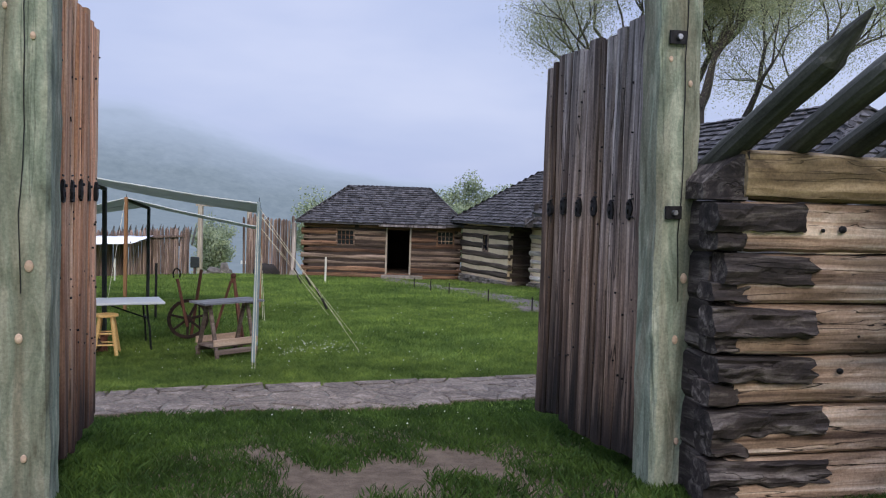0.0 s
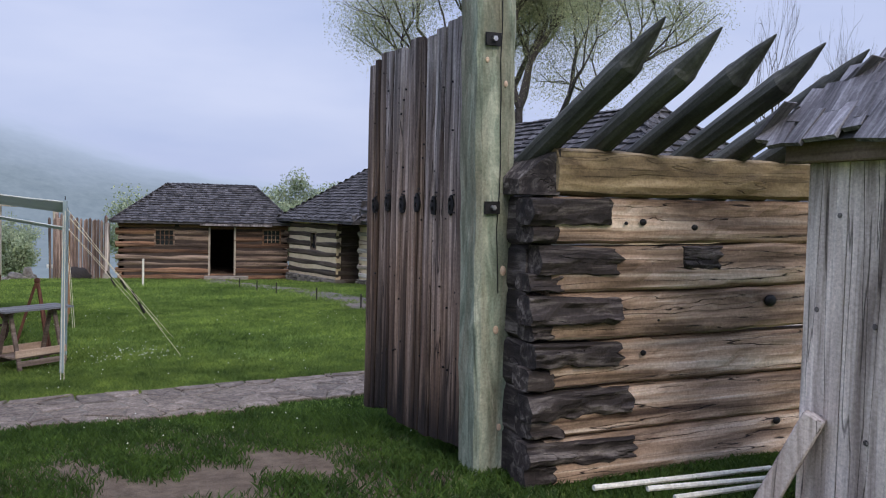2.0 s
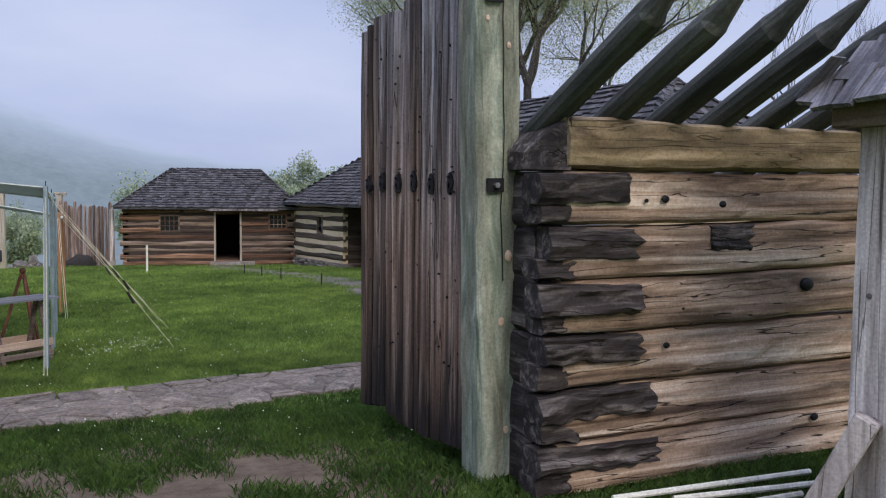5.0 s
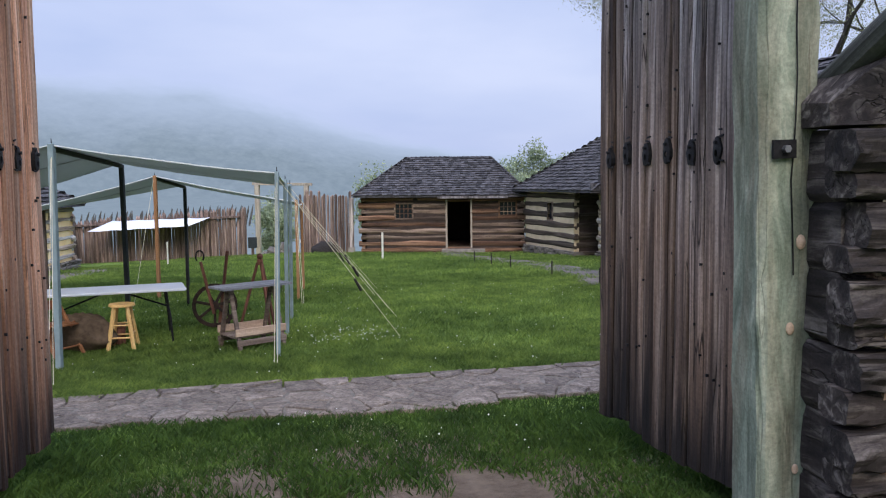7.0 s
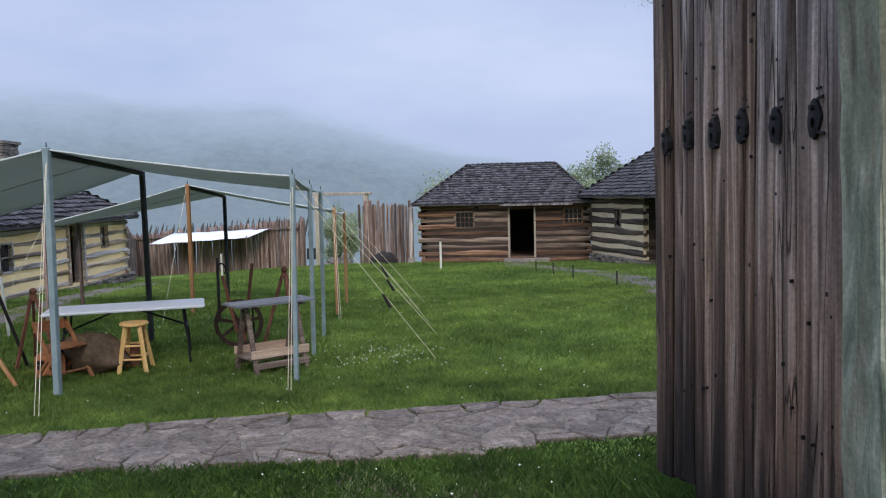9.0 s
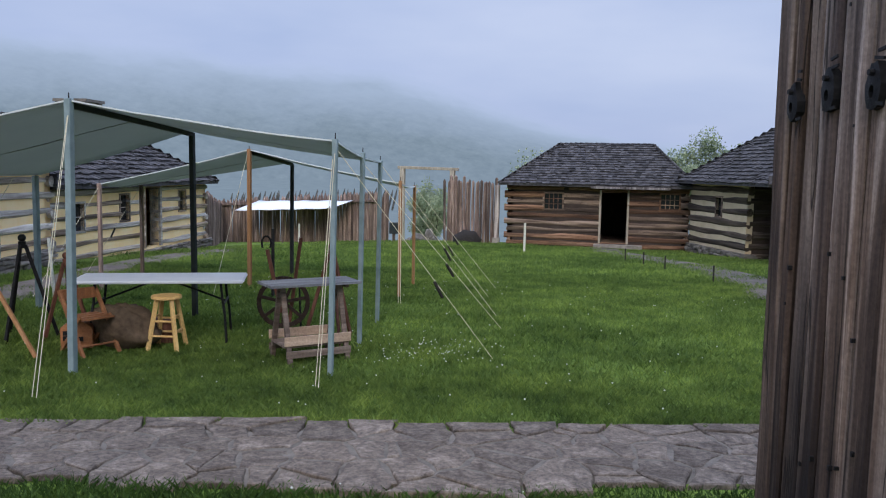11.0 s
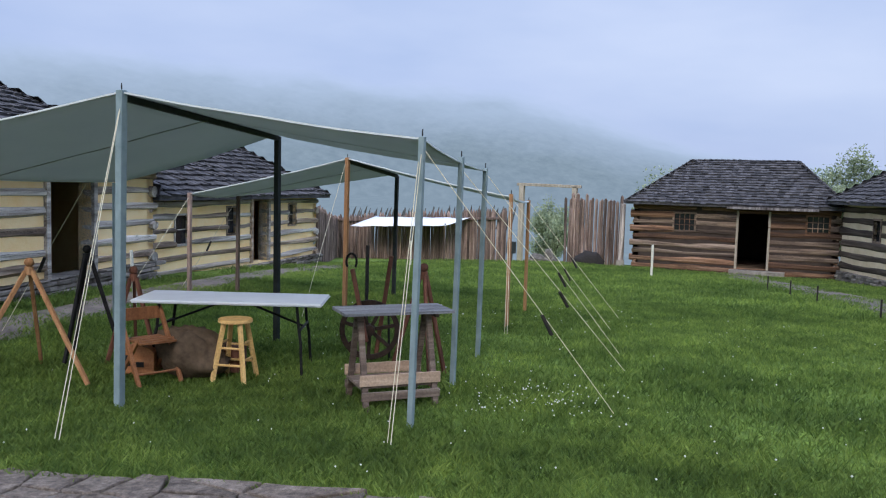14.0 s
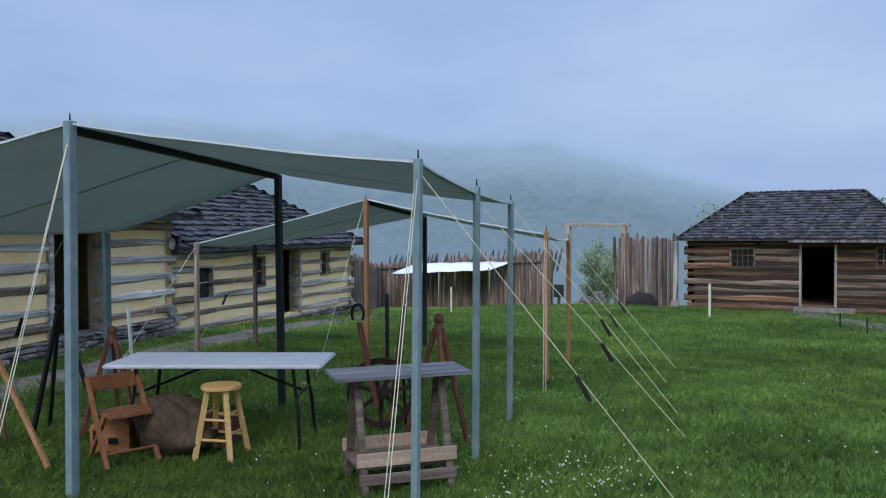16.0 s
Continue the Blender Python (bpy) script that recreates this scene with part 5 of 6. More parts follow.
def fly(name, ridge, right, left, label):
    """A canvas awning: ridge (front, back), right edge (front, back), left edge (front, back), sagging between its poles."""
    bm = bmesh.new()
    nu, nv = 12, 10

    def sheet(a0, a1, b0, b1, sag):
        g = []
        for i in range(nu + 1):
            s = i / nu
            row = []
            for j in range(nv + 1):
                t = j / nv
                p = a0.lerp(a1, t).lerp(b0.lerp(b1, t), s)
                p = p - Vector((0, 0, sag * 4 * s * (1 - s) * (0.35 + 0.65 * (2 * t - 1) ** 2) + 0.04 * 4 * t * (1 - t) * s))
                p.z += 0.006 * noise.noise(p * 2.5)
                row.append(bm.verts.new(p))
            g.append(row)
        for i in range(nu):
            for j in range(nv):
                bm.faces.new((g[i][j], g[i + 1][j], g[i + 1][j + 1], g[i][j + 1]))
        hems.append([row[0].co.copy() for row in g])
        hems.append([v.co.copy() for v in g[-1]])
        seams.append([row[nv // 2].co.copy() for row in g])

    hems, seams = [], []
    o = ridge[0].copy()
    o.z = ground(o.x, o.y)
    r, rr, ll = [p - o for p in ridge], [p - o for p in right], [p - o for p in left]
    sheet(r[0], r[1], rr[0], rr[1], 0.022)
    sheet(r[0], r[1], ll[0], ll[1], 0.018)
    bmesh.ops.remove_doubles(bm, verts=bm.verts, dist=0.002)
    ob = thing(name, Matrix.Translation(o), label, "awning", "canvas awnings")
    c = part("canvas", bm, M_CANVAS, ob, "grey-green canvas sheet", True)
    md = c.modifiers.new("thickness", "SOLIDIFY")
    md.thickness = 0.006
    bm = bmesh.new()
    beam(bm, r[0] - Vector((0, 0, 0.035)), r[1] - Vector((0, 0, 0.035)), 0.045, 0.05)
    part("ridge_pole", bm, M_POLE_DARK, ob, "dark ridge pole")
    # skylight along the canvas edges is painted in as pale bands
    for pts in hems:
        part("hem", band(pts, 0.011, 0.004, 0.007), M_HEM_SKYLIT, c, "canvas hem painted pale for the skylight on its edge")
    for pts in seams:
        part("seam", band(pts, 0.008, -0.005, 0.004), M_CANVAS, c, "stitched seam")
    return ob, o


def pole(ob, o, x, y, zt, mat_, w=0.05, lean=(0, 0), label="", pin=True, mat_low=None):
    g = ground(x, y)
    bm = bmesh.new()
    a, b = Vector((x + lean[0], y + lean[1], g - 0.1)) - o, Vector((x, y, zt)) - o
    beam(bm, a, b, w, w, (0, 1, 0))
    p = part("pole", bm, mat_, ob, label)
    if pin:
        bm = bmesh.new()
        rod(bm, b, b + Vector((0, 0, 0.05)), 0.006, 0.004, 6)
        part("pin", bm, M_BLACK, p)
    return p


def rope(ob, o, a, b, r=0.0031, toggle=None, sag=0.0):
    bm = bmesh.new()
    a, b = Vector(a) - o, Vector(b) - o
    n = 6 if sag else 1
    for i in range(n):
        p, q = a.lerp(b, i / n), a.lerp(b, (i + 1) / n)
        p.z -= sag * 4 * (i / n) * (1 - i / n)
        q.z -= sag * 4 * ((i + 1) / n) * (1 - (i + 1) / n)
        rod(bm, p, q, r, r, 5)
    rp = part("guy_rope", bm, M_ROPE, ob, "thin cream guy rope")
    if toggle:
        bm = bmesh.new()
        p = a.lerp(b, toggle)
        d = (b - a).normalized()
        beam(bm, p - d * 0.03 - Vector((0, 0, 0.01)), p + d * 0.10 - Vector((0, 0, 0.055)), 0.034, 0.022)
        part("toggle", bm, M_DARKSTAKE, rp, "dark wooden rope toggle")
    return rp


V3 = Vector
f1, o1 = fly("canvas_awning", (V3((-4.57, 9.50, 2.215)), V3((-5.13, 12.20, 2.085))), (V3((-2.32, 10.0, 1.905)), V3((-2.86, 12.55, 1.76))), (V3((-7.15, 8.55, 1.60)), V3((-7.05, 11.9, 1.53))), "grey-green canvas awning on painted poles over a work table")
pole(f1, o1, -4.57, 9.50, 2.235, M_POLE, 0.062, (-0.03, 0))
pole(f1, o1, -5.13, 12.20, 2.07, M_POLE_DARK, 0.058, (0.02, 0), "dark painted pole")
pole(f1, o1, -2.32, 10.0, 1.93, M_POLE, 0.042, (-0.035, 0))
pole(f1, o1, -2.585, 11.30, 1.845, M_POLE, 0.042, (-0.02, 0))
pole(f1, o1, -2.86, 12.55, 1.785, M_POLE, 0.042, (-0.02, 0))
pole(f1, o1, -7.12, 10.2, 1.57, M_POLE, 0.06)
pole(f1, o1, -7.05, 11.8, 1.52, M_POLE, 0.06)
f2, o2 = fly("canvas_awning", (V3((-5.72, 14.61, 1.925)), V3((-6.05, 16.7, 1.76))), (V3((-3.28, 14.5, 1.48)), V3((-3.62, 16.2, 1.40))), (V3((-7.50, 13.50, 1.38)), V3((-8.6, 15.9, 1.32))), "second grey-green canvas awning behind the first")
pole(f2, o2, -5.72, 14.61, 1.94, M_ORANGE, 0.055, (0.0, 0), "orange pine pole")
pole(f2, o2, -6.05, 16.7, 1.73, M_POLE_DARK, 0.055, (0.04, -0.1), "dark painted pole")
pole(f2, o2, -3.28, 14.5, 1.52, M_ORANGE, 0.042, (0.0, 0), "orange pine pole")
pole(f2, o2, -3.62, 16.2, 1.42, M_ORANGE, 0.042, (0.0, 0), "orange pine pole")
pole(f2, o2, -7.50, 13.50, 1.40, M_FENCE, 0.05, (0.0, 0), "weathered grey-brown pole")
pole(f2, o2, -8.05, 15.2, 1.34, M_FENCE, 0.05, (0.0, 0), "weathered grey-brown pole")
# guy ropes to their pegs
rope(f1, o1, (-4.57, 9.50, 2.16), on_ground(-4.12, 8.55, 0.02))
rope(f1, o1, (-4.57, 9.48, 2.10), on_ground(-4.17, 8.56, 0.02))
rope(f1, o1, (-2.32, 10.0, 1.87), on_ground(-2.20, 9.42, 0.02))
rope(f1, o1, (-2.34, 10.0, 1.82), on_ground(-2.24, 9.45, 0.02))
rope(f1, o1, (-2.32, 10.0, 1.86), on_ground(-1.11, 10.88, 0.02), toggle=0.62)
rope(f1, o1, (-2.62, 11.3, 1.78), on_ground(-1.36, 12.45, 0.02), toggle=0.6)
rope(f1, o1, (-2.86, 12.55, 1.74), on_ground(-1.60, 13.3, 0.02), toggle=0.55)
rope(f2, o2, (-3.28, 14.5, 1.48), on_ground(-2.06, 14.9, 0.02), toggle=0.55)
rope(f2, o2, (-3.62, 16.2, 1.40), on_ground(-2.23, 16.15, 0.02), toggle=0.5)
rope(f2, o2, (-3.28, 14.5, 1.46), on_ground(-3.0, 13.75, 0.02))
rope(f2, o2, (-3.30, 14.5, 1.46), on_ground(-3.03, 13.75, 0.02))
rope(f2, o2, (-5.74, 14.6, 1.88), on_ground(-5.6, 13.4, 0.02))
rope(f2, o2, (-7.5, 13.5, 1.36), on_ground(-7.6, 12.3, 0.02))
rope(f1, o1, (-6.37, 9.8, 1.54), on_ground(-7.2, 9.3, 0.02), toggle=0.5)
rope(f1, o1, (-6.62, 11.0, 1.5), on_ground(-7.5, 10.7, 0.02), toggle=0.5)
rope(f2, o2, (-8.05, 15.2, 1.32), on_ground(-8.9, 14.9, 0.02), toggle=0.5)


# ---- things under the awnings ----
def folding_table():
    c = Vector((-4.74, 11.03, ground(-4.7, 11)))
    ob = thing("folding_table", pose(c.x, c.y, c.z, 0, 0, 26), "white plastic folding table with dark bent-tube legs", "table")
    bm = bmesh.new()
    block(bm, -0.86, 0.86, -0.34, 0.34, 0.63, 0.66)
    bmesh.ops.bevel(bm, geom=bm.edges[:], offset=0.012, segments=2, affect="EDGES")
    part("tabletop", bm, M_TABLE, ob)
    for sx in (-1, 1):
        for sy in (-1, 1):
            bm = bmesh.new()
            pts = [(sx * 0.62, sy * 0.26, 0.63), (sx * 0.64, sy * 0.25, 0.42), (sx * 0.66, sy * 0.27, 0.3), (sx * 0.68, sy * 0.30, -0.03)]
            for a, b in zip(pts, pts[1:]):
                rod(bm, a, b, 0.014, 0.014, 8)
            part("leg", bm, M_BLACK, ob, "dark bent steel leg")
        bm = bmesh.new()
        rod(bm, (sx * 0.65, -0.25, 0.40), (sx * 0.65, 0.25, 0.40), 0.011, 0.011, 8)
        part("cross_bar", bm, M_BLACK, ob)
        bm = bmesh.new()
        rod(bm, (sx * 0.65, 0, 0.40), (sx * 0.14, 0, 0.60), 0.011, 0.011, 8)
        part("brace", bm, M_BLACK, ob)


def stool():
    x, y = -4.48, 10.72
    ob = thing("wooden_stool", pose(x, y, ground(x, y), 0, 0, 15), "round varnished pine stool with rung braces", "stool")
    bm = bmesh.new()
    bmesh.ops.create_cone(bm, cap_ends=True, segments=24, radius1=0.155, radius2=0.15, depth=0.032, matrix=Matrix.Translation((0, 0, 0.515)))
    bmesh.ops.bevel(bm, geom=[e for e in bm.edges if abs(e.verts[0].co.z - e.verts[1].co.z) < 1e-4], offset=0.006, segments=2, affect="EDGES")
    part("seat", bm, M_STOOL, ob)
    legs = []
    for k in range(4):
        a = radians(90 * k + 45)
        t, b = Vector((math.cos(a) * 0.105, math.sin(a) * 0.105, 0.50)), Vector((math.cos(a) * 0.21, math.sin(a) * 0.21, -0.03))
        legs.append((t, b))
        bm = bmesh.new()
        beam(bm, t, b, 0.038, 0.038)
        part("leg", bm, M_STOOL, ob)
    for k in range(4):
        for f in ((0.34, 0.62) if k % 2 else (0.42, 0.70)):
            (t0, b0), (t1, b1) = legs[k], legs[(k + 1) % 4]
            bm = bmesh.new()
            rod(bm, t0.lerp(b0, f), t1.lerp(b1, f), 0.011, 0.011, 8)
            part("rung", bm, M_STOOL, ob)


def folding_chair():
    x, y = -5.08, 10.30
    ob = thing("folding_chair", pose(x, y, ground(x, y), 0, 0, 70), "brown wooden folding chair with a slatted back", "chair")
    for s in (-1, 1):
        bm = bmesh.new()
        beam(bm, (s * 0.19, -0.22, -0.02), (s * 0.19, 0.20, 0.60), 0.03, 0.04)
        part("back_post", bm, M_CHAIR, ob)
        bm = bmesh.new()
        beam(bm, (s * 0.16, 0.24, -0.02), (s * 0.16, -0.12, 0.36), 0.025, 0.035)
        part("leg", bm, M_CHAIR, ob)
    bm = bmesh.new()
    beam(bm, (-0.2, 0.18, 0.55), (0.2, 0.18, 0.55), 0.025, 0.11)
    part("back_rail", bm, M_CHAIR, ob)
    bm = bmesh.new()
    for k in range(4):
        block(bm, -0.16, 0.16, -0.19 + k * 0.09, -0.12 + k * 0.09, 0.335, 0.352)
    part("seat", bm, M_CHAIR, ob)
    bm = bmesh.new()
    rod(bm, (-0.19, -0.16, 0.08), (0.19, -0.16, 0.08), 0.011, 0.011, 6)
    part("rung", bm, M_CHAIR, ob)


def box_and_bundle():
    x, y = -5.33, 10.46
    ob = thing("wooden_box", pose(x, y, ground(x, y) - 0.01, 0, 0, 28), "orange-brown wooden box with cut-out holes and arched lid", "box")
    bm = bmesh.new()
    block(bm, -0.15, 0.15, -0.14, 0.14, 0.0, 0.21)
    part("body", bm, M_ORANGEBOX, ob)
    bm = bmesh.new()
    bmesh.ops.create_cone(bm, cap_ends=True, segments=20, radius1=0.155, radius2=0.155, depth=0.29, matrix=Matrix.Translation((0, 0, 0.17)) @ pose(0, 0, 0, 90, 0, 0) @ Matrix.Diagonal((1, 0.62, 1, 1)))
    part("lid", bm, M_ORANGEBOX, ob)
    for hx, hz in ((-0.09, 0.15), (-0.09, 0.10), (0.03, 0.09)):
        bm = bmesh.new()
        block(bm, hx - 0.035, hx + 0.035, -0.152, -0.138, hz - 0.02, hz + 0.025)
        part("hole", bm, M_BLACK, ob, "dark cut-out hole")
    x, y = -4.92, 10.66
    bm = bmesh.new()
    bmesh.ops.create_icosphere(bm, subdivisions=4, radius=1.0)
    for v in bm.verts:
        n = noise.noise(v.co * 1.6 + Vector((3, 1, 2))) * 0.2 + abs(noise.noise(v.co * 3.2)) * 0.16 + noise.noise(v.co * 8) * 0.04
        k = 1.0 - 0.35 * smoothstep(0.2, 1.0, v.co.x)
        v.co = Vector((v.co.x * 0.36, v.co.y * 0.25, max(-0.02, (v.co.z * 0.24 + 0.19) * k))) * (1 + n)
    me = bpy.data.meshes.new("blanket")
    bm.to_mesh(me)
    bm.free()
    me.materials.append(M_CLOTH_BROWN)
    me.polygons.foreach_set("use_smooth", [True] * len(me.polygons))
    ob = new("blanket", me)
    ob.location = on_ground(x, y, -0.01)
    tagged(ob, "heaped dark brown blanket behind the folding chair", "blanket")
    x, y = -4.72, 10.92
    ob = thing("wooden_chest", pose(x, y, ground(x, y) - 0.01, 0, 0, 30), "small red-brown wooden chest under the table", "chest")
    bm = bmesh.new()
    block(bm, -0.15, 0.15, -0.12, 0.12, 0.0, 0.2)
    part("body", bm, M_RUST, ob)
    bm = bmesh.new()
    block(bm, -0.16, 0.16, -0.13, 0.13, 0.205, 0.235)
    part("lid", bm, M_RUST, ob)


def workbench():
    x, y = -2.85, 10.64
    ob = thing("workbench", pose(x, y, ground(x, y), 0, 0, 47), "grey plank workbench on splayed trestle legs with a lower tray", "workbench")
    h = 0.72
    for k in range(3):
        bm = bmesh.new()
        block(bm, -0.45, 0.45, -0.195 + k * 0.13, -0.07 + k * 0.13, h - 0.022, h + 0.002 * k)
        part("top_board", bm, M_BENCH_TOP, ob)
    for sx in (-1, 1):
        for sy in (-1, 1):
            bm = bmesh.new()
            beam(bm, (sx * 0.285, sy * 0.03, h - 0.03), (sx * 0.285, sy * 0.25, -0.04), 0.036, 0.046, (1, 0, 0))
            part("leg", bm, M_BENCH, ob)
        bm = bmesh.new()
        beam(bm, (sx * 0.32, -0.15, h - 0.04), (sx * 0.32, 0.15, h - 0.04), 0.035, 0.035)
        part("cleat", bm, M_BENCH, ob)
    for sy in (-1, 1):
        bm = bmesh.new()
        beam(bm, (-0.33, sy * 0.215, 0.20), (0.33, sy * 0.215, 0.20), 0.022, 0.085)
        part("tray_side", bm, M_BENCH_PALE, ob, "pale tray board")
        bm = bmesh.new()
        beam(bm, (-0.32, sy * 0.235, 0.08), (0.32, sy * 0.235, 0.08), 0.022, 0.065)
        part("rail", bm, M_BENCH, ob)
    bm = bmesh.new()
    block(bm, -0.32, 0.32, -0.2, 0.2, 0.135, 0.155)
    part("tray", bm, M_BENCH, ob)


def wheel_stand():
    x, y = -3.72, 11.80
    g = ground(x, y)
    ob = thing("wheel_stand", pose(x, y, g, 0, 0, 24), "rusty spoked iron wheel on a forked wooden stand", "wheel")
    c = Vector((0, 0, 0.30))
    bm = bmesh.new()
    n = 28
    for i in range(n):
        a, b = 2 * math.pi * i / n, 2 * math.pi * (i + 1) / n
        beam(bm, c + Vector((math.cos(a) * 0.27, 0, math.sin(a) * 0.27)), c + Vector((math.cos(b) * 0.27, 0, math.sin(b) * 0.27)), 0.05, 0.032, (0, 1, 0))
    w = part("rim", bm, M_RUSTWHEEL, ob, "rusty iron rim")
    for i in range(7):
        a = 2 * math.pi * i / 7 + 0.2
        bm = bmesh.new()
        beam(bm, c, c + Vector((math.cos(a) * 0.265, 0, math.sin(a) * 0.265)), 0.035, 0.022, (0, 1, 0))
        part("spoke", bm, M_RUSTWHEEL, ob)
    bm = bmesh.new()
    rod(bm, c + Vector((0, -0.07, 0)), c + Vector((0, 0.07, 0)), 0.055, 0.055, 12)
    part("hub", bm, M_RUSTWHEEL, ob)
    for s, a, b in ((-1, (-0.02, -0.09, 0.20), (-0.17, -0.09, 0.90)), (1, (0.06, 0.09, 0.05), (0.19, 0.09, 1.02))):
        bm = bmesh.new()
        beam(bm, a, b, 0.05, 0.04)
        part("upright", bm, M_RUST, ob, "dark wooden upright")
    bm = bmesh.new()
    for i in range(10):
        a, b = radians(-40 + 26 * i), radians(-40 + 26 * (i + 1))
        rod(bm, (-0.18 + math.cos(a) * 0.05, -0.09, 0.97 + math.sin(a) * 0.08), (-0.18 + math.cos(b) * 0.05, -0.09, 0.97 + math.sin(b) * 0.08), 0.012, 0.012, 6)
    part("ring_handle", bm, M_BLACK, ob, "black iron ring handle")
    bm = bmesh.new()
    rod(bm, (0.19, 0.12, -0.03), (0.17, 0.12, 0.5), 0.014, 0.012, 6)
    part("prop", bm, M_BLACK, ob)


def tripod(x, y, h, spread, mat_, label, ang=0, head=0.035, legs=3, group="surveying tripods"):
    ob = thing("tripod", pose(x, y, ground(x, y), 0, 0, ang), label, "tripod", group)
    for k in range(legs):
        a = radians(360 / legs * k)
        bm = bmesh.new()
        beam(bm, (math.cos(a) * 0.03, math.sin(a) * 0.03, h - 0.03), (math.cos(a) * spread, math.sin(a) * spread, -0.03), 0.028, 0.036)
        part("leg", bm, mat_, ob)
    bm = bmesh.new()
    rod(bm, (0, 0, h - 0.06), (0, 0, h + 0.01), head, head * 1.1, 10)
    hd = part("head", bm, mat_, ob)
    bm = bmesh.new()
    bmesh.ops.create_uvsphere(bm, u_segments=12, v_segments=8, radius=head * 1.15, matrix=Matrix.Translation((0, 0, h + 0.045)))
    part("ball_top", bm, mat_, hd, "", True)


folding_table()
stool()
folding_chair()
box_and_bundle()
workbench()
wheel_stand()
tripod(-2.98, 11.45, 0.93, 0.30, M_RUST, "red-brown wooden surveying tripod", 70)
tripod(-6.05, 10.50, 0.98, 0.32, M_BLACK, "thin black tripod under the awning", 40)
tripod(-5.72, 10.75, 0.80, 0.26, M_RUST, "dark red-brown wooden tripod", 10)
tripod(-5.85, 9.72, 0.93, 0.56, M_ORANGE, "orange-brown wooden tripod with splayed legs", 12)


def lone_stick(name, x, y, h, mat_, label, w=0.035, lean=(0, 0)):
    bm = bmesh.new()
    beam(bm, (0, 0, -0.08), (lean[0], lean[1], h), w, w, (0, 1, 0))
    me = bpy.data.meshes.new(name)
    bm.to_mesh(me)
    bm.free()
    me.materials.append(mat_)
    ob = new(name, me)
    ob.location = on_ground(x, y)
    return tagged(ob, label, "stake", "marker stakes")


lone_stick("marker_stake", -3.9, 28.0, 0.86, M_WHITEWOOD, "pale wooden marker stake in the lawn", 0.06)
lone_stick("marker_stake", -7.25, 12.3, 0.8, M_WHITEWOOD, "pale wooden marker stake by the awning", 0.03, (-0.08, 0))
lone_stick("marker_stake", -10.2, 25.5, 0.7, M_WHITEWOOD, "pale wooden marker stake near the palisade", 0.04)
lone_stick("iron_stake", -4.85, 13.7, 0.95, M_DARKSTAKE, "dark iron stake upright in the lawn", 0.035)
for x, y in ((-0.75, 25.5), (-0.22, 23.8), (0.3, 22.3), (1.2, 19.4), (2.0, 17.2)):
    lone_stick("path_stake", x, y, 0.32, M_DARKSTAKE, "short dark stake along the stone walk", 0.03)


# ---- things by the far fence ----
def cloth_cover():
    c = Vector((-13.8, 33.2, 0))
    bm = bmesh.new()
    g = []
    for i in range(9):
        row = []
        for j in range(4):
            s, t = i / 8, j / 3
            lo = Vector((-16.5, 32.6, -0.10)).lerp(Vector((-12.3, 32.6, 0.12)), s)
            hi = Vector((-16.1, 33.9, 0.26)).lerp(Vector((-11.9, 33.9, 0.40)), s)
            row.append(bm.verts.new(lo.lerp(hi, t) - c + Vector((0, 0, -0.025 * math.sin(s * math.pi * 4) ** 2))))
        g.append(row)
    for i in range(8):
        for j in range(3):
            bm.faces.new((g[i][j], g[i + 1][j], g[i + 1][j + 1], g[i][j + 1]))
    ob = thing("canvas_lean_to", Matrix.Translation(c), "white canvas lean-to pitched against the palisade", "awning")
    p = part("canvas", bm, M_WHITECLOTH, ob, "", True)
    p.modifiers.new("thickness", "SOLIDIFY").thickness = 0.01
    for x, z in ((-16.4, -0.18), (-14.4, 0.0), (-12.4, 0.18)):
        bm = bmesh.new()
        gz = ground(x, 32.65)
        rod(bm, Vector((x, 32.65, gz - 0.1)) - c, Vector((x, 32.65, z)) - c, 0.03, 0.025, 7)
        part("post", bm, M_FENCE, ob)


cloth_cover()


def rubble():
    rng = random.Random(77)
    for n, (cx, cy, sx, sy, hh, count) in enumerate(((-10.3, 38.6, 1.3, 0.8, 1.0, 110),)):
        verts, faces = [], []
        for _ in range(count):
            a, r = rng.uniform(0, 6.3), math.sqrt(rng.random())
            x, y = math.cos(a) * r * sx, math.sin(a) * r * sy
            z = hh * (1 - r ** 1.5) * rng.uniform(0.4, 1)
            s = rng.uniform(0.14, 0.32)
            bm = bmesh.new()
            bmesh.ops.create_icosphere(bm, subdivisions=1, radius=s, matrix=Matrix.Translation((x, y, z)) @ pose(0, 0, 0, rng.uniform(0, 90), rng.uniform(0, 90), 0) @ Matrix.Diagonal((1.3, 1, 0.65, 1)))
            k = len(verts)
            bm.verts.index_update()
            verts += [tuple(v.co + Vector((rng.uniform(-0.03, 0.03), rng.uniform(-0.03, 0.03), rng.uniform(-0.03, 0.03)))) for v in bm.verts]
            faces += [tuple(v.index + k for v in f.verts) for f in bm.faces]
            bm.free()
        ob = new("stone_pile", mesh_of("stone_pile", verts, faces, M_STONE))
        ob.location = on_ground(cx, cy, -0.1)
        tagged(ob, "heap of grey rubble stones beyond the far gate", "stone pile", kind="stuff")


rubble()


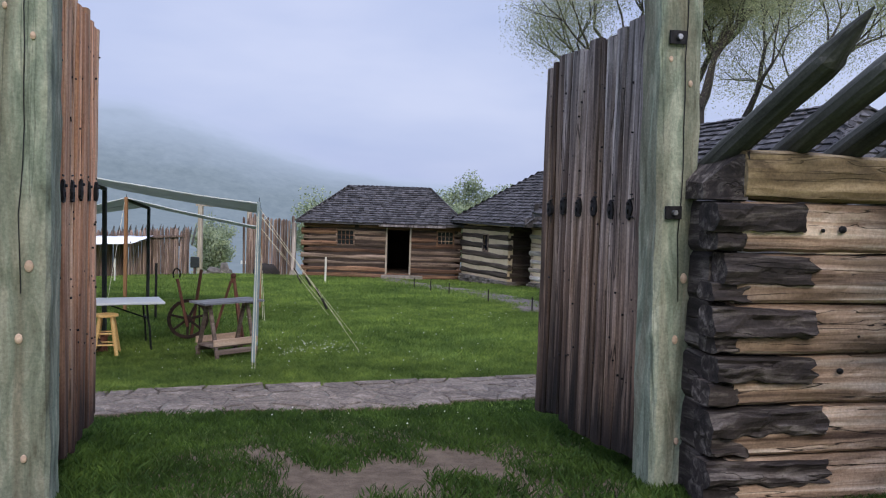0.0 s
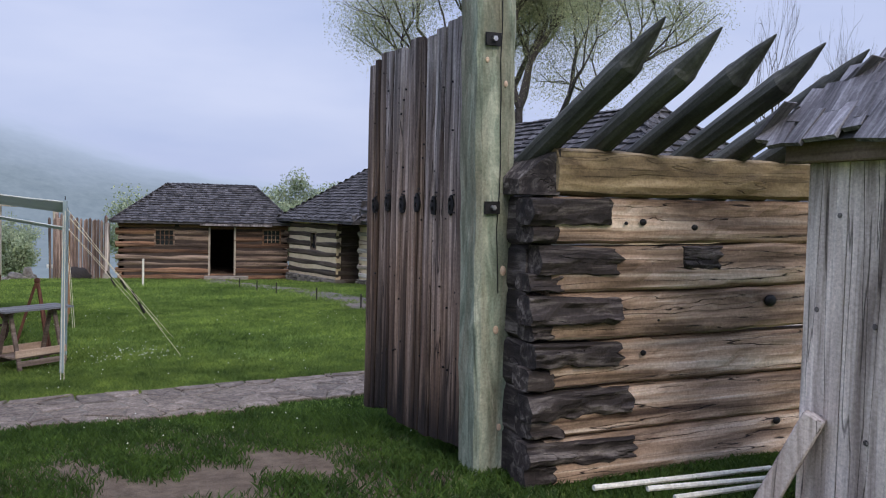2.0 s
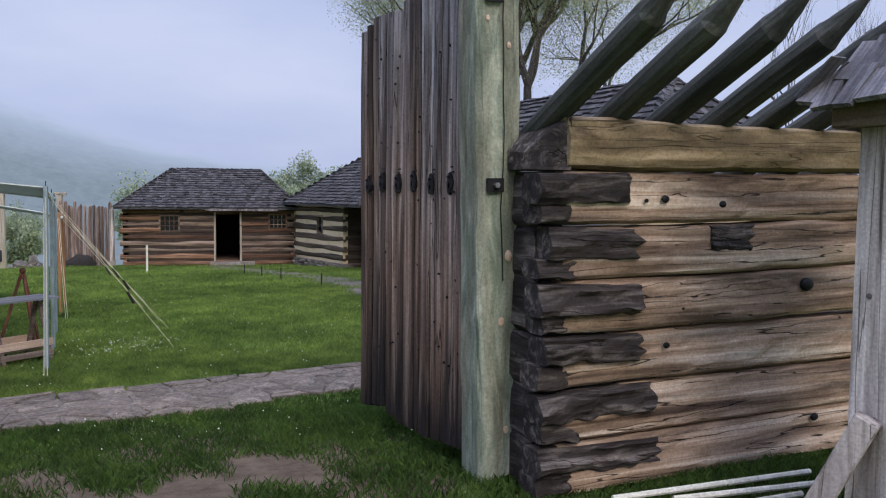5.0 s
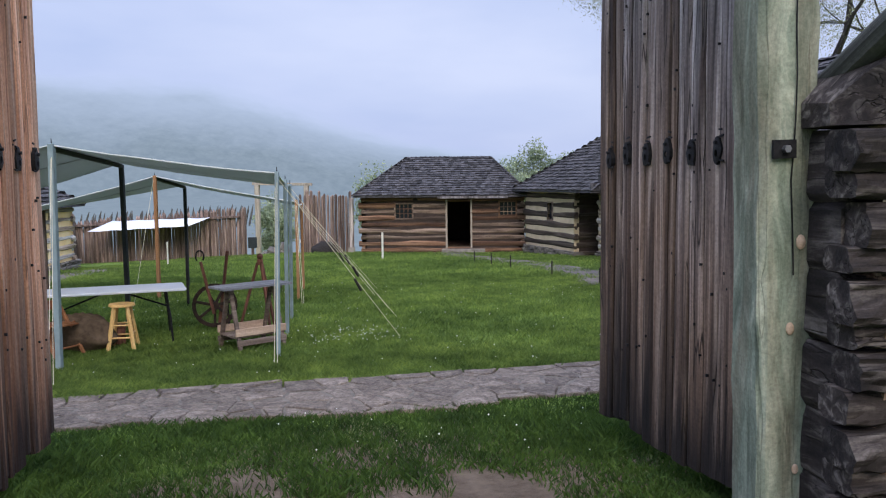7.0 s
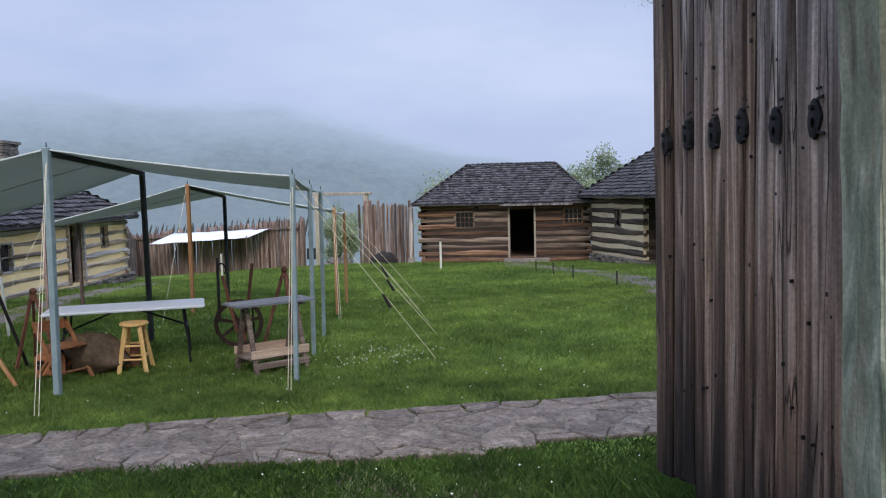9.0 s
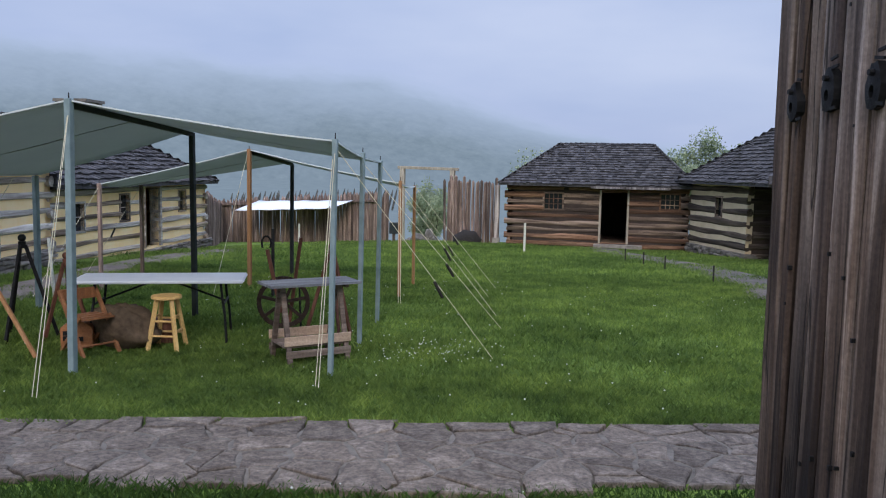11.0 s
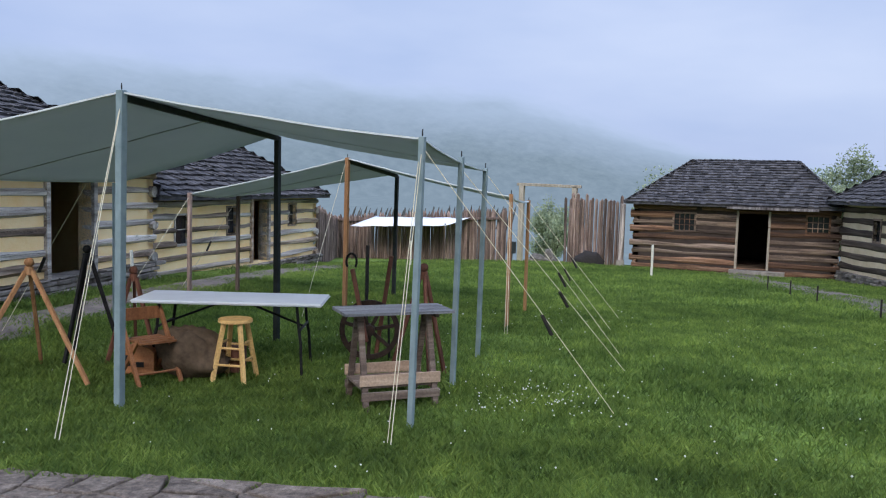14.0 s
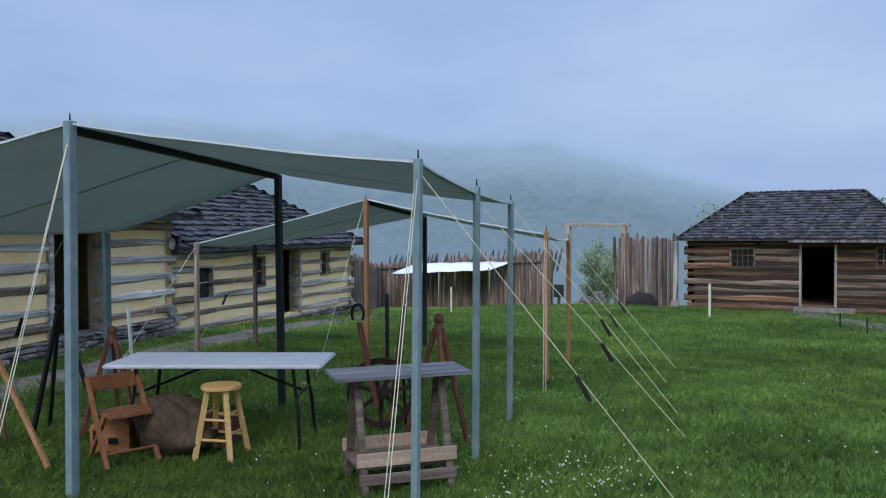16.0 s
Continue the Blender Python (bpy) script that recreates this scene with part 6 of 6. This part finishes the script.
def barrow_heap():
    x, y = -7.1, 33.5
    bm = bmesh.new()
    bmesh.ops.create_icosphere(bm, subdivisions=3, radius=1.0)
    for v in bm.verts:
        n = noise.noise(v.co * 2.0) * 0.2
        v.co = Vector((v.co.x * 0.55, v.co.y * 0.3, max(-0.05, v.co.z * 0.45))) * (1 + n)
    me = bpy.data.meshes.new("log_pile_cover")
    bm.to_mesh(me)
    bm.free()
    me.materials.append(M_DARKSTAKE)
    me.polygons.foreach_set("use_smooth", [True] * len(me.polygons))
    ob = new("heap", me)
    ob.location = on_ground(x, y)
    tagged(ob, "dark covered heap at the foot of the palisade", "heap")


barrow_heap()


def small_far_things():
    x, y = -10.05, 33.5
    ob = thing("utility_box", pose(x, y, ground(x, y)), "small dark grey utility box on a post by the palisade", "utility box")
    bm = bmesh.new()
    block(bm, -0.16, 0.16, -0.1, 0.1, 0.28, 0.72)
    bmesh.ops.bevel(bm, geom=bm.edges[:], offset=0.015, segments=1, affect="EDGES")
    part("case", bm, M_POLE_DARK, ob)
    bm = bmesh.new()
    block(bm, -0.05, 0.05, -0.04, 0.04, -0.1, 0.28)
    part("post", bm, M_FENCE, ob)
    x, y = -8.85, 36.9
    ob = thing("small_sign", pose(x, y, ground(x, y)), "small white blank sign on a short stake", "sign")
    bm = bmesh.new()
    block(bm, -0.12, 0.12, -0.01, 0.01, 0.5, 0.66)
    part("panel", bm, M_WHITECLOTH, ob)
    bm = bmesh.new()
    block(bm, -0.018, 0.018, 0.012, 0.03, -0.1, 0.62)
    part("stake", bm, M_WHITEWOOD, ob)
    x, y = -6.05, 33.95
    ob = thing("grey_post", pose(x, y, ground(x, y)), "weathered grey post between palisade and cabin", "post")
    bm = bmesh.new()
    beam(bm, (0, 0, -0.2), (0, 0, 2.2), 0.16, 0.14, (0, 1, 0))
    part("shaft", bm, M_GREY, ob)
    bm = bmesh.new()
    block(bm, -0.14, 0.14, -0.16, -0.07, -0.1, 0.2)
    part("footing", bm, M_STONE, ob)


small_far_things()


# ---- trees ----
def tree(x, y, height, spread, leaves, leaf_size, leaf_mat, seed, label, trunk_r=0.22, depth=6, crown_low=0.3, bare=False, radius=0.0, scatter=0.4, leafy=3):
    rng = random.Random(seed)
    nr = np.random.RandomState(seed)
    g = ground(x, y) if abs(y) < 100 else -2.5
    ob = thing("tree", pose(x, y, g), label, "tree", "trees")
    segs, tips = [], []

    def grow(p, d, ln, r, level):
        n = 3
        for i in range(n):
            d2 = (d + Vector((rng.gauss(0, 0.16), rng.gauss(0, 0.16), rng.gauss(0.05, 0.1)))).normalized()
            q = p + d2 * ln / n
            segs.append((p, q, r * (1 - 0.12 * i), r * (1 - 0.12 * (i + 1))))
            p, d = q, d2
            if level >= depth - leafy:
                tips.append(p)
        r *= 0.66
        if level < depth:
            for k in range(rng.choice((2, 3)) if level else 4):
                a = rng.uniform(0, 6.3)
                side = Vector((math.cos(a), math.sin(a), rng.uniform(-0.05, 0.35)))
                dd = (d * rng.uniform(0.55, 1.0) + side * rng.uniform(0.5, 0.95) * spread).normalized()
                grow(p, dd, ln * rng.uniform(0.62, 0.85), r * rng.uniform(0.75, 1), level + 1)

    grow(Vector((0, 0, -0.3)), Vector((0, 0, 1)), height * crown_low, trunk_r, 0)
    top = max(t.z for t in tips)
    k = height / top
    wide = sorted(math.hypot(t.x, t.y) for t in tips)[int(len(tips) * 0.93)]
    kx = radius / wide if radius else k
    verts, faces, n = [], [], 5
    for a, b, r0, r1 in segs:
        if r0 < 0.004:
            continue
        m = frame_along(a, b)
        u, v = m.col[0].to_3d(), m.col[1].to_3d()
        s = len(verts)
        nn = n if r0 > 0.03 else 3
        for c, r in ((a, r0), (b, r1)):
            for j in range(nn):
                t = 2 * math.pi * j / nn
                q = c + (u * math.cos(t) + v * math.sin(t)) * r
                verts.append((q.x * kx, q.y * kx, q.z * k))
        for j in range(nn):
            j2 = (j + 1) % nn
            faces.append((s + j, s + j2, s + nn + j2, s + nn + j))
    part_mesh("trunk", mesh_of("trunk", verts, faces, M_BARK), None, ob, "bare dark trunk and limbs")
    if bare or not leaves:
        return ob
    tp = np.array([tuple(t) for t in tips]) * np.array((kx, kx, k))
    pick = nr.randint(0, len(tp), leaves)
    cen = tp[pick] + np.clip(nr.normal(0, scatter, (leaves, 3)), -1.5 * scatter, 1.5 * scatter)
    d1 = nr.normal(0, 1, (leaves, 3))
    d2 = nr.normal(0, 1, (leaves, 3))
    d1 /= np.linalg.norm(d1, axis=1)[:, None]
    d2 -= d1 * (d1 * d2).sum(1)[:, None]
    d2 /= np.linalg.norm(d2, axis=1)[:, None]
    s = leaf_size * nr.uniform(0.5, 1.2, (leaves, 1))
    quad = np.stack([cen - d1 * s, cen - d2 * s * 0.5, cen + d1 * s, cen + d2 * s * 0.5], 1).reshape(-1, 3)
    me = bpy.data.meshes.new("crown")
    me.from_pydata(quad.tolist(), [], np.arange(leaves * 4).reshape(-1, 4).tolist())
    me.materials.append(leaf_mat)
    part_mesh("crown", me, None, ob, "airy crown of small young leaves")
    return ob


tree(10.7, 31.4, 14.8, 0.85, 300000, 0.034, M_LEAF, 5, "large tree with thin spring leaves behind the log houses", 0.24, 6, 0.13, radius=6.2, scatter=0.5, leafy=4)
tree(19.6, 27.6, 12.1, 1.0, 0, 0.1, M_LEAF, 12, "bare gnarled tree beyond the wall", 0.16, 5, 0.3, bare=True, radius=1.7)
tree(21.9, 27.0, 11.0, 1.0, 0, 0.1, M_LEAF, 14, "bare gnarled tree beyond the wall", 0.12, 5, 0.3, bare=True, radius=1.5)
tree(2.9, 62.0, 12.6, 0.95, 42000, 0.12, M_LEAF_HAZED, 21, "round green tree behind the cabins, its leaves paled for haze", 0.2, 5, 0.25, radius=3.7, scatter=0.42)
tree(6.0, 66.0, 12.6, 0.95, 36000, 0.12, M_LEAF_HAZED, 22, "round green tree behind the cabins, its leaves paled for haze", 0.2, 5, 0.25, radius=2.8, scatter=0.42)
tree(-8.8, 60.0, 10.4, 1.0, 20000, 0.12, M_LEAF_HAZED, 23, "low pale green tree in the mist behind the cabin", 0.15, 5, 0.2, radius=3.2, scatter=0.45)
tree(-16.7, 60.0, 9.0, 1.0, 12000, 0.11, M_LEAF_HAZED, 24, "low green tree beyond the far gate", 0.15, 5, 0.2, radius=2.4, scatter=0.26)


# ---- flagstones ----
def flagstones():
    rng = random.Random(41)
    seeds = []
    x = -6.0
    while x < 4.6:
        for k in range(5):
            a, b = path_edges(x)
            if rng.random() < 0.88:
                seeds.append((x + rng.uniform(-0.2, 0.2), a + (b - a) * (k + 0.5 + rng.uniform(-0.48, 0.48)) / 5))
        x += 0.24
    count = 0
    for i, (sx, sy) in enumerate(seeds):
        poly = [(sx - 0.6, sy - 0.6), (sx + 0.6, sy - 0.6), (sx + 0.6, sy + 0.6), (sx - 0.6, sy + 0.6)]
        a, b = path_edges(sx)
        others = [(p, q) for j, (p, q) in enumerate(seeds) if j != i and abs(p - sx) < 1.2]
        planes = [((p + sx) / 2, (q + sy) / 2, p - sx, q - sy, 0.004) for p, q in others]
        planes += [(sx, b + rng.uniform(-0.05, 0.06), -0.30, 1.0, 0.0), (sx, a + rng.uniform(-0.06, 0.05), 0.34, -1.0, 0.0)]
        for mx, my, nx, ny, gap in planes:
            ln = math.hypot(nx, ny)
            nx, ny = nx / ln, ny / ln
            out = []
            for k in range(len(poly)):
                p, q = poly[k], poly[(k + 1) % len(poly)]
                dp, dq = (p[0] - mx) * nx + (p[1] - my) * ny + gap, (q[0] - mx) * nx + (q[1] - my) * ny + gap
                if dp <= 0:
                    out.append(p)
                if (dp < 0) != (dq < 0):
                    t = dp / (dp - dq)
                    out.append((p[0] + (q[0] - p[0]) * t, p[1] + (q[1] - p[1]) * t))
            poly = out
            if len(poly) < 3:
                break
        if len(poly) < 3:
            continue
        rough = []
        for k in range(len(poly)):
            p, q = poly[k], poly[(k + 1) % len(poly)]
            ln = math.hypot(q[0] - p[0], q[1] - p[1])
            mx, my = sx - (p[0] + q[0]) / 2, sy - (p[1] + q[1]) / 2
            ml = math.hypot(mx, my) or 1
            rough.append(p)
            for f in ((0.33, 0.67) if ln > 0.12 else ()):
                d = rng.uniform(0.0, 0.022)
                rough.append((p[0] + (q[0] - p[0]) * f + mx / ml * d, p[1] + (q[1] - p[1]) * f + my / ml * d))
        poly = rough
        cx, cy = sum(p[0] for p in poly) / len(poly), sum(p[1] for p in poly) / len(poly)
        n = len(poly)
        z = ground(cx, cy)
        lift, tx, ty = 0.003 + rng.uniform(0, 0.007), rng.uniform(-0.02, 0.02), rng.uniform(-0.02, 0.02)
        verts = []
        for f, dz in ((1.0, -0.03), (0.985, lift - 0.007), (0.92, lift)):
            for px, py in poly:
                qx, qy = (px - cx) * f, (py - cy) * f
                verts.append((qx, qy, dz + ground(cx + qx, cy + qy) - z + tx * qx + ty * qy + (rng.uniform(-0.002, 0.002) if f < 0.95 else 0)))
        faces = [tuple(2 * n + k for k in range(n))]
        for q in (0, n):
            for k in range(n):
                k2 = (k + 1) % n
                faces.append((q + k, q + k2, q + n + k2, q + n + k))
        piece("flagstone", mesh_of("flagstone", verts, faces, M_FLAG), flag_walk, pose(cx, cy, z))


flagstones()


# ---- grass ----
def grass(name, count, x0, x1, y0, y1, h, w, seed, label, mat_=None, side=0, fade=1.3):
    r = np.random.RandomState(seed)
    x, y = r.uniform(x0, x1, count), r.uniform(y0, y1, count)
    bend = 0.05 * np.sin(x * 1.9) + 0.04 * np.sin(x * 4.3 + 1)
    ragged = r.uniform(-0.08, 0.10, count)
    keep = ~((y > 7.95 + 0.34 * x + bend + ragged) & (y < 9.22 + 0.30 * x + bend * 0.7 - ragged))
    # thin turf on the bare patch
    d = np.hypot((x + 0.25) * 0.80, (y - 5.35) * 0.9)
    patch = d + 0.55 * np.sin(x * 3.7 + 1) * np.sin(y * 4.1) + 0.3 * np.sin(x * 9 + y * 5) + r.uniform(-0.45, 0.45, count)
    keep &= patch > 0.7
    # the turf thins out towards its borders
    rim = np.minimum(np.minimum(x - x0, x1 - x), np.minimum(y - y0, y1 - y)) + 0.25 * np.sin(x * 2.1 + y) + 0.2 * np.sin(y * 3.3 - x)
    keep &= r.uniform(0.05, 1.0, count) < rim / fade
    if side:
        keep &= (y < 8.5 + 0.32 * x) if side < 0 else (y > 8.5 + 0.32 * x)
    x, y = x[keep], y[keep]
    n = len(x)
    z = np.interp(y, GROUND_Y, GROUND_Z) - 0.045 * np.clip(-8 - x, 0, 14) * np.clip((y - 18) / 10, 0, 1) - 0.12 * np.exp(-((x + 4.6) ** 2 + (y - 10) ** 2) / 4) - 0.045
    clump = 0.75 + 0.35 * np.sin(x * 2.3 + 0.7 * np.sin(y * 1.7)) * np.sin(y * 2.9)
    hh = h * r.uniform(0.55, 1.25, n) * clump + 0.035
    a = r.uniform(0, 6.283, n)
    lx, ly = r.normal(0, 0.45, n) * hh, r.normal(0, 0.45, n) * hh
    wx, wy = np.cos(a) * w * 0.5, np.sin(a) * w * 0.5
    v = np.stack([np.stack([x - wx, y - wy, z], 1), np.stack([x + wx, y + wy, z], 1),
                  np.stack([x + wx * 0.7 + lx * 0.4, y + wy * 0.7 + ly * 0.4, z + hh * 0.6], 1), np.stack([x + lx, y + ly, z + hh], 1)], 1).reshape(-1, 3)
    me = bpy.data.meshes.new(name)
    me.vertices.add(n * 4)
    me.vertices.foreach_set("co", v.astype(np.float32).ravel())
    me.loops.add(n * 4)
    me.loops.foreach_set("vertex_index", np.arange(n * 4, dtype=np.int32))
    me.polygons.add(n)
    me.polygons.foreach_set("loop_start", np.arange(0, n * 4, 4, dtype=np.int32))
    me.update(calc_edges=True)
    me.validate()
    me.materials.append(mat_ or M_GRASS)
    tagged(new(name, me), label, "grass", kind="stuff")


grass("grass", 260000, -6.2, 4.6, 2.9, 9.9, 0.042, 0.0095, 1, "rough green turf in the gateway, darkened for the gate shade", M_TURF_SHADED, -1)
grass("grass", 300000, -7.8, 4.4, 5.6, 11.9, 0.038, 0.0075, 4, "short green lawn grass beside the stone walk", M_GRASS, 1, 2.2)
grass("grass", 4500, 0.6, 1.9, 4.75, 7.3, 0.07, 0.01, 7, "longer grass at the foot of the gate", M_TURF_SHADED, -1, 0.3)
grass("grass", 2000, -3.1, -2.4, 4.6, 6.6, 0.07, 0.01, 8, "longer grass at the foot of the gate", M_TURF_SHADED, -1, 0.2)
grass("grass", 200000, -10.6, 4.6, 10.2, 19.9, 0.05, 0.013, 2, "short green lawn grass across the yard", M_GRASS_FAR_LIT)
grass("grass", 100000, -13.2, 4.7, 18.2, 34.0, 0.07, 0.024, 3, "short green lawn grass before the cabin", M_GRASS_FAR_LIT)


def clover():
    r = random.Random(6)
    verts, faces = [], []
    for _ in range(420):
        if r.random() < 0.25:
            x, y = r.gauss(-1.75, 0.4), r.gauss(11.0, 0.35)
        else:
            x, y = r.uniform(-6, 2), r.uniform(6, 17)
        if on_path(x, y, 0.05):
            continue
        z = ground(x, y) + r.uniform(0.02, 0.07)
        s = r.uniform(0.004, 0.009)
        k = len(verts)
        verts += [(x - s, y, z), (x, y - s, z), (x + s, y, z), (x, y + s, z), (x, y, z + s), (x, y, z - s)]
        faces += [(k, k + 1, k + 4), (k + 1, k + 2, k + 4), (k + 2, k + 3, k + 4), (k + 3, k, k + 4), (k + 1, k, k + 5), (k + 2, k + 1, k + 5), (k + 3, k + 2, k + 5), (k, k + 3, k + 5)]
    tagged(new("clover_flowers", mesh_of("clover_flowers", verts, faces, M_CLOVER)), "small white clover flowers scattered in the lawn", "flowers", kind="stuff")


clover()
